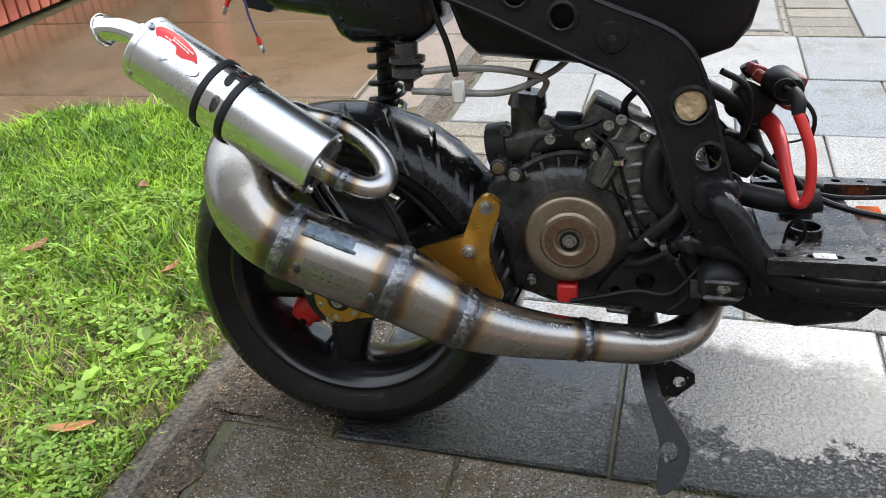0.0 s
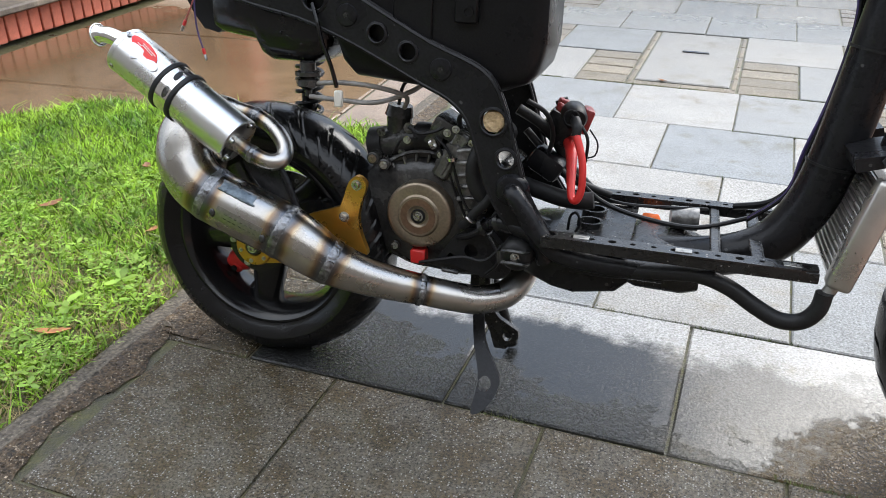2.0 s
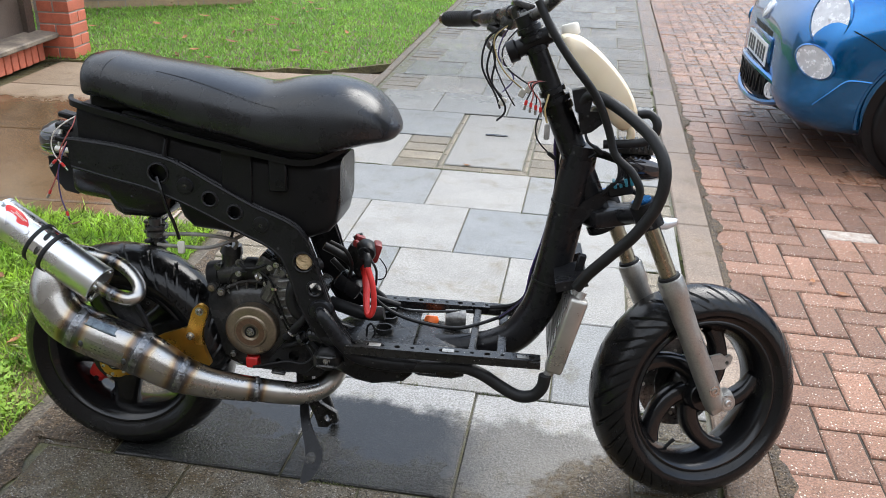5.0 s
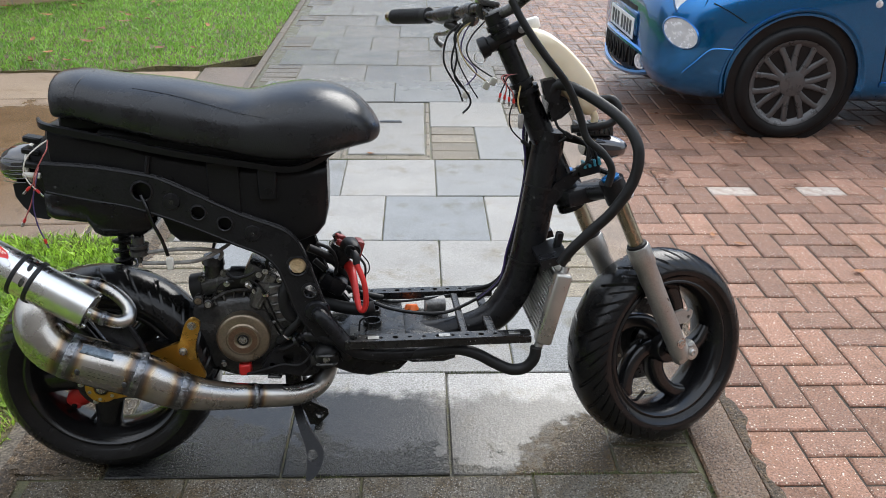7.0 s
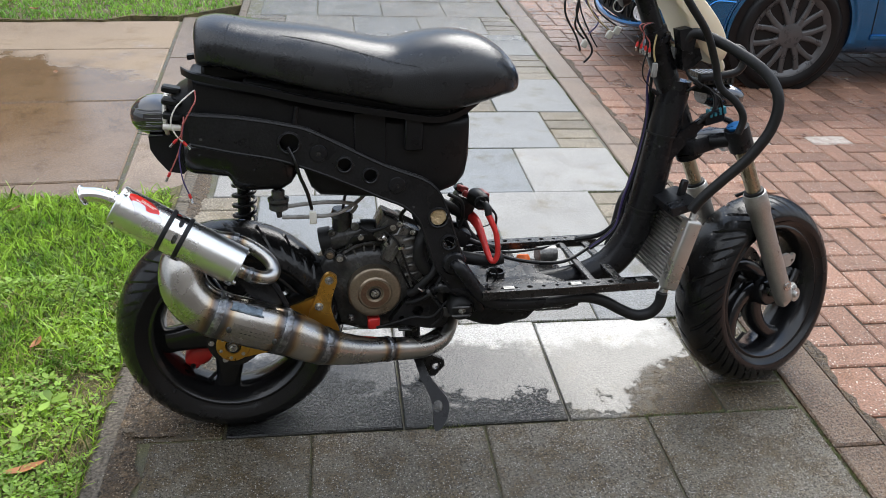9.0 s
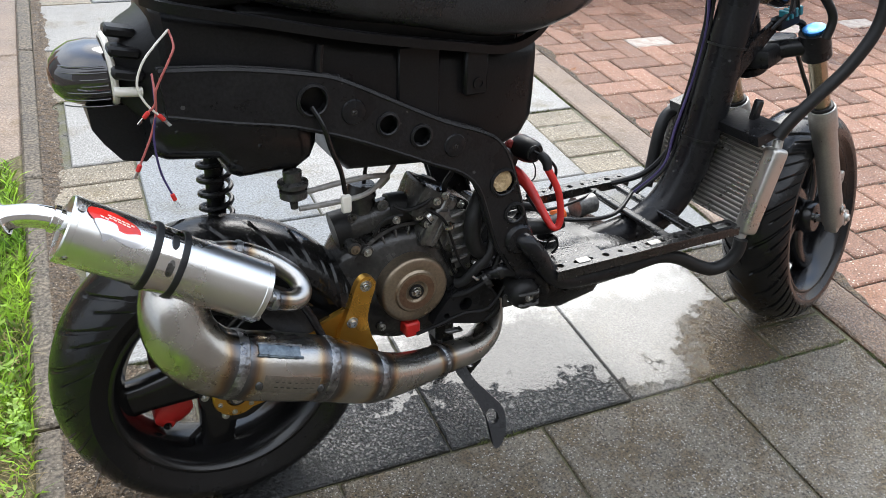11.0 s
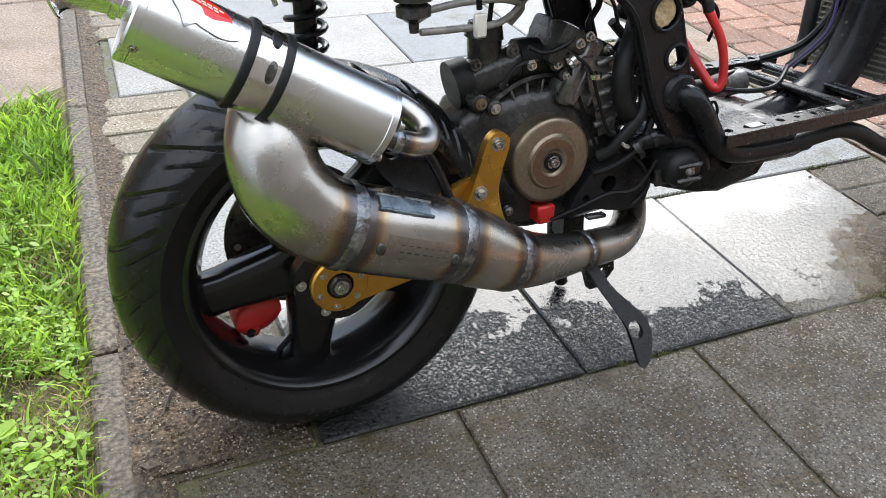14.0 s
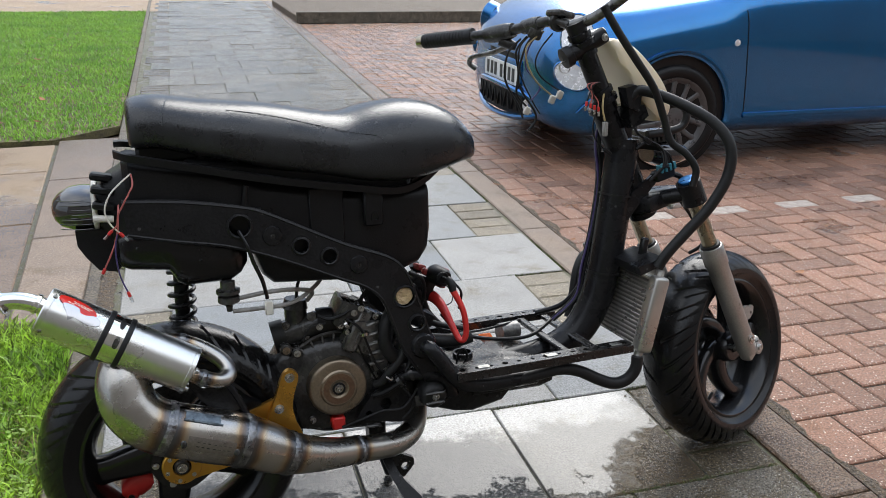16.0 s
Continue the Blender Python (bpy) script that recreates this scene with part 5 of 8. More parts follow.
# muffler
MR, MF = Vector((-0.182, -0.15, 0.568)), Vector((0.028, -0.176, 0.443))
MD = (MF - MR).normalized()
ML = (MF - MR).length
MM = to_y(MD, MR)
RM = 0.0395
bm = bmesh.new()
lathe(bm, [(0.0, 0.004), (0.03, 0.003), (RM - 0.006, 0.002), (RM - 0.001, -0.001), (RM + 0.0006, 0.001), (RM + 0.0006, 0.008), (RM, 0.0085), (RM, ML - 0.008), (RM + 0.0006, ML - 0.0075), (RM + 0.0006, ML - 0.001), (RM - 0.002, ML), (RM - 0.008, ML - 0.003), (0.0, ML - 0.004)], 64, MM)
muffler = part("muffler", bm, ALU, scooter, "brushed aluminium round muffler can")
for f, w in ((0.395, 0.0095), (0.53, 0.0095)):
    bm = bmesh.new()
    h = f * ML
    lathe(bm, [(RM, h - w / 2), (RM + 0.0028, h - w / 2 + 0.001), (RM + 0.0035, h), (RM + 0.0028, h + w / 2 - 0.001), (RM, h + w / 2)], 56, MM, closed=True)
    part("rubber_ring", bm, HOSE, muffler, "black rubber strap ring")
bm = bmesh.new()
lathe(bm, [(RM + 0.0002, 0.41 * ML), (RM + 0.0012, 0.412 * ML), (RM + 0.0012, 0.515 * ML), (RM + 0.0002, 0.517 * ML)], 56, MM, closed=True)
strap = part("strap", bm, CHROME, muffler, "polished steel clamp strap")


def on_can(h, ang, off=0.0015):
    """A place on the can: h along it, ang round it (0 to the camera's side, 90 up)."""
    up = (Vector((0, 0, 1)) - MD * MD.z).normalized()
    h, ang = float(h), float(ang)
    return MR + MD * h + (RM + off) * (math.cos(radians(ang)) * Vector((0, -1, 0)) + math.sin(radians(ang)) * up)


def can_patch(name, pts, material, parent, label, off=0.0009, centre=None):
    """A thin sticker on the can, outlined by (distance along, degrees round)."""
    bm = bmesh.new()
    c = centre or (sum(p[0] for p in pts) / len(pts), sum(p[1] for p in pts) / len(pts))
    rings = []
    for f in (0.001, 0.25, 0.5, 0.75, 1.0):
        rings.append([bm.verts.new(on_can(c[0] + (p[0] - c[0]) * f, c[1] + (p[1] - c[1]) * f, off)) for p in pts])
    rings.append([bm.verts.new(on_can(p[0], p[1], 0.0)) for p in pts])
    ring_faces(bm, rings, caps=False)
    return part(name, bm, material, parent, label, angle=70)


for a, h0 in ((-28, 0.463), (12, 0.463), (62, 0.463), (100, 0.463)):
    can_patch("slot", [(h0 * ML + 0.0042 * math.cos(t), a + 15 * math.copysign(abs(math.sin(t)) ** 0.7, math.sin(t))) for t in np.linspace(0, 2 * math.pi, 20, endpoint=False)], CASTALLOY if a in (12, 100) else HOSE, strap, "oval slot in the strap", 0.0018)
badge = can_patch("badge", [(0.042 + 0.03 * math.cos(t) - 0.004 * math.sin(t), 60 + 20 * math.sin(t) - 5 * math.cos(t)) for t in np.linspace(0, 2 * math.pi, 36, endpoint=False)], BADGE, muffler, "red and silver oval sticker with pale marks", 0.0009)
can_patch("badge_sweep", curve_pts([(0.02, 52), (0.03, 57), (0.044, 55), (0.047, 46), (0.058, 44), (0.07, 50), (0.08, 44), (0.08, 32), (0.066, 25), (0.048, 28), (0.04, 31), (0.035, 20), (0.029, 34)], 4, True), BADGEWHITE, badge, "silver swoosh across the red field", 0.0012, (0.05, 40))
for h, a, n in ((0.034, 68, 6), (0.035, 63, 5), (0.026, 61, 2)):
    for k in range(n):
        can_patch("pale_bar", [(h + 0.0052 * k, a - 1.2 * k), (h + 0.0052 * k + 0.004, a - 1.2 * k - 1), (h + 0.0052 * k + 0.004, a - 1.2 * k + 1.4), (h + 0.0052 * k, a - 1.2 * k + 2.4)], BADGEBAR, badge, "pale bar", 0.0013)
for a in (0, 95, 190, 285):
    bolt(muffler, on_can(0.006, a - 30, 0.0005), on_can(0.006, a - 30, 0.01) - on_can(0.006, a - 30, 0), 0.0028, 0.0025)
    bolt(muffler, on_can(ML - 0.001, a + 20, -0.007), MD, 0.004, 0.006)
bm = bmesh.new()
o = MR + Vector((0.002, 0, 0.007))
TIP = o + Vector((-0.058, 0.008, 0.012))
bend = [o.lerp(o - MD * 0.036, f).lerp((o - MD * 0.036).lerp(TIP, f), f) for f in (0.0, 0.2, 0.4, 0.6, 0.8, 0.93, 1.0)]
tube(bm, [o + MD * 0.006] + bend, [0.0135] * 6 + [0.0148, 0.0176], 32, 5, caps=False)
part("outlet_pipe", bm, CHROME, muffler, "polished curved outlet pipe", angle=80)
bm = bmesh.new()
ring_m = to_y(TIP - (o - MD * 0.036), TIP)
tube(bm, [ring_m @ Vector((0.0178 * math.cos(a), 0, 0.0178 * math.sin(a))) for a in np.linspace(0, 2 * math.pi, 25)[:-1]], 0.0016, 8, 1, closed=True)
part("outlet_rim", bm, CHROME, muffler, angle=80)
bm = bmesh.new()
lathe(bm, [(0.014, 0), (0.0165, 0.001), (0.0165, 0.007), (0.014, 0.008)], 24, to_y(-MD, o - MD * 0.006), closed=True)
part("outlet_collar", bm, CHROME, muffler)
# black hanger between can and chamber
bm = bmesh.new()
plate(bm, [(0.028, 0.447), (0.06, 0.432), (0.092, 0.405), (0.112, 0.36), (0.075, 0.35), (0.04, 0.39), (0.026, 0.415)], -0.152, -0.147, [(0.052, 0.415, 0.009)])
hanger = part("muffler_hanger", bm, FRAMEPAINT, scooter, "black steel hanger plate with a round hole", pose(-0.004, 0, -0.01))
hose("strut", [(0.075, -0.15, 0.43), (0.1, -0.15, 0.39), (0.118, -0.15, 0.345)], 0.006, FRAMEPAINT, hanger)

# ---- frame ----
UP = [(-0.05, 0.72), (0.042, 0.712), (0.135, 0.695), (0.176, 0.682), (0.248, 0.645), (0.323, 0.607), (0.389, 0.581), (0.42, 0.557), (0.441, 0.515), (0.463, 0.445), (0.487, 0.379), (0.522, 0.328)]
LOW = [(0.462, 0.325), (0.433, 0.369), (0.416, 0.403), (0.401, 0.449), (0.382, 0.498), (0.352, 0.527), (0.308, 0.547), (0.243, 0.578), (0.18, 0.606), (0.107, 0.632), (0.034, 0.647), (-0.046, 0.666)]
HOLES = [(0.133, 0.663, 0.0175), (0.236, 0.617, 0.0125), (0.286, 0.593, 0.0125), (0.424, 0.4985, 0.0185), (0.447, 0.443, 0.0135)]
BUTTONS = [(0.187, 0.641), (0.339, 0.571)]
spine = None
for side in (-1, 1):
    bm = bmesh.new()
    y = 0.105 * side
    plate(bm, curve_pts(UP, 3) + curve_pts(LOW, 3), y - 0.004, y + 0.004, HOLES if side < 0 else HOLES[:3], seg=24)
    for edge in (UP, LOW):
        tube(bm, [(x, y + 0.001 * side, z) for x, z in edge], 0.0042, 6, 3)
        tube(bm, [(x, y - 0.012 * side, z) for x, z in edge], 0.003, 6, 3)
        secs = [bm.verts.new((x, y - o * side, z)) for o in (0.0, 0.014) for x, z in edge]
        n = len(edge)
        for i in range(n - 1):
            bm.faces.new((secs[i], secs[i + 1], secs[n + i + 1], secs[n + i]))
    for x, z, r in HOLES if side < 0 else HOLES[:3]:
        lathe(bm, [(r, y - 0.006), (r + 0.0015, y - 0.0075), (r + 0.005, y - 0.006), (r + 0.006, y), (r + 0.005, y + 0.006), (r + 0.0015, y + 0.0075), (r, y + 0.006)], 24, Matrix.Translation((x, 0, z)), closed=True)
    for x, z in BUTTONS:
        lathe(bm, [(0.018, y - 0.003), (0.016, y - 0.0065), (0.008, y - 0.008), (0.0045, y - 0.0075), (0.004, y - 0.003)], 24, Matrix.Translation((x, 0, z)))
    side_frame = part("frame_side", bm, FRAMEPAINT, scooter, "pressed black steel side frame with round holes")
    if side < 0:
        spine = side_frame
for x, z in BUTTONS:
    bolt(spine, (x, -0.111, z), r=0.003, h=0.003, material=DARKALLOY)
bm = bmesh.new()
lathe(bm, [(0.0, -0.1075), (0.009, -0.109), (0.0165, -0.1065), (0.0178, -0.1), (0.0, -0.1)], 22, Matrix.Translation((0.424, 0, 0.4985)))
for v in bm.verts:
    v.co += Vector((noise.noise(v.co * 90), noise.noise(v.co * 80 + Vector((5, 0, 0))) * 0.9, noise.noise(v.co * 90 + Vector((0, 9, 0))))) * 0.0022
part("foam_plug", bm, PLUGFOAM, scooter, "ragged tan foam plug in a frame hole")
hose("frame_tube", [(0.458, -0.095, 0.395), (0.466, -0.122, 0.392), (0.484, -0.128, 0.37), (0.508, -0.126, 0.336), (0.54, -0.122, 0.308), (0.6, -0.116, 0.296), (0.7, -0.11, 0.292)], 0.0155, FRAMEPAINT, scooter, seg=16)
bm = bmesh.new()
lathe(bm, [(0.0155, -0.118), (0.022, -0.116), (0.026, -0.11), (0.028, -0.104)], 24, Matrix.Translation((0.459, 0, 0.395)))
part("tube_boss", bm, FRAMEPAINT, scooter)
hose("down_tube", [(0.962, 0, 0.75), (0.952, 0, 0.67), (0.937, 0, 0.56), (0.918, 0, 0.455), (0.896, 0, 0.385), (0.853, 0, 0.325), (0.78, 0, 0.293), (0.66, 0, 0.28), (0.54, 0, 0.28), (0.46, 0, 0.3)], [0.033, 0.035, 0.036, 0.036, 0.036, 0.035, 0.033, 0.032, 0.032, 0.03], FRAMEPAINT, scooter, "thick curved black frame tube", seg=24, res=8)
bm = bmesh.new()
tube(bm, [on_axis(0.585), on_axis(0.7), on_axis(0.82)], [0.027, 0.027, 0.026], 24, 3)
for z in (0.585, 0.82):
    lathe(bm, [(0.026, -0.008), (0.031, -0.007), (0.031, 0.007), (0.026, 0.008)], 28, to_y(AX, on_axis(z)), closed=True)
part("head_tube", bm, FRAMEPAINT, scooter)
bm = bmesh.new()
plate(bm, [(0.935, 0.60), (0.985, 0.655), (0.985, 0.70), (0.962, 0.745), (0.94, 0.735), (0.93, 0.66)], -0.012, 0.012)
part("gusset", bm, FRAMEPAINT, scooter)
bm = bmesh.new()
plate(bm, [(0.935, 0.585), (0.95, 0.57), (0.985, 0.61), (1.03, 0.66), (1.02, 0.675), (0.97, 0.64)], -0.034, -0.026)
part("bracket_arm", bm, FRAMEPAINT, scooter)
for z in (0.63, 0.46):
    bm = bmesh.new()
    x = 0.947 if z > 0.6 else 0.919
    lathe(bm, [(0.036, -0.002), (0.0378, -0.002), (0.0378, 0.002), (0.036, 0.002)], 28, to_y((0.15, 0, 1), (x, 0, z)), closed=True)
    part("cable_tie", bm, HOSE, scooter)

# ---- underseat tub, lid rim, seat ----
bm = bmesh.new()
loft(bm, [super_ring(x, hy, z0, z1, 40, 6) for x, hy, z0, z1 in ((-0.045, 0.07, 0.70, 0.785), (-0.035, 0.09, 0.69, 0.787), (0.1, 0.094, 0.665, 0.758), (0.158, 0.094, 0.6, 0.744), (0.172, 0.094, 0.56, 0.74), (0.19, 0.093, 0.542, 0.736), (0.33, 0.092, 0.531, 0.708), (0.42, 0.09, 0.533, 0.703), (0.465, 0.086, 0.55, 0.702), (0.482, 0.08, 0.57, 0.703), (0.49, 0.07, 0.6, 0.703))])
tub = part("underseat_tub", bm, BLACK, scooter, "matt black plastic storage tub")
bm = bmesh.new()
for s in (-1, 1):
    pts = [(-0.055, 0.07, 0.795), (-0.03, 0.103, 0.79), (0.05, 0.108, 0.772), (0.2, 0.108, 0.737), (0.35, 0.106, 0.71), (0.42, 0.102, 0.7), (0.47, 0.095, 0.712), (0.52, 0.07, 0.74), (0.545, 0.035, 0.755)]
    line = curve_pts(pts, 5)
    secs = []
    for q in line:
        x, y, z = q
        secs.append([(x, s * (y + a), z + b) for a, b in ((-0.012, -0.002), (0.002, -0.002), (0.004, -0.006), (0.005, 0.006), (0.0, 0.008), (-0.012, 0.006))])
    loft(bm, secs)
part("tub_rim", bm, BLACK, tub, "sloping black rim under the seat")
for s in (-1, 1):
    bm = bmesh.new()
    loft(bm, [[(0.34 + 0.2 * f, s * (0.09 - 0.05 * f) + o, z) for o, z in ((-0.004, 0.7 + 0.042 * f), (0.004, 0.7 + 0.042 * f), (0.004, 0.64 + 0.1 * f), (-0.004, 0.64 + 0.1 * f))] for f in (0.6, 0.8, 1.0)])
    part("tub_nose", bm, BLACK, tub)
bm = bmesh.new()
block(bm, (0.373, -0.098, 0.672), (0.036, 0.014, 0.066), 0.003)
lathe(bm, [(0.009, -0.104), (0.009, -0.107), (0.0055, -0.107), (0.005, -0.102)], 16, Matrix.Translation((0.376, 0, 0.656)))
tab = part("tab", bm, BLACK, tub)
bm = bmesh.new()
block(bm, (0.288, -0.094, 0.66), (0.062, 0.006, 0.11), 0.002)
part("flat_panel", bm, BLACK, tub)
bm = bmesh.new()
block(bm, (0.105, -0.062, 0.704), (0.07, 0.06, 0.07), 0.006)
part("latch_box", bm, BLACK, tub)
bolt(tub, (0.112, -0.095, 0.69), r=0.004, h=0.004)
hose("latch_arm", [(0.15, -0.097, 0.73), (0.145, -0.1, 0.7), (0.15, -0.1, 0.688), (0.172, -0.1, 0.686)], 0.005, BLACK, tub, seg=8)

SEAT = [(-0.03, 0.05, 0.815, 0.862), (-0.027, 0.078, 0.803, 0.876), (-0.015, 0.09, 0.8, 0.883), (0.02, 0.1, 0.797, 0.886), (0.09, 0.11, 0.779, 0.876), (0.2, 0.118, 0.752, 0.864), (0.29, 0.121, 0.735, 0.847), (0.34, 0.123, 0.724, 0.8415), (0.39, 0.127, 0.715, 0.852), (0.45, 0.13, 0.715, 0.8585), (0.505, 0.125, 0.727, 0.852), (0.548, 0.108, 0.738, 0.833), (0.578, 0.082, 0.742, 0.806), (0.594, 0.05, 0.748, 0.782), (0.6, 0.02, 0.757, 0.77)]
secs = []
for q in curve_pts(SEAT, 4):
    x, hy, z0, z1 = q
    ring = []
    for k in range(40):
        a = 2 * math.pi * k / 40
        c, s_ = math.cos(a), math.sin(a)
        e = 2.35 if s_ > 0 else 5
        ring.append((x, hy * (1 - 0.07 * max(s_, 0)) * math.copysign(abs(c) ** (2 / e), c), z0 + (z1 - z0) * (0.42 + (0.58 if s_ > 0 else 0.42) * math.copysign(abs(s_) ** (2 / e), s_))))
    secs.append(ring)
bm = bmesh.new()
loft(bm, secs)
seat = part("seat", bm, SEATVINYL, scooter, "long wet black vinyl seat with scuffs", angle=85)


def seat_skin(x, f):
    """A place on the seat's right side: f from its lower edge (0) to its ridge (1)."""
    for a, b in zip(SEAT, SEAT[1:]):
        if a[0] <= x <= b[0]:
            t = (x - a[0]) / (b[0] - a[0])
            hy, z0, z1 = (a[i] + (b[i] - a[i]) * t for i in (1, 2, 3))
            ang = f * math.pi / 2
            return (x, -hy * (1 - 0.07 * math.sin(ang)) * math.cos(ang) ** (2 / 2.35) - 0.0004, z0 + (z1 - z0) * (0.42 + 0.58 * math.sin(ang) ** (2 / 2.35)) + 0.0004)


hose("seam", [seat_skin(x, f) for x, f in ((0.13, 0.52), (0.2, 0.48), (0.28, 0.4), (0.34, 0.32), (0.38, 0.22), (0.395, 0.1))], 0.0005, SEATVINYL, seat, seg=6)
hose("front_seam", [seat_skin(x, f) for x, f in ((0.555, 0.9), (0.57, 0.6), (0.572, 0.35), (0.566, 0.1))], 0.0009, SEATVINYL, seat, seg=6)
hose("rear_seam", [seat_skin(x, f) for x, f in ((0.045, 0.95), (0.035, 0.6), (0.028, 0.3), (0.025, 0.05))], 0.0011, SEATVINYL, seat, seg=6)
bm = bmesh.new()
block(bm, (0.03, 0, 0.79), (0.1, 0.13, 0.03), 0.006)
block(bm, (0.25, 0, 0.735), (0.4, 0.17, 0.03), 0.006, pose(0, 0, 0, 0, 9, 0))
part("seat_base", bm, BLACK, seat)

# ---- tail: lamp, bracket, undertray ----
bm = bmesh.new()
secs = []
for x, hy, z0, z1 in ((-0.162, 0.012, 0.69, 0.708), (-0.158, 0.028, 0.68, 0.718), (-0.148, 0.042, 0.67, 0.728), (-0.132, 0.052, 0.664, 0.736), (-0.112, 0.057, 0.662, 0.738), (-0.098, 0.058, 0.664, 0.736)):
    secs.append(super_ring(x, hy, z0, z1, 28, 2.3))
loft(bm, secs)
lamp = part("tail_lamp", bm, SMOKELENS, scooter, "smoked ribbed rear lamp lens with pale gasket")
for k in range(7):
    z = 0.672 + k * 0.008
    hose("lens_rib", [(-0.1, -0.0575, z), (-0.118, -0.056, z), (-0.138, -0.047, z), (-0.15, -0.036, z)], 0.0008, SMOKELENS, lamp, seg=6)
hose("gasket", [(-0.093, 0.06 * math.cos(a), 0.7 + 0.04 * math.sin(a)) for a in np.linspace(0, 2 * math.pi, 17)[:-1]], 0.0045, WHITEWIRE, lamp, "pale rubber gasket", seg=8, res=3, closed=True)
bm = bmesh.new()
loft(bm, [super_ring(x, hy, z0, z1, 24, 5) for x, hy, z0, z1 in ((-0.092, 0.05, 0.67, 0.735), (-0.07, 0.06, 0.64, 0.755), (-0.05, 0.075, 0.6, 0.765), (-0.03, 0.085, 0.6, 0.785))])
tail = part("tail_bracket", bm, BLACK, scooter, "cracked black plastic tail bracket")
for z, y in ((0.755, -0.04), (0.735, -0.055), (0.71, -0.062)):
    bm = bmesh.new()
    block(bm, (-0.078, y, z), (0.036, 0.03, 0.012), 0.003, pose(0, 0, 0, 0, 12, 0))
    part("clip", bm, BLACK, tail)
bm = bmesh.new()
lathe(bm, [(0.006, -0.02), (0.006, 0.012)], 12, to_y((-1, 0, 0.1), (-0.085, -0.07, 0.69)))
part("bulb_holder", bm, WHITEWIRE, tail, "pale bulb holder")
bm = bmesh.new()
plate(bm, [(-0.128, 0.668), (-0.06, 0.668), (-0.052, 0.61), (-0.07, 0.592), (-0.098, 0.598), (-0.116, 0.622), (-0.127, 0.642)], -0.05, 0.05)
part("tail_skirt", bm, BLACK, tail)
bm = bmesh.new()
loft(bm, [super_ring(x, hy, z0, z1, 32, 4.5) for x, hy, z0, z1 in ((-0.068, 0.06, 0.61, 0.65), (-0.062, 0.078, 0.6, 0.662), (-0.048, 0.085, 0.594, 0.668), (0.014, 0.088, 0.586, 0.668), (0.02, 0.089, 0.576, 0.666), (0.026, 0.089, 0.563, 0.664), (0.04, 0.089, 0.555, 0.66), (0.115, 0.087, 0.556, 0.64), (0.134, 0.083, 0.568, 0.63), (0.146, 0.07, 0.585, 0.62))])
part("undertray", bm, WETBLACK, scooter, "wet black moulded airbox tray")
bm = bmesh.new()
lathe(bm, [(0.008, 0.035), (0.013, 0.033), (0.013, 0.02), (0.021, 0.018), (0.021, 0.012), (0.013, 0.01), (0.019, 0.006), (0.019, -0.004), (0.012, -0.008), (0.006, -0.012), (0.005, -0.022)], 24, Matrix.Translation((0.107, -0.082, 0.528)) @ Matrix.Rotation(radians(90), 4, "X"))
part("fuel_tap", bm, DARKALLOY, scooter, "black vacuum fuel tap")
# rear shock with its coil
bm = bmesh.new()
tube(bm, [(0.03, 0.075, 0.36), (0.038, 0.075, 0.6)], 0.014, 14, 2)
shock = part("shock_absorber", bm, FRAMEPAINT, scooter, "black rear shock absorber with coil spring")
turns = 7.5
hose("spring", [(0.0315 + 0.006 * i / 120 + 0.023 * math.cos(2 * math.pi * turns * i / 120), 0.075 + 0.023 * math.sin(2 * math.pi * turns * i / 120), 0.4 + 0.17 * i / 120) for i in range(121)], 0.0042, FRAMEPAINT, shock, seg=8, res=1)

# ---- loose wires at the tail ----
def terminal(at, d, parent):
    d = Vector(d).normalized()
    bm = bmesh.new()
    lathe(bm, [(0.0016, 0), (0.0028, 0.001), (0.0028, 0.009), (0.0016, 0.01)], 8, to_y(d, at))
    part("crimp", bm, REDPAINT, parent, "red insulated crimp")
    bm = bmesh.new()
    block(bm, Vector(at) + d * 0.0145, (0.005, 0.010, 0.0016), 0.0004, to_y(d, (0, 0, 0)))
    part("spade", bm, BOLT, parent, "bare metal spade")


hose_set = [
    ([(-0.031, -0.1, 0.765), (-0.05, -0.113, 0.752), (-0.067, -0.12, 0.735), (-0.076, -0.12, 0.711), (-0.07, -0.122, 0.69), (-0.058, -0.122, 0.675)], WHITEWIRE),
    ([(-0.031, -0.1, 0.765), (-0.03, -0.115, 0.75), (-0.037, -0.12, 0.737), (-0.056, -0.122, 0.705), (-0.06, -0.123, 0.688), (-0.068, -0.123, 0.68)], PINKWIRE),
    ([(-0.055, -0.095, 0.715), (-0.058, -0.118, 0.695), (-0.061, -0.122, 0.675), (-0.071, -0.122, 0.647), (-0.086, -0.122, 0.618)], PINKWIRE),
    ([(-0.055, -0.095, 0.715), (-0.06, -0.12, 0.68), (-0.067, -0.123, 0.647), (-0.065, -0.124, 0.606), (-0.056, -0.125, 0.576)], VIOLETWIRE),
]
for pts, m_ in hose_set:
    w = hose("wire", pts, 0.0014, m_, scooter, "thin hanging wire", seg=6)
    terminal(pts[-1], Vector(pts[-1]) - Vector(pts[-2]), w)
# taped lead out of the frame hole, with its connector
hose("taped_lead", [(0.13, -0.108, 0.655), (0.142, -0.118, 0.63), (0.15, -0.12, 0.6), (0.163, -0.118, 0.565), (0.17, -0.112, 0.53)], 0.0035, WETBLACK, scooter, seg=8)
bm = bmesh.new()
block(bm, (0.172, -0.11, 0.512), (0.014, 0.008, 0.026), 0.002)
part("connector", bm, WHITEWIRE, scooter, "white plastic connector")

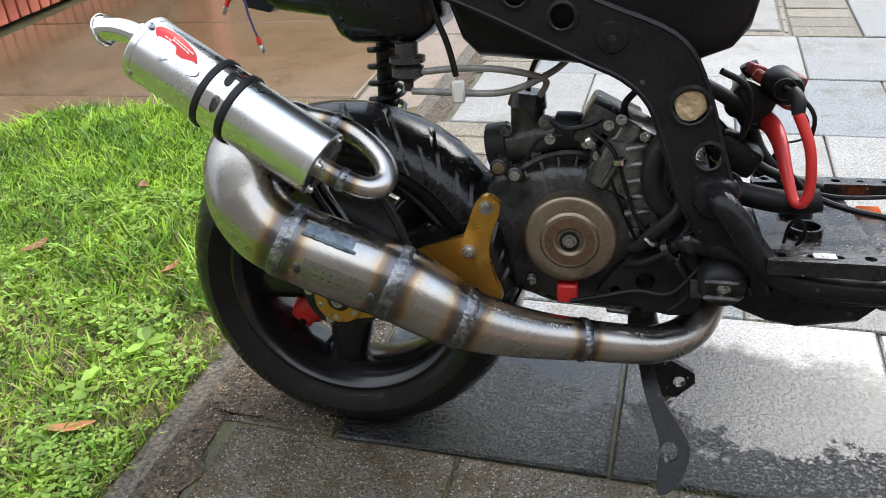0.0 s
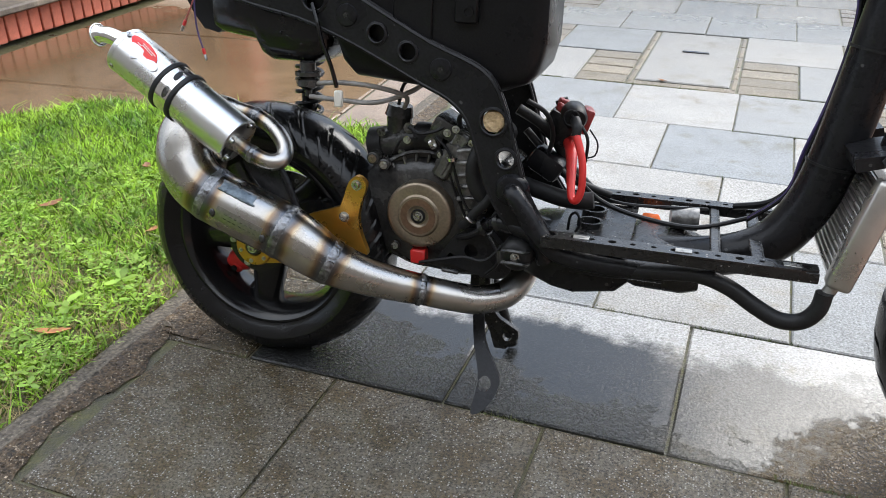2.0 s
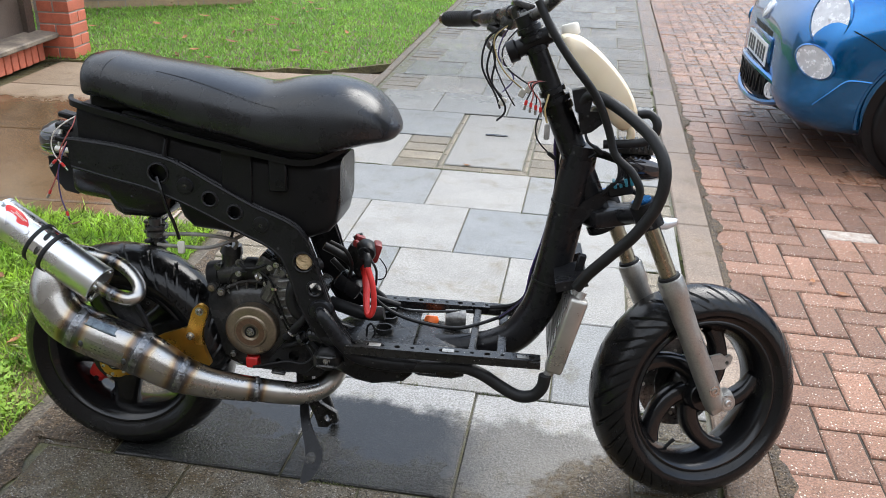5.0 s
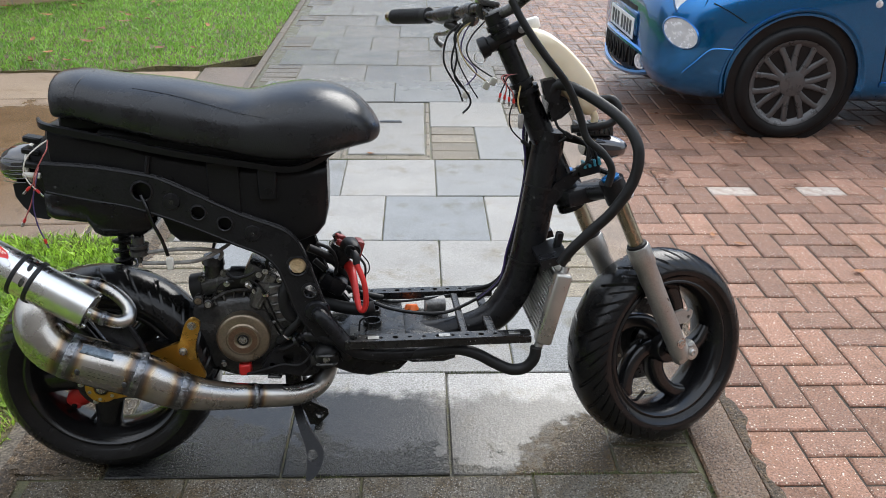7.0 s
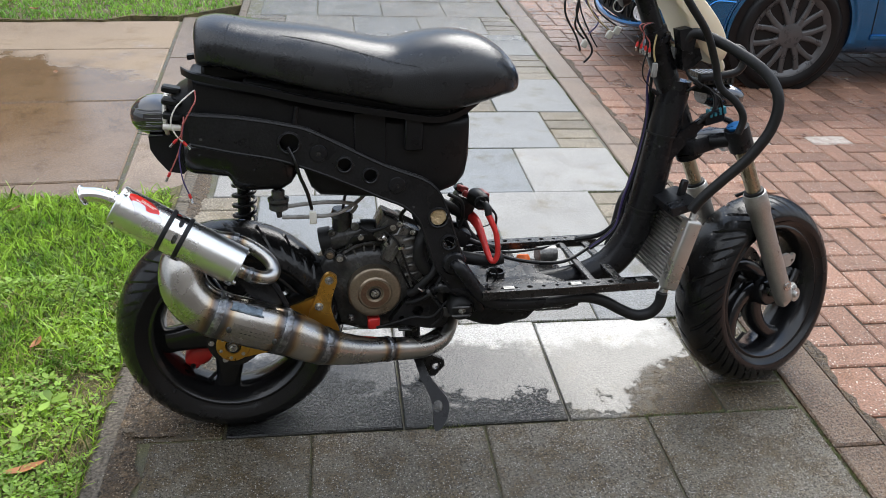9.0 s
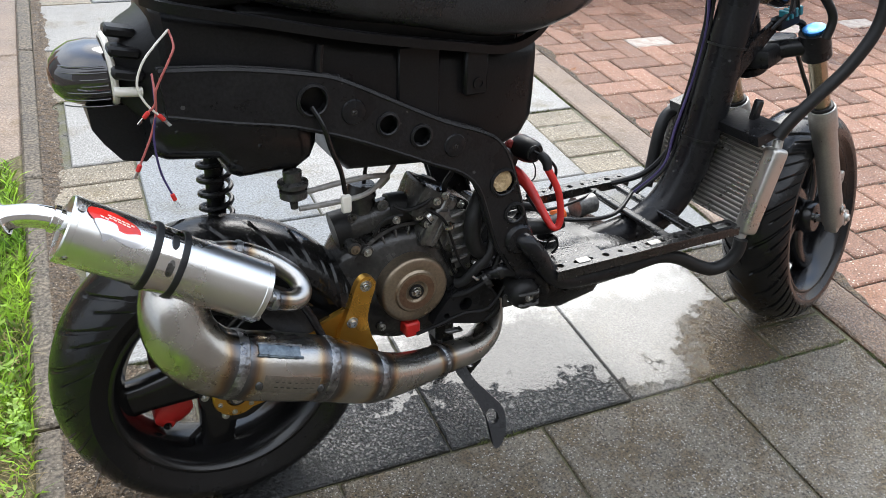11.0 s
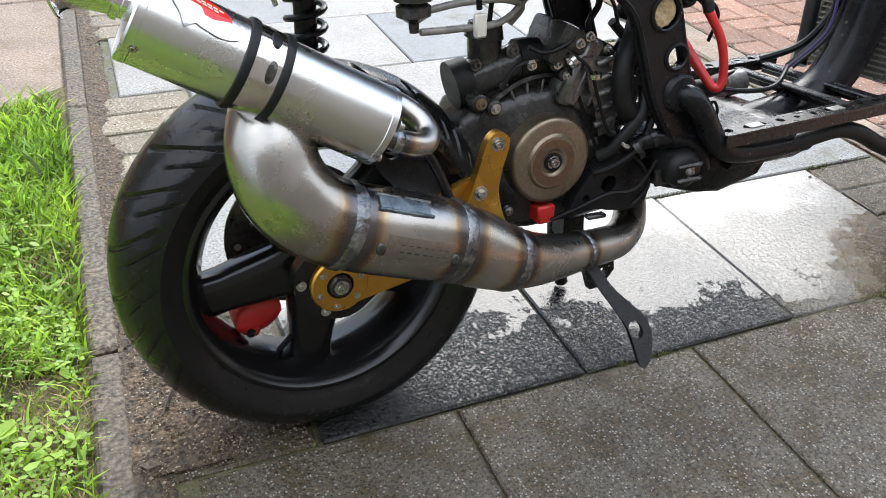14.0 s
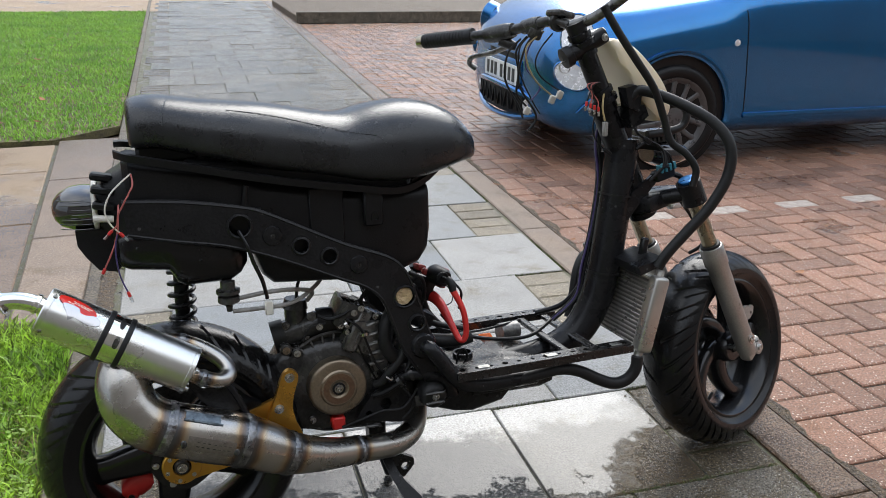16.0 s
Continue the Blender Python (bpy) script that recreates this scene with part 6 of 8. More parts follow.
# ---- engine ----
EC = Vector((0.297, 0, 0.326))
bm = bmesh.new()
lathe(bm, [(0.0, 0.06), (0.085, 0.06), (0.092, 0.04), (0.098, -0.012), (0.102, -0.034), (0.1, -0.04), (0.09, -0.038), (0.086, -0.03), (0.0, -0.028)], 56, Matrix.Translation(EC))
engine = part("engine", bm, DARKALLOY, scooter, "black cast engine with exposed clutch bell", pose(0, 0.01, -0.006))
bm = bmesh.new()
lathe(bm, [(0.0, -0.03), (0.0575, -0.03), (0.0575, -0.075), (0.0568, -0.0785), (0.0545, -0.081), (0.051, -0.0822), (0.037, -0.0824), (0.0358, -0.0834), (0.034, -0.0856), (0.0315, -0.086), (0.019, -0.086), (0.0175, -0.085), (0.015, -0.083), (0.0, -0.083)], 64, Matrix.Translation(EC))
bell = part("clutch_bell", bm, BRONZE, engine, "worn bronze-coloured steel clutch bell")
bm = bmesh.new()
lathe(bm, [(0.0595, -0.02), (0.0635, -0.02), (0.0635, -0.044), (0.0595, -0.044)], 56, Matrix.Translation(EC), closed=True)
part("bell_lip", bm, DARKALLOY, bell)
bm = bmesh.new()
lathe(bm, [(0.0125, -0.083), (0.0125, -0.0858), (0.009, -0.0862), (0.009, -0.083)], 24, Matrix.Translation(EC), closed=True)
part("washer", bm, CARBLACK, bell)
bm = bmesh.new()
lathe(bm, [(0.0195, -0.0855), (0.0195, -0.0863), (0.0305, -0.0863), (0.031, -0.0855)], 48, Matrix.Translation(EC), closed=True)
part("worn_ring", bm, RUSTRING, bell, "brown worn ring on the bell face")
bolt(bell, EC + Vector((0, -0.083, 0)), r=0.0065, h=0.008)
for k in range(26):
    a = 2 * math.pi * k / 26 + 0.1
    if -1.1 < math.atan2(math.sin(a + 0.5), math.cos(a + 0.5)) < 0.9:
        continue
    bm = bmesh.new()
    block(bm, EC + Vector((0.079 * math.cos(a), -0.037, 0.079 * math.sin(a))), (0.036, 0.02, 0.0032), 0.0008, pose(0, 0, 0, 0, -math.degrees(a) + 9, 0))
    part("cooling_rib", bm, CASTALLOY, engine)
bm = bmesh.new()
lathe(bm, [(0.098, -0.03), (0.104, -0.034), (0.1045, -0.046), (0.1, -0.048), (0.097, -0.04)], 64, Matrix.Translation(EC), closed=True)
part("case_rim", bm, DARKALLOY, engine)
for x, z, r in ((0.206, 0.409, 0.006), (0.226, 0.4, 0.0055), (0.313, 0.444, 0.0055), (0.327, 0.428, 0.0055), (0.362, 0.452, 0.0055), (0.375, 0.331, 0.006), (0.248, 0.258, 0.005), (0.428, 0.243, 0.008)):
    bm = bmesh.new()
    lathe(bm, [(r * 1.9, -0.03), (r * 1.8, -0.058), (r * 1.3, -0.06)], 16, Matrix.Translation((x, 0, z)))
    part("boss", bm, DARKALLOY, engine)
    bolt(engine, (x, -0.06, z), r=r * 0.8, h=0.005, material=BRONZE if r == 0.006 and x < 0.21 else None)
bm = bmesh.new()
block(bm, (0.295, -0.066, 0.25), (0.026, 0.026, 0.026), 0.003)
part("red_stopper", bm, REDPAINT, engine, "small red plastic stopper")
# crankcase, cylinder block, head
bm = bmesh.new()
loft(bm, [super_ring(x, hy, z0, z1, 24, 4) for x, hy, z0, z1 in ((0.17, 0.03, 0.28, 0.36), (0.2, 0.05, 0.235, 0.4), (0.28, 0.06, 0.215, 0.42), (0.36, 0.06, 0.208, 0.42), (0.42, 0.055, 0.212, 0.38), (0.46, 0.045, 0.225, 0.33), (0.49, 0.04, 0.24, 0.31))])
part("crankcase", bm, DARKALLOY, engine)
bm = bmesh.new()
CYL = pose(0, 0, 0, 0, 28, 0)
block(bm, (0.372, -0.018, 0.412), (0.105, 0.085, 0.078), 0.012, CYL, 2)
block(bm, (0.345, -0.02, 0.43), (0.03, 0.1, 0.092), 0.006, CYL)
block(bm, (0.372, -0.058, 0.395), (0.075, 0.012, 0.05), 0.005, CYL)
for k in range(3):
    block(bm, (0.352 + 0.02 * k, -0.0615, 0.418 - 0.011 * k), (0.006, 0.01, 0.045), 0.002, CYL)
part("cylinder", bm, CASTALLOY, engine, "grey cast water-cooled cylinder")
bm = bmesh.new()
loft(bm, [[(x + 0.02 * f, -0.074 + 0.012 * f, z) for x, z in ((0.338, 0.452), (0.372, 0.446), (0.398, 0.4), (0.392, 0.348), (0.372, 0.345), (0.36, 0.39))] for f in (0, 1)])
for k in range(5):
    z = 0.362 + 0.02 * k
    tube(bm, [(0.362 - 0.05 * max(0, z - 0.39), -0.0755, z), (0.376 - 0.1 * max(0, z - 0.4), -0.0775, z + 0.003), (0.39 - 0.16 * max(0, z - 0.395), -0.0755, z + 0.004)], 0.0042, 8, 3)
part("water_jacket", bm, CASTALLOY, engine, "ribbed grey cast water jacket")
bm = bmesh.new()
block(bm, (0.422, -0.02, 0.385), (0.03, 0.1, 0.1), 0.01, CYL, 2)
part("cylinder_head", bm, DARKALLOY, engine)
hose("water_hose", [(0.44, -0.045, 0.478), (0.415, -0.072, 0.468), (0.394, -0.086, 0.44), (0.391, -0.09, 0.405), (0.405, -0.088, 0.378), (0.43, -0.075, 0.366), (0.46, -0.06, 0.366)], 0.0135, HOSE, engine, "fat black coolant hose", seg=14)
hose("seal_strip", [(0.318, -0.064, 0.452), (0.335, -0.065, 0.42), (0.355, -0.066, 0.37), (0.378, -0.066, 0.32)], 0.0022, CARBLACK, engine, seg=6)
# fins, studs, clips and leads round the cylinder
for k in range(4):
    bm = bmesh.new()
    block(bm, (0.345 + 0.022 * k, -0.067, 0.425 - 0.0115 * k), (0.0045, 0.012, 0.06), 0.0015, CYL)
    part("fin", bm, CASTALLOY, engine)
for x, z in ((0.338, 0.468), (0.352, 0.475), (0.38, 0.455), (0.405, 0.372), (0.395, 0.345), (0.27, 0.45)):
    bolt(engine, (x, -0.068, z), r=0.0042, h=0.007)
for pts, r, m_ in (([(0.32, -0.07, 0.46), (0.345, -0.08, 0.44), (0.36, -0.083, 0.4), (0.375, -0.085, 0.36), (0.4, -0.09, 0.33)], 0.0024, CARBLACK), ([(0.4, -0.088, 0.33), (0.43, -0.098, 0.3), (0.44, -0.1, 0.27), (0.42, -0.095, 0.245)], 0.003, CARBLACK), ([(0.27, -0.06, 0.47), (0.29, -0.066, 0.462), (0.32, -0.068, 0.47), (0.345, -0.06, 0.485)], 0.003, CARBLACK), ([(0.24, -0.05, 0.42), (0.256, -0.055, 0.446), (0.284, -0.06, 0.452)], 0.0025, HOSE)):
    hose("engine_lead", pts, r, m_, engine, seg=6)
for x, z, a in ((0.405, 0.352, 60), (0.352, 0.43, 95), (0.318, 0.452, 30)):
    bm = bmesh.new()
    lathe(bm, [(0.0075, -0.003), (0.0092, -0.003), (0.0092, 0.003), (0.0075, 0.003)], 16, to_y((math.cos(radians(a)), 0, math.sin(radians(a))), (x, -0.083, z)), closed=True)
    part("hose_clip", bm, BOLT, engine, "bright steel clip")
bm = bmesh.new()
block(bm, (0.352, -0.03, 0.462), (0.09, 0.075, 0.03), 0.006, CYL, 2)
block(bm, (0.318, -0.03, 0.462), (0.03, 0.07, 0.045), 0.006, CYL, 2)
part("cooling_shroud", bm, DARKALLOY, engine, "angular black shroud over the cylinder")
# carburettor and inlet
bm = bmesh.new()
tube(bm, [(0.215, -0.01, 0.425), (0.29, -0.02, 0.445)], [0.026, 0.024], 20, 2)
carb = part("carburettor", bm, DARKALLOY, engine, "black carburettor with rubber inlet")
bm = bmesh.new()
tube(bm, [(0.235, -0.01, 0.39), (0.237, -0.01, 0.48)], [0.02, 0.022], 16, 2)
tube(bm, [(0.236, -0.01, 0.476), (0.238, -0.01, 0.494)], [0.025, 0.021], 16, 2)
part("slide_body", bm, DARKALLOY, carb)
bm = bmesh.new()
block(bm, (0.237, -0.01, 0.388), (0.05, 0.042, 0.042), 0.008, None, 2)
for dx in (-0.022, 0.022):
    block(bm, (0.237 + dx, -0.034, 0.405), (0.008, 0.006, 0.01), 0.001)
part("float_bowl", bm, CASTALLOY, carb)
hose("inlet_rubber", [(0.275, -0.02, 0.445), (0.3, -0.022, 0.445), (0.325, -0.02, 0.435)], [0.026, 0.0255, 0.022], HOSE, carb, seg=18)
bm = bmesh.new()
tube(bm, [(0.214, -0.01, 0.425), (0.19, -0.008, 0.42)], [0.03, 0.031], 20, 2)
part("bell_mouth", bm, HOSE, carb)
for at, r in (((0.262, -0.036, 0.462), 0.006), ((0.212, -0.034, 0.45), 0.005), ((0.25, -0.036, 0.42), 0.004)):
    bolt(carb, at, r=r, h=0.006, material=CASTALLOY)
hose("fuel_line", [(0.112, -0.088, 0.507), (0.16, -0.085, 0.505), (0.22, -0.07, 0.503), (0.27, -0.04, 0.52), (0.295, -0.02, 0.54)], 0.004, CLEARHOSE, scooter, "cloudy clear fuel hose", seg=10)
hose("vacuum_line", [(0.12, -0.085, 0.528), (0.17, -0.085, 0.533), (0.22, -0.07, 0.528), (0.262, -0.045, 0.512), (0.255, -0.03, 0.49)], 0.004, CLEARHOSE, scooter, "cloudy clear vacuum hose", seg=10)
hose("throttle_cable", [(0.238, -0.01, 0.49), (0.25, -0.005, 0.53), (0.3, 0.02, 0.55), (0.36, 0.03, 0.54)], 0.0032, CARBLACK, scooter, seg=8)
hose("spark_lead", [(0.36, -0.045, 0.462), (0.355, -0.05, 0.485), (0.368, -0.05, 0.505), (0.362, -0.05, 0.53), (0.34, -0.045, 0.545)], 0.0042, CARBLACK, scooter, seg=8)
hose("thin_lead", [(0.315, -0.03, 0.55), (0.35, -0.04, 0.535), (0.385, -0.05, 0.51), (0.395, -0.055, 0.48)], 0.0025, CARBLACK, scooter, seg=6)
hose("oil_pipe", [(0.372, -0.066, 0.312), (0.382, -0.076, 0.32), (0.395, -0.084, 0.34), (0.42, -0.088, 0.37), (0.43, -0.075, 0.4)], 0.008, HOSE, scooter, seg=10)
hose("lower_pipe", [(0.366, -0.066, 0.29), (0.388, -0.08, 0.3), (0.42, -0.09, 0.325), (0.44, -0.085, 0.36)], 0.0055, CARBLACK, scooter, seg=8)
hose("clip_band", [(0.386, -0.094, 0.337), (0.394, -0.098, 0.331), (0.4, -0.09, 0.329)], 0.0028, BOLT, scooter, "bright steel hose clip", seg=6)
# mount arm and cradle below the cylinder
bm = bmesh.new()
tube(bm, [(0.405, -0.07, 0.315), (0.438, -0.092, 0.333), (0.475, -0.098, 0.328), (0.505, -0.1, 0.312), (0.52, -0.1, 0.28)], [0.009, 0.0125, 0.0145, 0.0155, 0.014], 14, 6)
cradle = part("engine_mount", bm, FRAMEPAINT, scooter, "black tube engine mount with clips")
for x, z, a in ((0.438, 0.333, 20), (0.415, 0.322, 35)):
    bm = bmesh.new()
    lathe(bm, [(0.0125, -0.004), (0.0155, -0.004), (0.0155, 0.004), (0.0125, 0.004)], 20, to_y((math.cos(radians(a)), -0.2, math.sin(radians(a))), (x, -0.09, z)), closed=True)
    part("clip", bm, DARKALLOY, cradle)
bm = bmesh.new()
plate(bm, [(0.44, 0.29), (0.468, 0.292), (0.466, 0.268), (0.442, 0.268)], -0.104, -0.1, [(0.455, 0.28, 0.006)])
part("square_tab", bm, DARKALLOY, cradle, "bare square tab with a hole")
bm = bmesh.new()
plate(bm, curve_pts([(0.37, 0.3), (0.41, 0.31), (0.45, 0.27), (0.455, 0.235), (0.42, 0.225), (0.36, 0.24), (0.33, 0.245)], 3, True), -0.07, -0.05, [(0.39, 0.27, 0.012), (0.355, 0.255, 0.006)])
part("engine_cradle", bm, FRAMEPAINT, cradle)
hose("loom", [(0.3, -0.07, 0.236), (0.34, -0.078, 0.25), (0.38, -0.082, 0.262), (0.42, -0.09, 0.265), (0.45, -0.09, 0.3)], 0.003, CARBLACK, cradle, seg=6)
bm = bmesh.new()
block(bm, (0.36, -0.086, 0.236), (0.03, 0.012, 0.006), 0.002, pose(0, 0, 0, 0, 4, 0))
part("bare_tab", bm, DARKALLOY, cradle)

bm = bmesh.new()
lathe(bm, [(0.0, -0.128), (0.016, -0.128), (0.024, -0.122), (0.027, -0.112), (0.027, -0.085), (0.0, -0.08)], 28, Matrix.Translation((0.475, 0, 0.292)))
bush = part("mount_bush", bm, HOSE, cradle, "worn round rubber mounting bush")
for z, d in ((0.302, 8), (0.282, -10)):
    hose("bush_clip", [(0.455, -0.13, z), (0.47, -0.138, z + 0.004), (0.487, -0.134, z + 0.002), (0.496, -0.122, z)], 0.0032, DARKALLOY, bush, "bent steel clip", seg=6)
bolt(bush, (0.475, -0.128, 0.292), r=0.005)
# ---- belly pan, stand ----
bm = bmesh.new()
loft(bm, [super_ring(x, hy, z0, z1, 20, 5) for x, hy, z0, z1 in ((0.46, 0.05, 0.25, 0.31), (0.485, 0.085, 0.243, 0.318), (0.53, 0.1, 0.23, 0.318), (0.565, 0.102, 0.225, 0.315), (0.63, 0.1, 0.238, 0.3), (0.648, 0.094, 0.255, 0.295))])
pan = part("belly_pan", bm, FRAMEPAINT, scooter, "black pressed belly pan under the floor")
bm = bmesh.new()
plate(bm, curve_pts([(0.388, 0.2), (0.408, 0.2), (0.411, 0.15), (0.424, 0.112), (0.447, 0.084), (0.462, 0.064), (0.457, 0.036), (0.44, 0.012), (0.424, 0.008), (0.424, 0.03), (0.425, 0.06), (0.415, 0.086), (0.403, 0.112), (0.391, 0.15), (0.387, 0.17)], 3, True), -0.127, -0.119, [(0.437, 0.056, 0.0115)], seg=20)
# the leg spreads outwards down to its foot
for v in bm.verts:
    v.co.z = v.co.z * 0.8 - 0.0012 if v.co.z < 0.056 else 0.0436 + (v.co.z - 0.056) * 0.98
    v.co.y += 0.02 + (v.co.z - 0.0437) * 0.92
    v.co.x -= 0.004
block(bm, (0.391, 0.02, 0.178), (0.036, 0.04, 0.05), 0.005)
stand = part("stand", bm, FRAMEPAINT, scooter, "scuffed black centre stand leg with pierced foot")
bm = bmesh.new()
plate(bm, [(0.385, 0.17), (0.4, 0.165), (0.43, 0.12), (0.466, 0.1), (0.468, 0.085), (0.445, 0.06), (0.424, 0.06), (0.415, 0.09), (0.395, 0.13)], 0.0, 0.012, [(0.447, 0.085, 0.0085)])
part("stand_arm", bm, DIRTYPAINT, stand)
hose("stand_bar", [(0.39, 0.0, 0.19), (0.395, 0.09, 0.19)], 0.012, DIRTYPAINT, stand)
hose("stand_leg", [(0.395, 0.06, 0.19), (0.41, 0.085, 0.12), (0.44, 0.1, 0.02)], 0.011, DIRTYPAINT, stand)

# ---- floor frame ----


def rail(y0, y1, x0, x1, z, slots, name="floor_rail"):
    bm = bmesh.new()
    plate(bm, [(x0, -y0), (x1 - 0.02, -y0), (x1, -y0 - (y1 - y0) * 0.3), (x1, -y1), (x0, -y1)], z - 0.002, z + 0.002, slots, seg=10)
    bmesh.ops.transform(bm, matrix=Matrix(((1, 0, 0, 0), (0, 0, -1, 0), (0, 1, 0, 0), (0, 0, 0, 1))), verts=bm.verts)
    block(bm, ((x0 + x1) / 2, y0 + 0.002, z - 0.008), (x1 - x0, 0.004, 0.016), 0.001)
    block(bm, ((x0 + x1) / 2, y1 - 0.002, z - 0.006), (x1 - x0, 0.004, 0.012), 0.001)
    return part(name, bm, DIRTYPAINT, scooter, "scuffed black slotted floor rail")


def slots_at(x0, x1, y, n):
    out = []
    for k in range(n):
        x = x0 + (x1 - x0) * (k + 0.5) / n
        out.append((x, -y, 0.0045 if k % 3 else 0.0065))
    return out


rr = rail(-0.146, -0.114, 0.515, 0.91, 0.338, slots_at(0.515, 0.91, -0.13, 13))
rail(0.114, 0.144, 0.53, 0.865, 0.338, slots_at(0.53, 0.865, 0.129, 11))
for x in (0.575, 0.725, 0.875):
    bm = bmesh.new()
    block(bm, (x, -0.13, 0.3405), (0.024, 0.014, 0.002), 0.0005)
    lathe(bm, [(0.004, -0.0018), (0.004, 0.0015)], 10, Matrix.Translation((x, -0.13, 0.3405)) @ Matrix.Rotation(radians(90), 4, "X"))
    part("speed_nut", bm, FORKALU, rr, "bare metal speed nut")
for x, w in ((0.77, 0.014), (0.83, 0.018)):
    bm = bmesh.new()
    block(bm, (x, 0, 0.332), (w, 0.24, 0.008), 0.002)
    block(bm, (x + w / 2, 0, 0.326), (0.003, 0.24, 0.02), 0.001)
    part("cross_member", bm, DIRTYPAINT, scooter, "scuffed black floor cross member")
bm = bmesh.new()
plate(bm, [(0.525, -0.112), (0.645, -0.112), (0.645, 0.112), (0.525, 0.112)], 0.318, 0.322, [(0.575, -0.02, 0.017), (0.575, 0.045, 0.017)], seg=24)
bmesh.ops.transform(bm, matrix=Matrix(((1, 0, 0, 0), (0, 0, 1, 0), (0, 1, 0, 0), (0, 0, 0, 1))), verts=bm.verts)
tray = part("floor_plate", bm, DIRTYPAINT, scooter, "dirty speckled floor plate with two collared holes")
for y in (-0.02, 0.045):
    bm = bmesh.new()
    lathe(bm, [(0.017, 0.0), (0.021, 0.0), (0.021, 0.012), (0.017, 0.012)], 28, Matrix.Translation((0.575, y, 0.32)) @ Matrix.Rotation(radians(90), 4, "X"), closed=True)
    part("collar", bm, DIRTYPAINT, tray)
bm = bmesh.new()
loft(bm, [super_ring(x, 0.095, z0, z1, 20, 4, 0.015) for x, z0, z1 in ((0.64, 0.25, 0.31), (0.66, 0.24, 0.318), (0.73, 0.24, 0.305), (0.755, 0.25, 0.295))])
part("fuel_tank", bm, DIRTYPAINT, scooter, "dirty black fuel tank under the floor")
bm = bmesh.new()
lathe(bm, [(0.0, -0.012), (0.015, -0.012), (0.017, -0.008), (0.017, 0.01), (0.013, 0.018), (0.0, 0.018)], 24, Matrix.Translation((0.672, 0.03, 0.318)) @ Matrix.Rotation(radians(70), 4, "X"))
part("filler_cap", bm, ORANGE, scooter, "orange plastic cap", pose(-0.004, 0.045, -0.012))
bm = bmesh.new()
tube(bm, [(0.7, 0.07, 0.325), (0.745, 0.075, 0.325)], 0.02, 16, 2)
part("fuel_pump", bm, CASTALLOY, scooter)
hose("floor_cable", [(0.53, -0.02, 0.42), (0.58, 0.0, 0.365), (0.65, -0.01, 0.345), (0.74, 0.0, 0.335), (0.82, 0.05, 0.345)], 0.004, CARBLACK, scooter, seg=8)
hose("floor_lead", [(0.56, 0.08, 0.35), (0.62, 0.05, 0.345), (0.7, 0.06, 0.345), (0.76, 0.09, 0.34)], 0.0028, CARBLACK, scooter, seg=6)
hose("floor_loop", [(0.545, -0.06, 0.325), (0.548, -0.065, 0.35), (0.558, -0.07, 0.358), (0.565, -0.07, 0.34), (0.558, -0.065, 0.325)], 0.0022, CARBLACK, scooter, seg=6)
hose("rubber_pipe", [(0.46, -0.02, 0.38), (0.52, -0.04, 0.372), (0.555, -0.05, 0.372), (0.58, -0.05, 0.376)], 0.014, HOSE, scooter, seg=14)

# ---- red cable, relay ----
bm = bmesh.new()
block(bm, (0.546, 0.03, 0.485), (0.018, 0.04, 0.042), 0.005, pose(0, 0, 0, 0, 18, 12), 2)
block(bm, (0.508, 0.05, 0.505), (0.022, 0.022, 0.014), 0.004, pose(0, 0, 0, 0, 20, 20), 2)
relay = part("starter_relay", bm, REDDARK, scooter, "dull red relay with black cover")
bm = bmesh.new()
lathe(bm, [(0.0, -0.026), (0.015, -0.026), (0.019, -0.02), (0.02, 0.012), (0.016, 0.02), (0.0, 0.022)], 24, to_y((-0.25, 0.9, 0.1), (0.531, 0.0, 0.498)))
part("relay_cap", bm, CARBLACK, relay)
hose("cap_ring", [(0.531 + 0.012 * math.cos(a), -0.0265, 0.498 + 0.012 * math.sin(a)) for a in np.linspace(0, 6.28, 13)[:-1]], 0.0016, HOSE, relay, seg=6, res=2, closed=True)
bm = bmesh.new()
block(bm, (0.508, 0.012, 0.505), (0.016, 0.012, 0.014), 0.003, pose(0, 0, 0, 0, 30, 0))
part("terminal_block", bm, REDDARK, relay, "dull red terminal cover")
bm = bmesh.new()
tube(bm, [(0.538, -0.036, 0.498), (0.543, -0.047, 0.49), (0.5435, -0.052, 0.476)], [0.008, 0.0085, 0.007], 14, 4)
part("plug_boot", bm, HOSE, relay, "black rubber cable boot")
hose("red_cable", [(0.503, 0.05, 0.445), (0.514, 0.042, 0.447), (0.526, 0.02, 0.447), (0.534, -0.01, 0.435), (0.54, -0.04, 0.41), (0.544, -0.06, 0.392), (0.549, -0.072, 0.38), (0.557, -0.076, 0.382), (0.562, -0.074, 0.402), (0.558, -0.066, 0.442), (0.5435, -0.052, 0.478)], [0.0125, 0.0125, 0.012, 0.0095, 0.0075, 0.0065, 0.006, 0.006, 0.006, 0.006, 0.0065], REDPAINT, scooter, "thick bright red battery cable loop", seg=12)
hose("black_cable", [(0.53, -0.028, 0.502), (0.55, -0.045, 0.49), (0.562, -0.05, 0.47), (0.56, -0.04, 0.435)], 0.0026, CARBLACK, scooter, seg=8)
hose("black_cable", [(0.555, 0.03, 0.47), (0.57, 0.025, 0.45), (0.568, 0.02, 0.43), (0.55, 0.015, 0.425)], 0.0014, CARBLACK, scooter, seg=6)

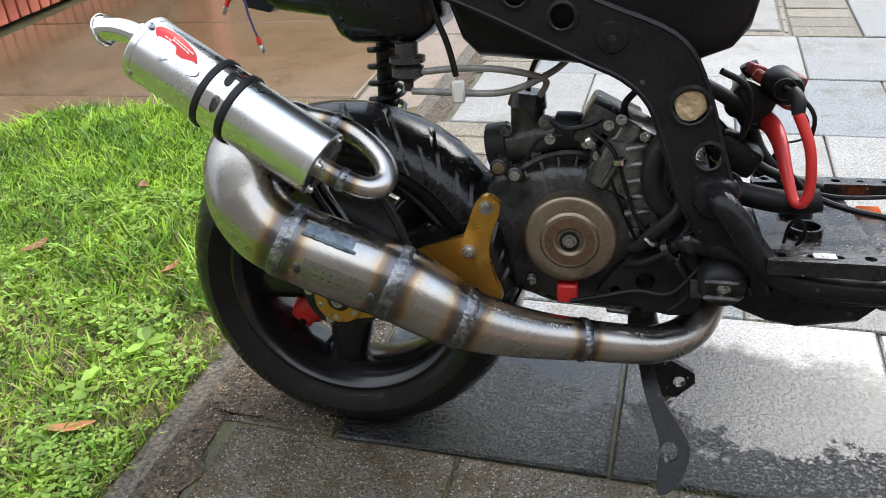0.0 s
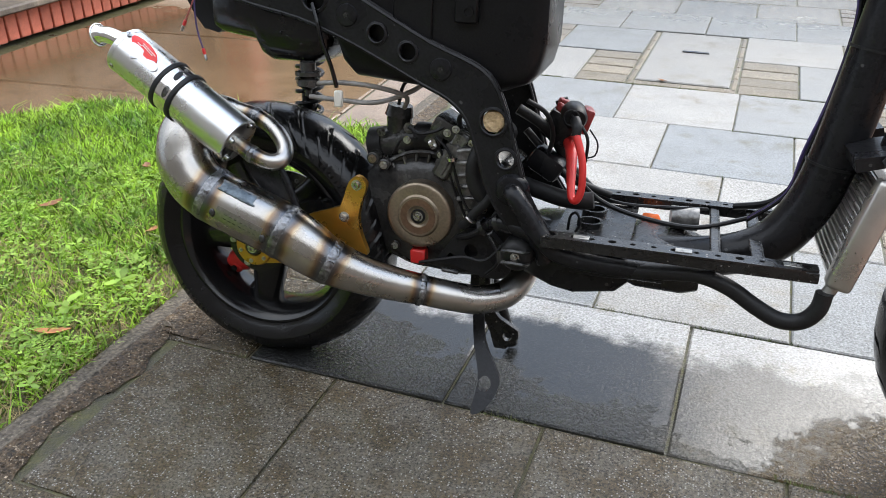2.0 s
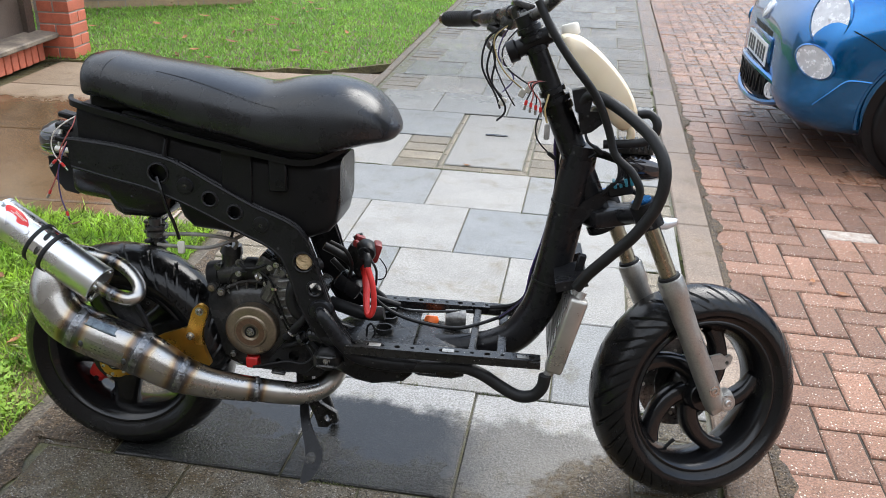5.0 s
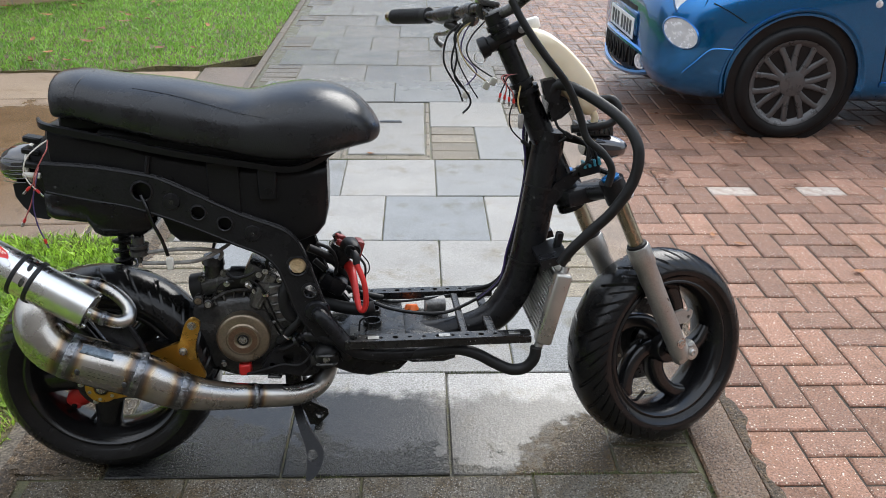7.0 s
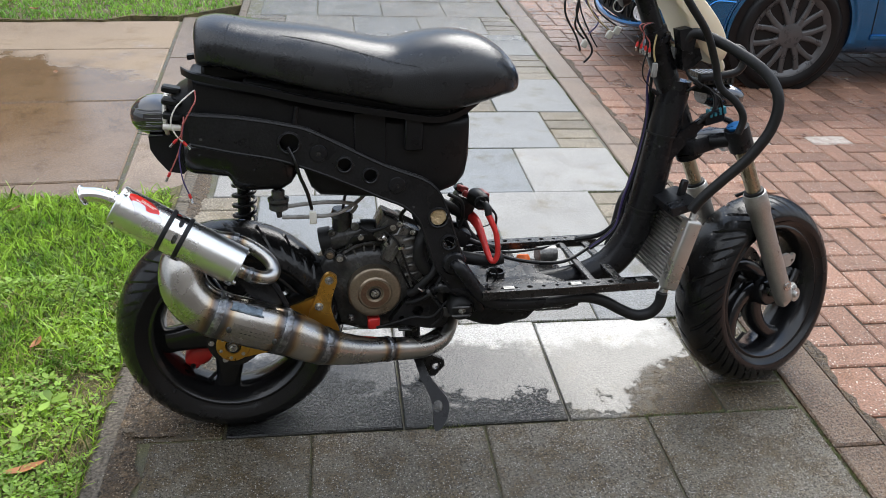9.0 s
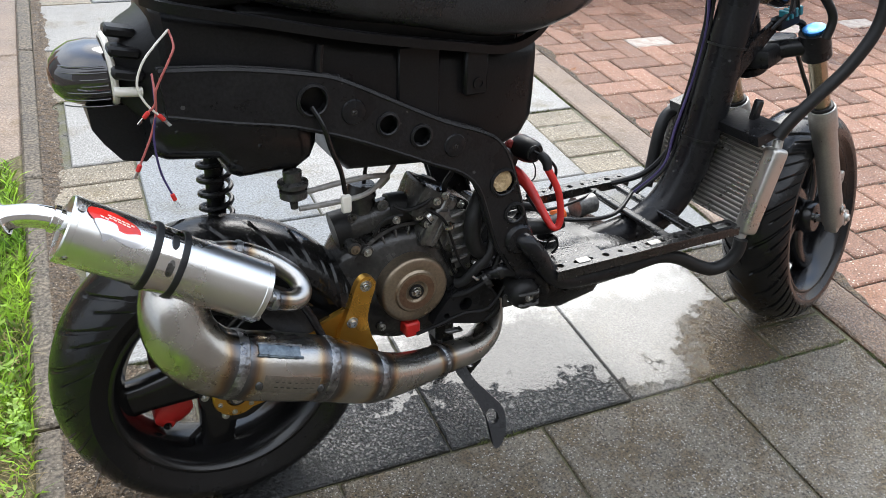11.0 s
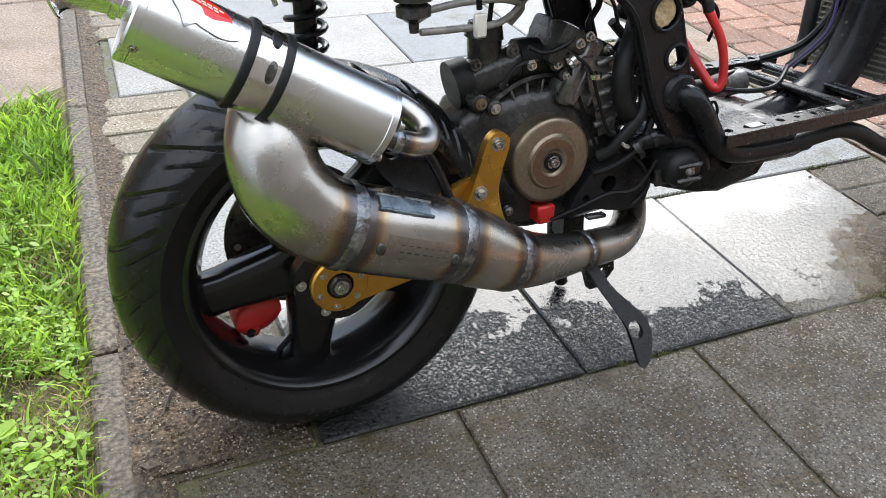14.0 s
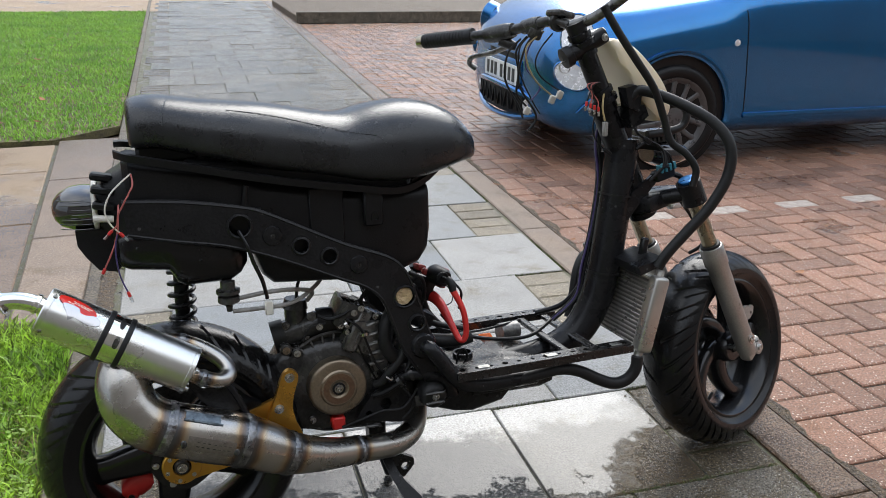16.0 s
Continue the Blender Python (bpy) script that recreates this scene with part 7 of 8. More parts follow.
for pts, r in (([(0.44, 0.0, 0.5), (0.48, 0.01, 0.475), (0.505, 0.03, 0.44), (0.525, 0.05, 0.4), (0.56, 0.07, 0.36)], 0.009), ([(0.45, 0.03, 0.46), (0.49, 0.03, 0.42), (0.53, 0.03, 0.385), (0.6, 0.04, 0.36)], 0.0065), ([(0.46, -0.03, 0.52), (0.49, -0.02, 0.5), (0.5, 0.0, 0.46), (0.49, 0.01, 0.42)], 0.004), ([(0.5, 0.06, 0.51), (0.515, 0.06, 0.47), (0.51, 0.06, 0.42), (0.53, 0.06, 0.37)], 0.011)):
    hose("black_hose", pts, r, HOSE, scooter, "black rubber hose behind the frame", seg=10)
bm = bmesh.new()
block(bm, (0.505, 0.04, 0.47), (0.05, 0.05, 0.05), 0.008, pose(0, 0, 0, 0, 25, 0), 2)
block(bm, (0.49, 0.02, 0.41), (0.06, 0.05, 0.04), 0.01, pose(0, 0, 0, 0, 30, 0), 2)
part("coil_bracket", bm, FRAMEPAINT, scooter)

# ---- radiator ----
RT = Matrix.Translation((0.955, -0.004, 0.396)) @ Matrix.Rotation(radians(14), 4, "Y")
bm = bmesh.new()
block(bm, (0, 0, 0), (0.018, 0.23, 0.15), 0.0, None)
rad = part("radiator", bm, RADCORE, scooter, "grey finned radiator with alloy end tanks", RT)
for k in range(17):
    bm = bmesh.new()
    block(bm, (0, 0, -0.072 + k * 0.009), (0.028, 0.232, 0.0032), 0.0005)
    part("fin", bm, RADTANK, rad)
for y, w in ((-0.13, 0.032), (0.13, 0.03)):
    bm = bmesh.new()
    block(bm, (0, y, 0), (0.036, w, 0.165), 0.008, None, 3)
    part("end_tank", bm, RADTANK, rad, "cast alloy end tank")
hose("neck_low", [(-0.004, -0.13, -0.08), (-0.006, -0.13, -0.095)], 0.0095, FORKALU, rad, seg=14)
hose("neck_top", [(0.0, -0.128, 0.08), (0.002, -0.124, 0.094)], 0.009, FORKALU, rad, seg=14)
bm = bmesh.new()
lathe(bm, [(0.0, 0.0), (0.014, 0.0), (0.014, 0.012), (0.011, 0.016), (0.0, 0.016)], 20, Matrix.Translation((0.0, 0.118, 0.085)) @ Matrix.Rotation(radians(90), 4, "X"))
part("filler", bm, RADTANK, rad)
bm = bmesh.new()
plate(bm, [(0.925, 0.50), (0.985, 0.515), (0.99, 0.5), (0.93, 0.482)], -0.13, -0.02)
plate(bm, [(0.925, 0.50), (0.985, 0.515), (0.99, 0.5), (0.93, 0.482)], 0.03, 0.1)
block(bm, (0.975, -0.07, 0.525), (0.016, 0.014, 0.04), 0.003, pose(0, 0, 0, 0, 10, 0))
part("radiator_bracket", bm, FRAMEPAINT, scooter, "black radiator bracket")
bolt(rad, (-0.02, -0.06, 0.09), (-1, 0, 0.2), 0.007, 0.006)
hose("lower_hose", [(0.921, -0.143, 0.31), (0.917, -0.143, 0.283), (0.9, -0.138, 0.26), (0.87, -0.132, 0.254), (0.835, -0.126, 0.268), (0.795, -0.122, 0.29), (0.75, -0.12, 0.302), (0.69, -0.118, 0.297), (0.62, -0.112, 0.287), (0.56, -0.105, 0.285)], 0.0125, HOSE, scooter, "black coolant hose under the floor rail", seg=16)
bm = bmesh.new()
lathe(bm, [(0.0125, -0.004), (0.0152, -0.004), (0.0152, 0.004), (0.0125, 0.004)], 24, to_y((0.05, 0, 1), (0.9205, -0.143, 0.306)), closed=True)
part("hose_clip", bm, BOLT, rad, "steel hose clip")
hose("left_hose", [(0.955, 0.118, 0.47), (0.935, 0.115, 0.46), (0.915, 0.105, 0.43), (0.9, 0.095, 0.37), (0.885, 0.085, 0.33)], 0.012, HOSE, scooter, "black coolant hose", seg=14)
bm = bmesh.new()
lathe(bm, [(0.012, -0.005), (0.0145, -0.005), (0.0145, 0.005), (0.012, 0.005)], 20, to_y((1, 0, 0.5), (0.945, 0.117, 0.466)), closed=True)
part("hose_clip", bm, BOLT, rad)
hose("top_hose", [(0.966, -0.136, 0.497), (0.985, -0.142, 0.528), (1.02, -0.155, 0.572), (1.06, -0.17, 0.622), (1.092, -0.18, 0.685), (1.098, -0.175, 0.745), (1.078, -0.145, 0.79), (1.035, -0.098, 0.825), (0.99, -0.058, 0.848), (0.962, -0.045, 0.852), (0.95, -0.04, 0.838)], 0.0112, HOSE, scooter, "long looping black coolant hose", seg=16, res=8)
hose("breather_hose", [(0.855, -0.08, 1.02), (0.88, -0.09, 0.975), (0.92, -0.095, 0.92), (0.97, -0.09, 0.86), (1.0, -0.085, 0.8), (1.018, -0.088, 0.75), (1.05, -0.1, 0.722), (1.068, -0.11, 0.69), (1.062, -0.11, 0.655)], 0.0078, HOSE, scooter, "thin black breather hose", seg=12, res=6)

# ---- steering: fork, clamp, column, bars ----
def leg_at(z, y):
    return Vector((FRONT_C.x - (z - FRONT_C.z) * math.tan(RAKE), y, z))


clamp = None
bm = bmesh.new()
block(bm, on_axis(0.61, 0.04), (0.13, 0.075, 0.036), 0.008, Matrix.Rotation(-RAKE * 0.3, 4, "Y"), 2)
for y in (-0.085, 0.085):
    tube(bm, [leg_at(0.598, y), leg_at(0.645, y)], 0.0265, 24, 2)
    tube(bm, [on_axis(0.61, 0.03), (leg_at(0.62, y))], [0.024, 0.02], 12, 2, flat=0.8)
clamp = part("fork_clamp", bm, FRAMEPAINT, scooter, "black lower fork clamp", STEER)
for y in (-0.085, 0.085):
    bm = bmesh.new()
    lathe(bm, [(0.0, 0.0), (0.018, 0.0), (0.0195, 0.002), (0.0195, 0.006), (0.014, 0.0075), (0.006, 0.006), (0.0, 0.006)], 24, to_y(AX, leg_at(0.645, y)))
    part("fork_cap", bm, BLUEPART, clamp, "blue anodised fork cap")
    bm = bmesh.new()
    tube(bm, [leg_at(0.49, y), leg_at(0.6, y)], 0.0165, 24, 2)
    leg = part("fork_leg", bm, STANCHION, scooter, "telescopic fork leg in grey cast alloy", STEER)
    bm = bmesh.new()
    lathe(bm, [(0.0, 0), (0.021, 0.0), (0.0225, 0.01), (0.0225, 0.19), (0.0235, 0.2), (0.0235, 0.245), (0.0262, 0.25), (0.0262, 0.292), (0.0245, 0.297), (0.019, 0.299), (0.017, 0.299)], 32, to_y(AX, leg_at(0.225, y)))
    low = part("slider", bm, FORKALU, leg, "grey cast fork slider")
    bm = bmesh.new()
    lathe(bm, [(0.0168, 0.297), (0.0225, 0.298), (0.0215, 0.303), (0.0168, 0.304)], 28, to_y(AX, leg_at(0.225, y)), closed=True)
    part("dust_seal", bm, HOSE, leg)
    bm = bmesh.new()
    s = math.copysign(1, y)
    p = leg_at(0.232, y)
    block(bm, p + Vector((0.012, 0, 0.0)), (0.062, 0.03, 0.036), 0.009, Matrix.Rotation(radians(-30), 4, "Y"), 2)
    lathe(bm, [(0.017, -0.02), (0.017, 0.02)], 20, Matrix.Translation(p + Vector((0.02, 0, 0.002))))
    part("axle_lug", bm, FORKALU, leg)
    bolt(leg, p + Vector((0.02, 0.02 * s, 0.002)), (0, s, 0), 0.008, 0.006)
    bolt(leg, leg_at(0.262, y) + Vector((0, 0.022 * s, 0)), (0, s, 0), 0.008, 0.003)
    bm = bmesh.new()
    plate(bm, [(p.x - 0.012, 0.3), (p.x + 0.016, 0.302), (p.x + 0.03, 0.312), (p.x + 0.034, 0.326), (p.x + 0.028, 0.332), (p.x + 0.019, 0.326), (p.x + 0.008, 0.334), (p.x - 0.018, 0.33)], y - 0.004, y + 0.004, [(p.x + 0.021, 0.315, 0.004)])
    part("caliper_tab", bm, FORKALU, leg)
bm = bmesh.new()
tube(bm, [FRONT_C + Vector((0, -0.1, 0)), FRONT_C + Vector((0, 0.1, 0))], 0.008, 14, 2)
part("front_axle", bm, BOLT, scooter, "", STEER)
bm = bmesh.new()
block(bm, FRONT_C + Vector((-0.02, 0.07, 0.085)), (0.06, 0.03, 0.04), 0.008)
part("front_caliper", bm, DARKALLOY, scooter, "", STEER)
hose("brake_line", [STEER @ leg_at(0.6, -0.05), STEER @ Vector((1.12, -0.045, 0.56)), STEER @ Vector((1.15, -0.05, 0.5)), STEER @ Vector((1.17, 0.0, 0.47))], 0.0042, HOSE, scooter, seg=8)
bm = bmesh.new()
tube(bm, [on_axis(0.81), on_axis(0.9), on_axis(0.99)], [0.021, 0.0205, 0.02], 20, 2)
for z, r in ((0.835, 0.029), (0.852, 0.026), (0.93, 0.024), (0.95, 0.028), (0.965, 0.024)):
    lathe(bm, [(0.02, -0.006), (r, -0.005), (r, 0.005), (0.02, 0.006)], 24, to_y(AX, on_axis(z)), closed=True)
column = part("steering_column", bm, FRAMEPAINT, scooter, "black steering column with stacked collars", STEER)
# ignition switch clamped across the column
bm = bmesh.new()
tube(bm, [(0.803, -0.035, 0.924), (0.882, -0.04, 0.966)], 0.0165, 20, 2)
lathe(bm, [(0.0, -0.004), (0.016, -0.004), (0.021, 0.0), (0.021, 0.016), (0.0, 0.018)], 24, to_y((-0.9, 0.05, -0.42), (0.808, -0.035, 0.927)))
lock = part("ignition_lock", bm, CARBLACK, scooter, "black ignition lock with key ring", pose(0.012, 0.02, 0))
hose("key_ring", [(0.793 + 0.012 * math.cos(a), -0.04, 0.905 + 0.012 * math.sin(a)) for a in np.linspace(0, 6.28, 13)[:-1]], 0.0012, BOLT, lock, "thin steel key ring", seg=6, res=2, closed=True)
bolt(lock, (0.873, -0.058, 0.961), r=0.005)
# bars: the left grip sweeps back
T0 = on_axis(0.985)
BAR = [T0, Vector((0.82, 0.05, 0.995)), Vector((0.8, 0.1, 0.99)), Vector((0.765, 0.19, 0.975)), Vector((0.7, 0.29, 0.965)), Vector((0.655, 0.36, 0.96))]
hose("handlebar", BAR, 0.0112, DARKALLOY, scooter, "dark steel handlebar", seg=14)
bm = bmesh.new()
tube(bm, [(0.725, 0.262, 0.968), (0.7, 0.296, 0.964), (0.648, 0.372, 0.958)], [0.0185, 0.0165, 0.0168], 20, 4)
grip = part("grip", bm, HOSE, scooter, "black ribbed rubber grip with bare end")
for k in range(14):
    f = k / 13
    bm = bmesh.new()
    lathe(bm, [(0.0165, -0.0016), (0.0178, -0.001), (0.0178, 0.001), (0.0165, 0.0016)], 20, to_y((-0.56, 0.82, -0.06), Vector((0.712, 0.279, 0.966)).lerp(Vector((0.652, 0.366, 0.9585)), f)), closed=True)
    part("ridge", bm, HOSE, grip)
bm = bmesh.new()
lathe(bm, [(0.0, 0.0), (0.0135, 0.0), (0.0145, 0.003), (0.0135, 0.018), (0.0, 0.019)], 20, to_y((-0.56, 0.82, -0.06), (0.648, 0.372, 0.958)))
part("bar_end", bm, STANCHION, grip)
bm = bmesh.new()
tube(bm, [(0.742, 0.224, 0.969), (0.752, 0.207, 0.971), (0.768, 0.182, 0.975), (0.778, 0.162, 0.979)], [0.016, 0.0185, 0.019, 0.0155], 18, 4)
tube(bm, [(0.76, 0.19, 0.958), (0.775, 0.18, 0.95), (0.79, 0.172, 0.943)], [0.013, 0.012, 0.009], 14, 4)
tube(bm, [(0.79, 0.135, 0.984), (0.8, 0.11, 0.988), (0.806, 0.09, 0.991)], [0.015, 0.017, 0.015], 16, 4)
block(bm, (0.802, 0.105, 0.972), (0.03, 0.034, 0.024), 0.006, pose(0, 0, 0, 10, 20, -25), 2)
lathe(bm, [(0.0, -0.012), (0.017, -0.012), (0.0205, -0.008), (0.0205, 0.008), (0.017, 0.012), (0.0, 0.012)], 24, to_y((0.2, 0.9, 0.1), (0.824, 0.045, 0.994)))
block(bm, (0.826, 0.04, 1.008), (0.042, 0.05, 0.014), 0.005, pose(0, 0, 0, 0, 12, 8), 2)
master = part("lever_perch", bm, DARKALLOY, scooter, "black lever perch and clamp")
hose("brake_lever", [(0.775, 0.18, 0.945), (0.765, 0.25, 0.93), (0.748, 0.32, 0.92), (0.75, 0.345, 0.905), (0.765, 0.34, 0.892)], [0.006, 0.006, 0.0055, 0.006, 0.007], CASTALLOY, master, "bare alloy brake lever", seg=10)
hose("right_bar", [T0, Vector((0.86, -0.04, 1.0)), Vector((0.9, -0.09, 1.04))], 0.0112, CASTALLOY, scooter, seg=12)
# wiring hanging from the bars
rng = random.Random(5)
for k, (x, y, z0, z1, m_) in enumerate(((0.80, 0.12, 0.97, 0.80, CARBLACK), (0.795, 0.13, 0.965, 0.815, CARBLACK), (0.81, 0.11, 0.97, 0.83, VIOLETWIRE), (0.785, 0.14, 0.96, 0.79, CARBLACK), (0.815, 0.09, 0.975, 0.84, STRAW), (0.8, 0.1, 0.97, 0.77, CARBLACK), (0.83, 0.08, 0.97, 0.85, CARBLACK))):
    pts = [(x, y, z0), (x - 0.03 + rng.uniform(-0.01, 0.01), y, z0 - 0.03), (x - 0.028 + rng.uniform(-0.015, 0.01), y, (z0 + z1) / 2), (x - 0.01 + rng.uniform(-0.015, 0.02), y, z1 + 0.03), (x + rng.uniform(-0.02, 0.025), y, z1)]
    w = hose("loom", pts, 0.0024 if k % 2 else 0.0017, m_, scooter, "thin hanging wire with a connector", seg=6)
    if k in (1, 4, 6):
        bm = bmesh.new()
        block(bm, (pts[-1][0], y, z1 - 0.008), (0.014, 0.009, 0.018), 0.002, pose(0, 0, 0, 0, 25, 0))
        part("connector", bm, WHITEWIRE, w, "white plastic plug")
for k in range(4):
    pts = [(0.885, -0.03, 0.872), (0.862 - 0.005 * k, -0.038, 0.868), (0.852 + 0.006 * k, -0.04, 0.85 - 0.004 * k), (0.846 + 0.009 * k, -0.04, 0.836 - 0.004 * k)]
    w = hose("loom", pts, 0.0014, PINKWIRE if k % 2 else CARBLACK, scooter, "thin wire with a red terminal", seg=6)
    terminal(pts[-1], (-0.2 + 0.1 * k, 0, -1), w)
w = hose("loom", [(0.888, -0.035, 0.85), (0.882, -0.042, 0.82), (0.888, -0.042, 0.795)], 0.002, STRAW, scooter, "tan wire with a clear plug", seg=6)
bm = bmesh.new()
block(bm, (0.889, -0.042, 0.778), (0.011, 0.009, 0.03), 0.002)
part("plug", bm, CLEARHOSE, w, "cloudy plastic plug")
w = hose("loom", [(0.88, -0.03, 0.83), (0.868, -0.03, 0.79), (0.872, -0.03, 0.76), (0.895, -0.03, 0.735)], 0.0016, CARBLACK, scooter, "thin wire with a black plug", seg=6)
bm = bmesh.new()
block(bm, (0.903, -0.03, 0.729), (0.022, 0.007, 0.008), 0.002, pose(0, 0, 0, 0, 35, 0))
part("plug", bm, CARBLACK, w)
for k, (y, m_) in enumerate(((0.03, CARBLACK), (0.02, CARBLACK), (0.034, CARBLACK), (0.028, VIOLETWIRE))):
    hose("loom", [(0.915, y * 0.6, 0.8), (0.918 - 0.003 * k, y, 0.74), (0.918, y, 0.66), (0.905, y, 0.56), (0.888 - 0.002 * k, y, 0.47), (0.868, y, 0.4), (0.82, y + 0.02, 0.345)], 0.0028, m_, scooter, "cable tied along the frame tube", seg=6)
hose("loom", [(0.93, 0.035, 0.72), (0.92, 0.036, 0.62), (0.905, 0.036, 0.5), (0.89, 0.04, 0.43), (0.855, 0.06, 0.375), (0.8, 0.09, 0.35)], 0.006, CARBLACK, scooter, seg=8)

# ---- front clutter: cream bottle, horn, lamp, fuse block ----
OUT = [(0.905, 0.955), (0.94, 0.955), (0.985, 0.925), (1.035, 0.872), (1.06, 0.825), (1.058, 0.797), (1.035, 0.782), (1.005, 0.802), (0.975, 0.833), (0.945, 0.885), (0.915, 0.92)]
bm = bmesh.new()
cx, cz = 0.985, 0.87
ol = curve_pts(OUT, 4, True)
loft(bm, [[(cx + (p[0] - cx) * f, y, cz + (p[1] - cz) * f) for p in ol] for y, f in ((-0.035, 0.7), (-0.032, 0.86), (-0.022, 0.97), (0.0, 1.0), (0.06, 1.0), (0.082, 0.97), (0.092, 0.86), (0.095, 0.7))])
bottle = part("coolant_bottle", bm, CREAM, scooter, "translucent cream plastic coolant bottle")
bm = bmesh.new()
lathe(bm, [(0.0, 0.0), (0.017, 0.0), (0.018, 0.004), (0.018, 0.018), (0.015, 0.022), (0.0, 0.022)], 24, to_y((-0.3, 0, 1), (0.925, 0.05, 0.955)))
part("cap", bm, WHITEWIRE, bottle, "white screw cap")
hose("spout", [(1.045, -0.015, 0.795), (1.052, -0.018, 0.78), (1.05, -0.018, 0.768)], 0.008, CREAM, bottle, seg=10)
hose("overflow_hose", [(1.06, -0.01, 0.815), (1.085, -0.02, 0.818), (1.098, -0.03, 0.8), (1.088, -0.03, 0.772), (1.05, -0.03, 0.762), (1.0, -0.03, 0.758)], 0.0085, HOSE, scooter, "black overflow hose", seg=12)
bm = bmesh.new()
plate(bm, [(0.93, 0.86), (0.955, 0.865), (0.97, 0.845), (0.965, 0.81), (0.94, 0.82)], -0.05, -0.02)
part("bottle_bracket", bm, FRAMEPAINT, scooter, "black bottle bracket")
bm = bmesh.new()
plate(bm, [(0.945, 0.82), (0.985, 0.822), (0.995, 0.8), (0.975, 0.782), (0.955, 0.775)], -0.04, 0.03)
part("lamp_bracket", bm, FRAMEPAINT, scooter)
bm = bmesh.new()
secs = [super_ring(x, hy, z0, z1, 24, 2.4, 0.03) for x, hy, z0, z1 in ((1.04, 0.03, 0.69, 0.73), (1.06, 0.04, 0.68, 0.737), (1.1, 0.044, 0.68, 0.733), (1.125, 0.036, 0.686, 0.724), (1.137, 0.018, 0.695, 0.715))]
loft(bm, secs)
part("indicator_lamp", bm, SMOKELENS, scooter, "small clear front lamp on a black body")
bm = bmesh.new()
for k in range(7):
    block(bm, (1.03 + 0.011 * k, 0.035, 0.748), (0.007, 0.07, 0.02), 0.001)
block(bm, (1.063, 0.035, 0.74), (0.08, 0.06, 0.012), 0.002)
part("rectifier", bm, DARKALLOY, scooter, "finned black rectifier")
bm = bmesh.new()
block(bm, (1.02, -0.05, 0.672), (0.05, 0.026, 0.022), 0.004, pose(0, 0, 0, 0, -14, 0))
fuse = part("fuse_block", bm, CARBLACK, scooter, "black fuse block with teal fuses", pose(0.02, 0.015, 0))
for k in range(4):
    bm = bmesh.new()
    block(bm, (1.008 + 0.0105 * k, -0.056, 0.684 + 0.0025 * k), (0.006, 0.02, 0.016), 0.001, pose(0, 0, 0, 0, -14, 0))
    part("fuse", bm, TEALPART, fuse, "teal blade fuse")
hose("fuse_lead", [(1.04, -0.05, 0.672), (1.06, -0.055, 0.665), (1.07, -0.05, 0.655)], 0.006, CARBLACK, fuse, seg=8)
for k in range(5):
    a = 0.5 * k
    hose("loom", [(0.975, -0.03 + 0.012 * k, 0.73), (1.0 + 0.01 * k, -0.04, 0.745 - 0.006 * k), (1.03 + 0.006 * k, -0.045, 0.725 - 0.01 * k), (1.03, -0.05, 0.69), (1.005, -0.04, 0.66)], 0.003, CARBLACK, scooter, "tangled black wire behind the lamp", seg=6)
hose("plug_lead", [(0.96, -0.03, 0.79), (0.968, -0.042, 0.765), (0.985, -0.045, 0.752)], 0.003, CARBLACK, scooter, seg=6)
bm = bmesh.new()
block(bm, (0.99, -0.045, 0.748), (0.02, 0.01, 0.01), 0.002, pose(0, 0, 0, 0, 35, 0))
part("plug", bm, CARBLACK, scooter)
bm = bmesh.new()
loft(bm, [super_ring(x, hy, z0, z1, 20, 2.4, 0.06) for x, hy, z0, z1 in ((1.12, 0.004, 0.576, 0.586), (1.13, 0.016, 0.568, 0.59), (1.155, 0.018, 0.57, 0.594), (1.175, 0.009, 0.58, 0.594))])
part("reflector", bm, LAMPCHROME, scooter, "small clear side marker")


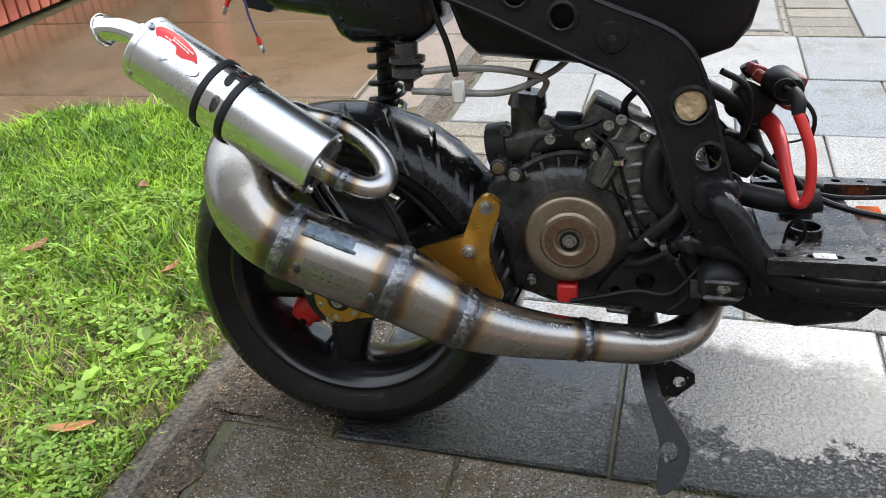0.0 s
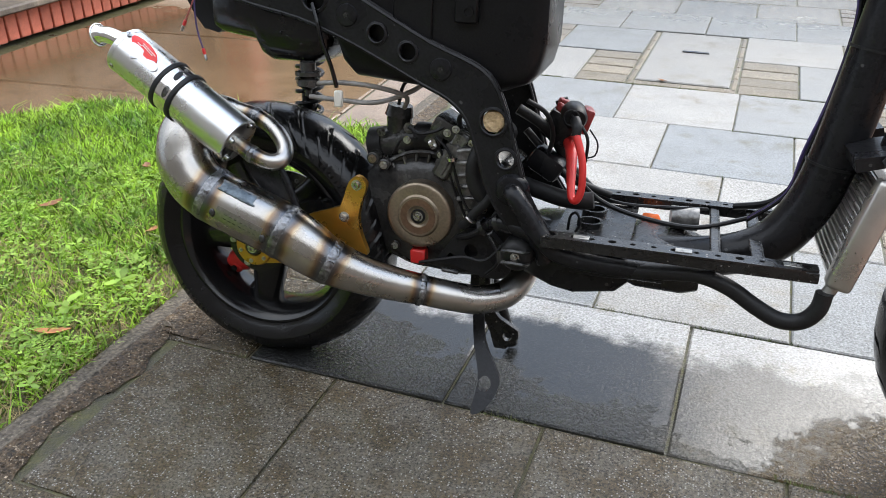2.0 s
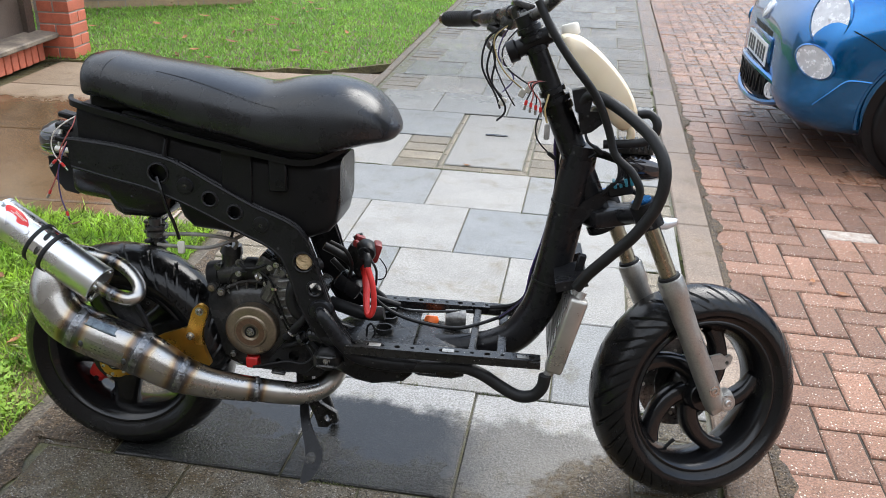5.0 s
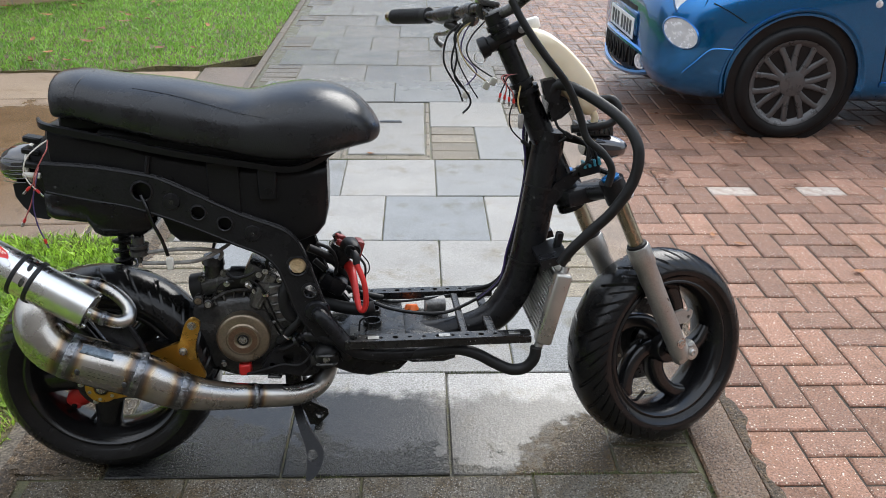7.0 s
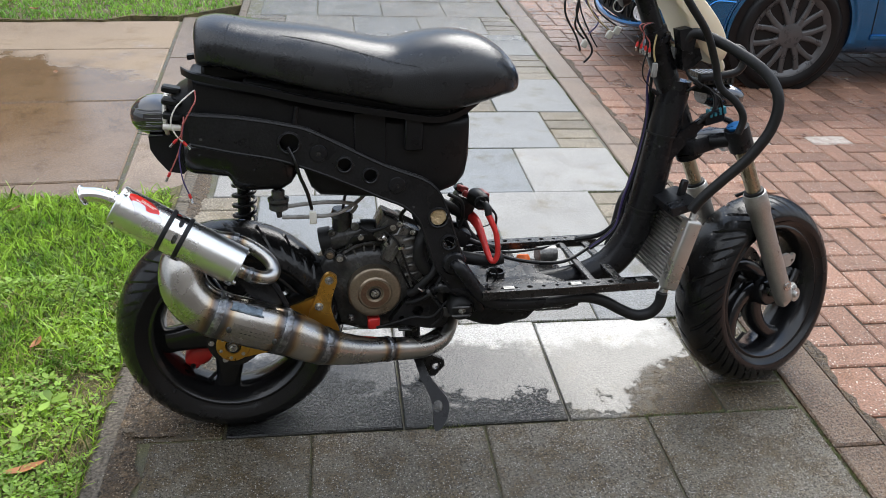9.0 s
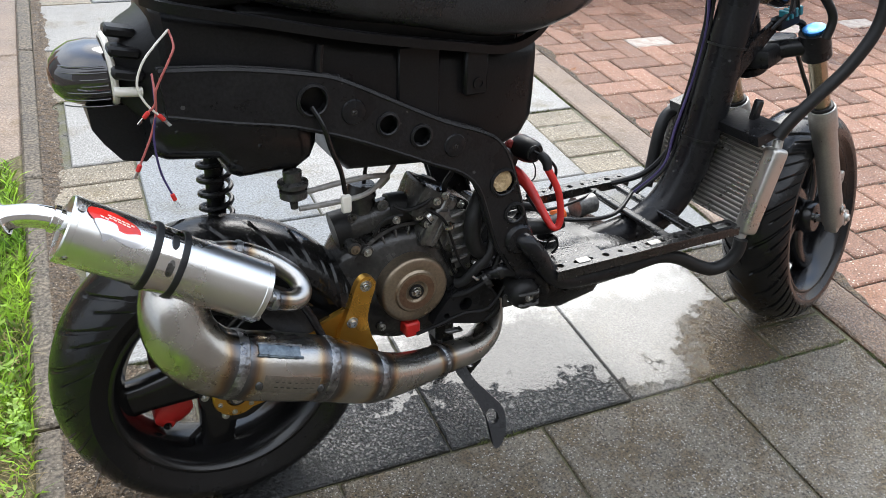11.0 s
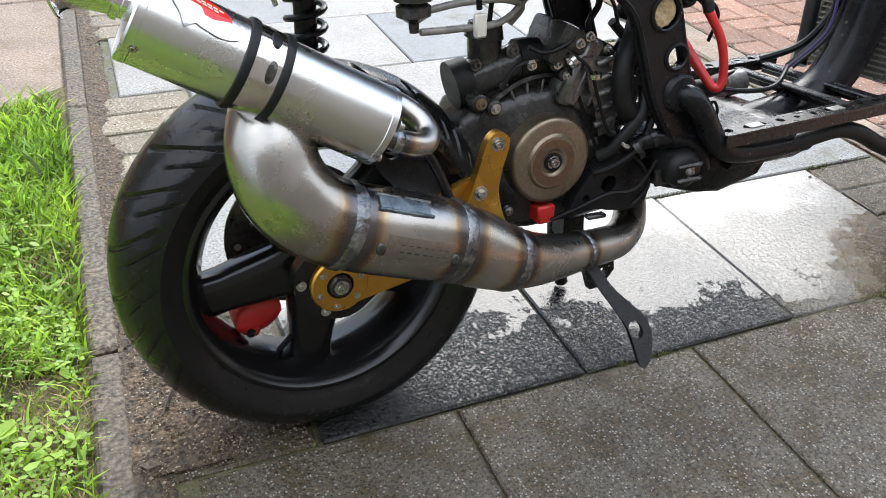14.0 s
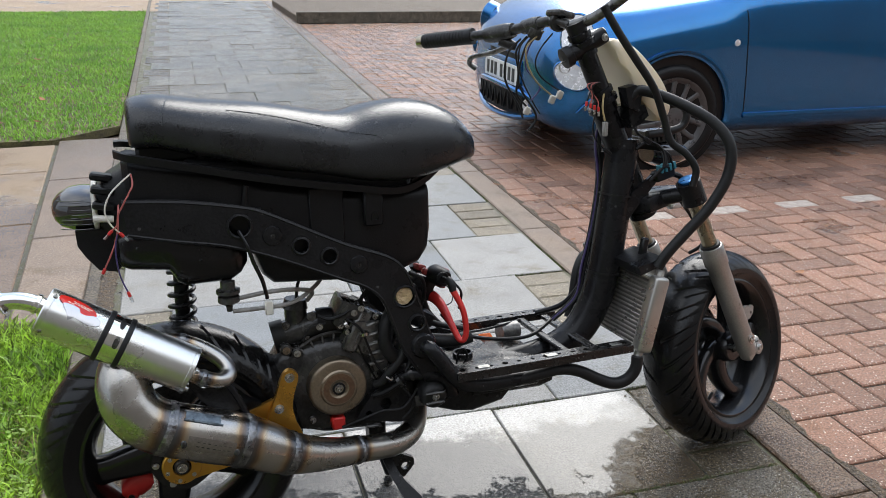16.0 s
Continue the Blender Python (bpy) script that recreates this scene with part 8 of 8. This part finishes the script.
# ---- the parked car: x back from its nose, y to its far side ----
CAR_AT = pose(2.09, 2.98, -0.006, 0, 0, -4)
car = thing("car", "small metallic blue hatchback parked nose-on to the footpath", "car", CAR_AT)
HALF = [
    (0.0, [(0, 0.27), (0.3, 0.27), (0.42, 0.29), (0.46, 0.34), (0.46, 0.44), (0.43, 0.52), (0.3, 0.58), (0, 0.6)]),
    (0.035, [(0, 0.22), (0.44, 0.22), (0.56, 0.25), (0.6, 0.32), (0.6, 0.46), (0.55, 0.57), (0.4, 0.645), (0, 0.67)]),
    (0.1, [(0, 0.19), (0.52, 0.19), (0.645, 0.22), (0.69, 0.31), (0.695, 0.47), (0.65, 0.61), (0.47, 0.715), (0, 0.745)]),
    (0.2, [(0, 0.165), (0.58, 0.165), (0.715, 0.215), (0.755, 0.31), (0.76, 0.5), (0.72, 0.66), (0.53, 0.775), (0, 0.815)]),
    (0.36, [(0, 0.165), (0.62, 0.165), (0.765, 0.21), (0.797, 0.32), (0.8, 0.54), (0.765, 0.71), (0.56, 0.83), (0, 0.87)]),
    (0.6, [(0, 0.165), (0.64, 0.165), (0.785, 0.21), (0.81, 0.32), (0.814, 0.57), (0.785, 0.75), (0.58, 0.87), (0, 0.91)]),
    (0.9, [(0, 0.165), (0.65, 0.165), (0.79, 0.21), (0.812, 0.32), (0.818, 0.6), (0.795, 0.79), (0.62, 0.905), (0, 0.945)]),
    (1.15, [(0, 0.165), (0.65, 0.165), (0.79, 0.21), (0.812, 0.31), (0.818, 0.6), (0.8, 0.83), (0.68, 0.93), (0, 0.96)]),
    (2.2, [(0, 0.165), (0.65, 0.165), (0.79, 0.21), (0.812, 0.31), (0.818, 0.6), (0.8, 0.86), (0.7, 0.94), (0, 0.96)]),
    (2.9, [(0, 0.19), (0.65, 0.19), (0.79, 0.22), (0.815, 0.33), (0.82, 0.6), (0.8, 0.86), (0.7, 0.94), (0, 0.96)]),
    (3.35, [(0, 0.22), (0.58, 0.22), (0.72, 0.26), (0.76, 0.36), (0.765, 0.6), (0.74, 0.84), (0.62, 0.93), (0, 0.95)]),
    (3.53, [(0, 0.3), (0.45, 0.3), (0.56, 0.34), (0.6, 0.42), (0.6, 0.6), (0.58, 0.78), (0.48, 0.86), (0, 0.88)]),
]
flat_rows = [[x] + [c for p in half for c in p] for x, half in HALF]
secs = []
for q in curve_pts(flat_rows, 4):
    prof = [(q[1 + 2 * i], q[2 + 2 * i]) for i in range(8)]
    fine = curve_pts(prof, 3)
    secs.append([(q[0], -y, z) for y, z in fine] + [(q[0], y, z) for y, z in fine[::-1][1:-1]])
bm = bmesh.new()
loft(bm, secs)
body = part("body", bm, CARBLUE, car, "glossy metallic blue bodywork")
cutters = []
for x in (0.645, 2.945):
    for s in (-1, 1):
        c = bmesh.new()
        lathe(c, [(0.318, -0.2), (0.318, 0.2)], 48, Matrix.Translation((x, s * 0.78, 0.285)))
        cutters.append(c)
cut(body, cutters)
body.data.materials.clear()
body.data.materials.append(CARBLUE)
bm = bmesh.new()
secs = []
for x, w0, w1, z0, z1 in ((0.98, 0.6, 0.55, 0.93, 0.95), (1.3, 0.72, 0.6, 0.93, 1.22), (1.6, 0.74, 0.58, 0.93, 1.42), (2.0, 0.75, 0.58, 0.93, 1.48), (2.6, 0.75, 0.58, 0.93, 1.47), (3.1, 0.7, 0.56, 0.93, 1.38), (3.4, 0.62, 0.52, 0.92, 1.05)):
    secs.append([(x, -w0, z0), (x, -(w0 + w1) / 2 - 0.03, (z0 + z1) / 2), (x, -w1, z1 - 0.04), (x, -w1 * 0.7, z1), (x, w1 * 0.7, z1), (x, w1, z1 - 0.04), (x, (w0 + w1) / 2 + 0.03, (z0 + z1) / 2), (x, w0, z0)])
loft(bm, secs)
part("cabin", bm, WINDSHIELD, car, "dark glass cabin")
bm = bmesh.new()
loft(bm, [[(x, -0.56, z - 0.03), (x, -0.42, z + 0.012), (x, 0.42, z + 0.012), (x, 0.56, z - 0.03), (x, 0.4, z - 0.02), (x, -0.4, z - 0.02)] for x, z in ((1.55, 1.42), (1.9, 1.485), (2.6, 1.475), (3.05, 1.4))])
part("roof", bm, CARBLUE, car)


def car_wheel(x, s, name):
    m = Matrix.Translation((x, s * 0.735, 0.277)) @ (Matrix.Rotation(math.pi, 4, "Z") if s > 0 else Matrix())
    bm = bmesh.new()
    lathe(bm, [(0.205, -0.07), (0.225, -0.085), (0.25, -0.088), (0.268, -0.078), (0.279, -0.055), (0.28, 0.05), (0.268, 0.078), (0.22, 0.085), (0.2, 0.07)], 64, closed=True)
    w = part(name, bm, CARBLACK, car, "black tyre on a dark grey multi-spoke wheel", m)
    bm = bmesh.new()
    lathe(bm, [(0.207, -0.078), (0.212, -0.08), (0.212, -0.072), (0.195, -0.06), (0.188, 0.04), (0.2, 0.06), (0.185, 0.06), (0.178, 0.03), (0.182, -0.06), (0.198, -0.074)], 64, closed=True)
    rim = part("rim", bm, CARWHEEL, w)
    for k in range(7):
        for d in (-0.13, 0.13):
            bm = bmesh.new()
            spoke(bm, 2 * math.pi * k / 7 + d * 0.5, d * 1.3, 0.05, 0.195, 0.036, 0.026, 0.03, 0.026, -0.062, -0.056, 6)
            part("spoke", bm, CARWHEEL, rim)
    bm = bmesh.new()
    lathe(bm, [(0.0, -0.08), (0.05, -0.08), (0.062, -0.076), (0.066, -0.06), (0.066, -0.03), (0.0, -0.03)], 36)
    part("hub_cap", bm, CARWHEEL, rim)
    bm = bmesh.new()
    lathe(bm, [(0.0, 0.02), (0.185, 0.02), (0.185, 0.03), (0.0, 0.03)], 32)
    part("brake", bm, CARBLACK, rim)


for x in (0.645, 2.945):
    for s in (-1, 1):
        car_wheel(x, s, "wheel")
        bm = bmesh.new()
        lathe(bm, [(0.312, -0.095), (0.3175, -0.095), (0.3175, 0.115), (0.0, 0.115), (0.0, 0.108), (0.312, 0.108)], 40, Matrix.Translation((x, s * 0.7, 0.285)) @ (Matrix.Rotation(math.pi, 4, "Z") if s > 0 else Matrix()))
        part("arch_liner", bm, CARBLACK, car)


def face_at(x):
    """The outline of the car's side at x from its nose."""
    q = None
    for a, b in zip(flat_rows, flat_rows[1:]):
        if a[0] <= x <= b[0]:
            t = (x - a[0]) / (b[0] - a[0])
            q = [u + (v - u) * t for u, v in zip(a, b)]
    return [(q[1 + 2 * i], q[2 + 2 * i]) for i in range(8)]


for s in (-1, 1):
    # flared lip round the front arch, bumper corner crease and shut line
    hose("arch_lip", [(0.645 + 0.338 * math.cos(a), s * (0.812 - 0.03 * max(0, -math.cos(a)) ** 3), 0.285 + 0.338 * math.sin(a)) for a in np.linspace(-0.12, math.pi + 0.18, 25)], 0.019, CARBLUE, car, seg=8, res=2, flat=0.5)
    hose("bumper_crease", [(0.33, s * 0.797, 0.435), (0.27, s * 0.785, 0.437), (0.225, s * 0.775, 0.428), (0.17, s * 0.76, 0.37), (0.12, s * 0.735, 0.31)], 0.006, CARBLUE, car, seg=6, res=4)
    hose("wing_gap", [(0.37, s * 0.802, 0.565), (0.29, s * 0.782, 0.612), (0.22, s * 0.752, 0.645)], 0.0028, CARBLACK, car, seg=5, res=3)
    for x in (1.085, 2.3):
        prof = curve_pts(face_at(x)[2:7], 4)
        hose("door_gap", [(x - 0.1 * (z - 0.25), s * (y + 0.0005), z) for y, z in prof], 0.003, CARBLACK, car, seg=5, res=1)
    bm = bmesh.new()
    block(bm, (1.85, s * 0.812, 0.275), (1.55, 0.02, 0.03), 0.008, None, 2)
    part("sill_strip", bm, CARBLUE, car, "bright blue sill edge")
    bm = bmesh.new()
    lathe(bm, [(0.0, -0.004), (0.016, -0.004), (0.018, 0.0)], 20, Matrix.Translation((0.98, s * 0.818, 0.66)) @ (Matrix.Rotation(math.pi, 4, "Z") if s > 0 else Matrix()))
    part("side_repeater", bm, LAMPCHROME, car, "small clear side repeater")
    # headlamp and lower lamp
    for (cx, cy, cz, rx, rz, tilt), nm in (((0.148, 0.642, 0.672, 0.124, 0.088, 32), "headlamp"), ((0.108, 0.684, 0.492, 0.1, 0.064, 10), "lower_lamp")):
        n = Vector((-0.66, s * 0.68, 0.32 if nm == "headlamp" else 0.08)).normalized()
        m = to_y(n, (cx, s * cy, cz)) @ Matrix.Rotation(radians(tilt * s), 4, "Y")
        bm = bmesh.new()
        lathe(bm, [(1.05, -0.05), (1.08, 0.012), (1.0, 0.02), (0.97, 0.012)], 40, m @ Matrix.Diagonal((rx, 1, rz, 1)), closed=True)
        lamp_ = part(nm, bm, CARBLUE, car, "oval clear lamp in a blue surround")
        bm = bmesh.new()
        lathe(bm, [(0.97, 0.014), (0.9, 0.006), (0.72, 0.004), (0.68, 0.012), (0.58, 0.014), (0.54, 0.006), (0.3, 0.004), (0.26, 0.012), (0.0, 0.016)], 40, m @ Matrix.Diagonal((rx, 1, rz, 1)))
        part("reflector", bm, LAMPCHROME, lamp_, "bright faceted reflector")
def GB(y):
    """How far the lower bumper lies back from its nose at y."""
    return -0.055 + 0.125 * abs(y / 0.55) ** 2.2


# lower grille with fog lamps, upper slit, plate
bm = bmesh.new()
loft(bm, [[(x0 - 0.004, y, z) for x0, z in ((0.02 + GB(y), 0.21), (0.008 + GB(y), 0.29), (0.004 + GB(y), 0.35), (0.15 + GB(y), 0.35), (0.16 + GB(y), 0.21))] for y in np.linspace(-0.47, 0.47, 17)])
grille = part("lower_grille", bm, CARBLACK, car, "black lower grille with bright-edged fog lamps")
for k in range(22):
    y = -0.45 + k * 0.0428
    bm = bmesh.new()
    block(bm, (0.002 + GB(y), y, 0.285), (0.012, 0.01, 0.1), 0.002, pose(0, 0, 0, 20 * (1 if k % 2 else -1), 0, 0))
    part("bar", bm, CARBLACK, grille)
hose("grille_surround", [(0.005 + GB(y), y, z) for y, z in [(0.5 * math.cos(a), 0.277 + 0.085 * math.sin(a) * (1 - 0.25 * math.cos(a) ** 8)) for a in np.linspace(0, 2 * math.pi, 33)[:-1]]], 0.017, CARBLUE, grille, seg=8, res=2, closed=True)
for s in (-1, 1):
    bm = bmesh.new()
    m = to_y((-0.85, s * 0.5, 0), (0.012, s * 0.385, 0.285))
    lathe(bm, [(0.0, 0.01), (0.03, 0.012), (0.036, 0.016), (0.042, 0.014), (0.042, -0.01), (0.0, -0.01)], 24, m)
    part("fog_lamp", bm, LAMPCHROME, grille, "round chrome fog lamp")
bm = bmesh.new()
block(bm, (0.0, 0, 0.45), (0.03, 0.56, 0.135), 0.02, None, 2)
part("plate_holder", bm, CARBLUE, car)
bm = bmesh.new()
block(bm, (-0.018, 0, 0.425), (0.006, 0.52, 0.111), 0.002)
pl = part("number_plate", bm, PLATEW, car, "white plate with plain dark bars")
for k in range(7):
    bm = bmesh.new()
    block(bm, (-0.0225, -0.2 + k * 0.062 + (0.03 if k > 3 else 0), 0.425), (0.0016, 0.038, 0.075), 0.0004)
    part("bar", bm, PLATEBAR, pl)
bm = bmesh.new()
loft(bm, [[(x0, y, z) for x0, z in ((-0.006 + 0.1 * abs(y / 0.6) ** 3, 0.5), (-0.006 + 0.1 * abs(y / 0.6) ** 3, 0.54), (0.06, 0.54), (0.06, 0.5))] for y in np.linspace(-0.3, 0.3, 13)])
part("upper_slit", bm, CARBLACK, car, "dark upper air slit")
bm = bmesh.new()
lathe(bm, [(0.0, 0.02), (0.04, 0.018), (0.048, 0.012), (0.048, -0.02), (0.0, -0.02)], 28, to_y((-0.9, 0, 0.42), (0.012, 0, 0.615)))
part("nose_badge", bm, LAMPCHROME, car, "round plain chrome badge")
for s in (-1, 1):
    hose("nose_trim", [(0.016, s * 0.06, 0.61), (0.02, s * 0.12, 0.608), (0.03, s * 0.2, 0.605), (0.045, s * 0.26, 0.6)], [0.01, 0.009, 0.008, 0.005], LAMPCHROME, car, "chrome nose trim", seg=8)


# ---- laid pieces: slabs, pavers, kerbs and bricks ----
V = [-4.0, -3.56, -3.12, -2.68, -2.24, -1.8, -1.36, -0.95, -0.545, -0.135, 0.272, 0.69, 1.105, 1.53, 1.967, 2.45, 2.9]
while V[-1] < 14.3:
    V.append(V[-1] + 0.428)
A_ROW = [-0.19, 0.159, 0.552, 0.942, 1.335]
B_ROW = [-0.03, 0.368, 0.755, 1.143]
MH = (0.36, 0.715, 2.035, 2.89)


def quad(u0, u1, v0, v1):
    return [uv(u0, v0), uv(u1, v0), uv(u1, v1), uv(u0, v1)]


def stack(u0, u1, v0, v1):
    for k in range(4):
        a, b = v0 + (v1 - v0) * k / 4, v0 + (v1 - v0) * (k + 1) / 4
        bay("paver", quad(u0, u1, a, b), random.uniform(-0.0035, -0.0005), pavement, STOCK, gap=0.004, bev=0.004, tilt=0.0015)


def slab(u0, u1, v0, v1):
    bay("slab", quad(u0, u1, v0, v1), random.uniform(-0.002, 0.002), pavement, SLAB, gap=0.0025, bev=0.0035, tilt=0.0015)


for j in range(len(V) - 1):
    v0, v1 = V[j], V[j + 1]
    odd = j % 2 == 1
    us = list(B_ROW if odd else A_ROW)
    wide = 0.0 if v0 < 1.5 else 0.012
    if 1.9 < v0 < 2.8:
        # rows cut round the inspection cover
        if v0 < 2.2:
            slab(-0.24, 0.14, v0, v1), stack(0.14, 0.335, v0, v1), stack(0.74, 0.955, v0, v1), slab(0.955, 1.335, v0, v1)
        else:
            stack(-0.24, -0.04, v0, v1), slab(-0.04, 0.335, v0, v1), slab(0.74, 1.13, v0, v1), stack(1.13, 1.335, v0, v1)
        continue
    for a, b in zip(us, us[1:]):
        slab(a, b, v0, v1)
    if odd:
        stack(-0.245, -0.03, v0, v1), stack(1.143, 1.335, v0, v1)

# inspection cover with its frame of narrow pavers
cover = thing("inspection_cover", "square concrete inspection cover with a rusty slot handle", "manhole cover", kind="structure")
c = bay("cover_slab", quad(MH[0], MH[1], MH[2], MH[3]), 0.0, cover, SLAB, gap=0.004)
a, b = uv(0.49, 2.53), uv(0.60, 2.53)
bm = bmesh.new()
block(bm, (0, 0, 0.002), ((b - a).length, 0.022, 0.006), 0.002)
part("slot_handle", bm, DIRTYPAINT, cover, "rusty slotted lifting handle", Matrix.Translation((a + b) / 2) @ pose(0, 0, 0, 0, 0, -4))
for u0, u1, v0, v1 in ((0.335, 0.36, 2.0, 2.89), (0.715, 0.74, 2.0, 2.89)):
    for k in range(5):
        bay("paver", quad(u0, u1, v0 + (v1 - v0) * k / 5, v0 + (v1 - v0) * (k + 1) / 5), -0.003, pavement, STOCK, gap=0.003)
for k in range(2):
    bay("paver", quad(0.335 + k * 0.2, 0.54 + k * 0.2, 1.972, 2.03), -0.003, pavement, STOCK, gap=0.003)

# edging on the lawn side, kerb stones on the parking side
edging = thing("lawn_edging", "narrow weathered concrete edging between lawn and footpath", "kerb", kind="structure")
for k in range(20):
    v0 = -3.515 + k * 0.915
    bay("edging_stone", [uv(-0.302 - 0.004 * max(v0, 0), v0), uv(-0.254 - 0.004 * max(v0, 0), v0), uv(-0.254 - 0.004 * max(v0 + 0.915, 0), v0 + 0.91), uv(-0.302 - 0.004 * max(v0 + 0.915, 0), v0 + 0.91)], 0.007 + random.uniform(-0.002, 0.002), edging, EDGING, gap=0.001, bev=0.006, thick=0.06)
kerb = thing("kerb_line", "flush pale concrete kerb between footpath and red paving", "kerb", kind="structure")
for k in range(20):
    v0 = -3.965 + k * 0.915 + 0.03
    bay("kerb_stone", quad(1.342, 1.468, v0, v0 + 0.915), 0.003, kerb, KERB, gap=0.002, bev=0.006, thick=0.06)

# driveway bays and the strip beside the path
for y0, y1 in zip(DRIVE_Y, DRIVE_Y[1:]):
    for x0, x1 in ((-2.2, -1.3), (-1.3, -0.47)) if y0 < 1 else ((-2.2, -0.47),):
        bay("concrete_bay", [(x0, y0), (x1 + 0.02 * y0, y0), (x1 + 0.02 * y1, y1), (x0, y1)], -0.012, driveway, CONCRETE, gap=0.005, bev=0.006)
for y0, y1 in ((1.1, 1.98), (1.98, 2.85), (2.85, 3.72)):
    bay("concrete_strip", [(-0.46 + 0.02 * y0, y0), (uv(-0.305, y0).x, y0), (uv(-0.305, y1).x, y1), (-0.46 + 0.02 * y1, y1)], -0.006, driveway, KERB, gap=0.004, bev=0.006)

# herringbone blocks
S = 0.0965


def block_mesh(name, su, sv, material):
    me = bpy.data.meshes.new(name)
    g, b = 0.003, 0.005
    def r(i, z):
        return [(i, i, z), (su - i, i, z), (su - i, sv - i, z), (i, sv - i, z)]
    me.from_pydata(r(g + b, 0) + r(g, -b * 0.8) + r(g, -0.03), [], [(0, 1, 2, 3)] + [(i, i + 4, (i + 1) % 4 + 4, (i + 1) % 4) for i in range(4)] + [(i + 4, i + 8, (i + 1) % 4 + 8, (i + 1) % 4 + 4) for i in range(4)])
    me.materials.append(material)
    return me


lying, standing, white = block_mesh("block_lying", 2 * S, S, REDBLOCK), block_mesh("block_standing", S, 2 * S, REDBLOCK), block_mesh("block_white", 2 * S, S, WHITEBLOCK)
W0 = 1.35 * S
edge_long, edge_half, edge_standing = block_mesh("block_edge_long", W0 + S, S, REDBLOCK), block_mesh("block_edge_half", W0, S, REDBLOCK), block_mesh("block_edge_standing", W0, 2 * S, REDBLOCK)
U0, V0 = 1.478, -2.009 - 20 * S
turn = Matrix.Rotation(-PA, 4, "Z")
far_v, far_f = [], []


def spot(u, v):
    """A place of the parking area, whose edge follows the kerb."""
    k = max(v, -1)
    return uv((u + 0.013 * k * 1.478) / (1 + 0.013 * k), v)


def lay(u, v, me, single):
    p = spot(u, v) + Vector((0, 0, -0.006 + random.uniform(-0.0015, 0.0015)))
    mm = Matrix.Translation(p) @ turn
    if single:
        ob = new("block", me)
        ob.matrix_basis = mm
        ob.parent = parking
    else:
        k = len(far_v)
        far_v.extend(tuple(mm @ w.co) for w in me.vertices)
        far_f.extend(tuple(i + k for i in f.vertices) for f in me.polygons)


whites = [(2.172 + 0.386 * k, 1.475 - 0.027 * k) for k in range(6)]
for i in range(-1, 61):
    for j in range(0, 147):
        u, v = U0 + W0 + i * S if i >= 0 else U0, V0 + j * S
        kind = (i + j) % 4
        if j == 146 and kind == 2:
            continue
        near = u < 2.45 and -0.42 < v < 1.75 and u + 0.35 * v < 2.75
        if kind == 0:
            c = spot(u + S, v + S / 2)
            mark = any(abs(c.x - wx) < 0.1 and abs(c.y - wy) < 0.05 for wx, wy in whites)
            if mark:
                lay(u, v, white, True)
            else:
                lay(u, v, lying if i >= 0 else edge_long, near)
        elif kind == 2:
            lay(u, v, standing if i >= 0 else edge_standing, near)
        elif kind == 1 and i < 0:
            lay(u, v, edge_half, near)
me = bpy.data.meshes.new("blocks_rest")
me.from_pydata(far_v, [], far_f)
me.materials.append(REDBLOCK_FAR)
rest = tagged(new("blocks_rest", me), kind="stuff")
rest.parent = parking

# house bricks: plinth on edge, pier in courses, buff wall in courses
pb = bmesh.new()
block(pb, (0, 0, 0), (0.215, 0.066, 0.115), 0.004)
brick_edge = mesh_of("brick", pb, REDBRICK)
for k in range(32):
    ob = new("brick", brick_edge)
    ob.matrix_basis = pose(WX - 0.105, 1.22 + k * 0.0755, 0.062 + random.uniform(-0.002, 0.002), 0, random.uniform(-1, 1), 0)
    ob.parent = plinth
pb = bmesh.new()
block(pb, (0, 0, 0), (0.102, 0.215, 0.065), 0.003)
brick_end = mesh_of("brick", pb, REDBRICK)
pb = bmesh.new()
block(pb, (0, 0, 0), (0.215, 0.102, 0.065), 0.003)
brick_long = mesh_of("brick", pb, REDBRICK)
for k in range(29):
    z = 0.035 + k * 0.075
    if k % 2:
        for y in (3.73, 3.84):
            ob = new("brick", brick_long)
            ob.matrix_basis = pose(WX + 0.058, y - 0.002, z)
            ob.parent = pier
    else:
        for x in (WX + 0.001, WX + 0.114):
            ob = new("brick", brick_end)
            ob.matrix_basis = pose(x, 3.783, z)
            ob.parent = pier
bv, bf = [], []
for k in range(24):
    for i in range(16):
        m = Matrix.Translation((-3.4, 5.45, 0)) @ pose(0, 0, 0, 0, 0, -62) @ pose(0.055, -1.62 + i * 0.225 + (0.11 if k % 2 else 0), 0.035 + k * 0.075)
        n = len(bv)
        for sx in (-1, 1):
            for sy in (-1, 1):
                for sz in (-1, 1):
                    bv.append(tuple(m @ Vector((sx * 0.051, sy * 0.107, sz * 0.032))))
        bf.extend(tuple(n + q for q in f) for f in ((0, 1, 3, 2), (4, 6, 7, 5), (0, 4, 5, 1), (2, 3, 7, 6), (0, 2, 6, 4), (1, 5, 7, 3)))
me = bpy.data.meshes.new("bricks_rest")
me.from_pydata(bv, [], bf)
me.materials.append(BUFFBRICK)
ob = tagged(new("bricks_rest", me), kind="stuff")
ob.parent = wall_buff
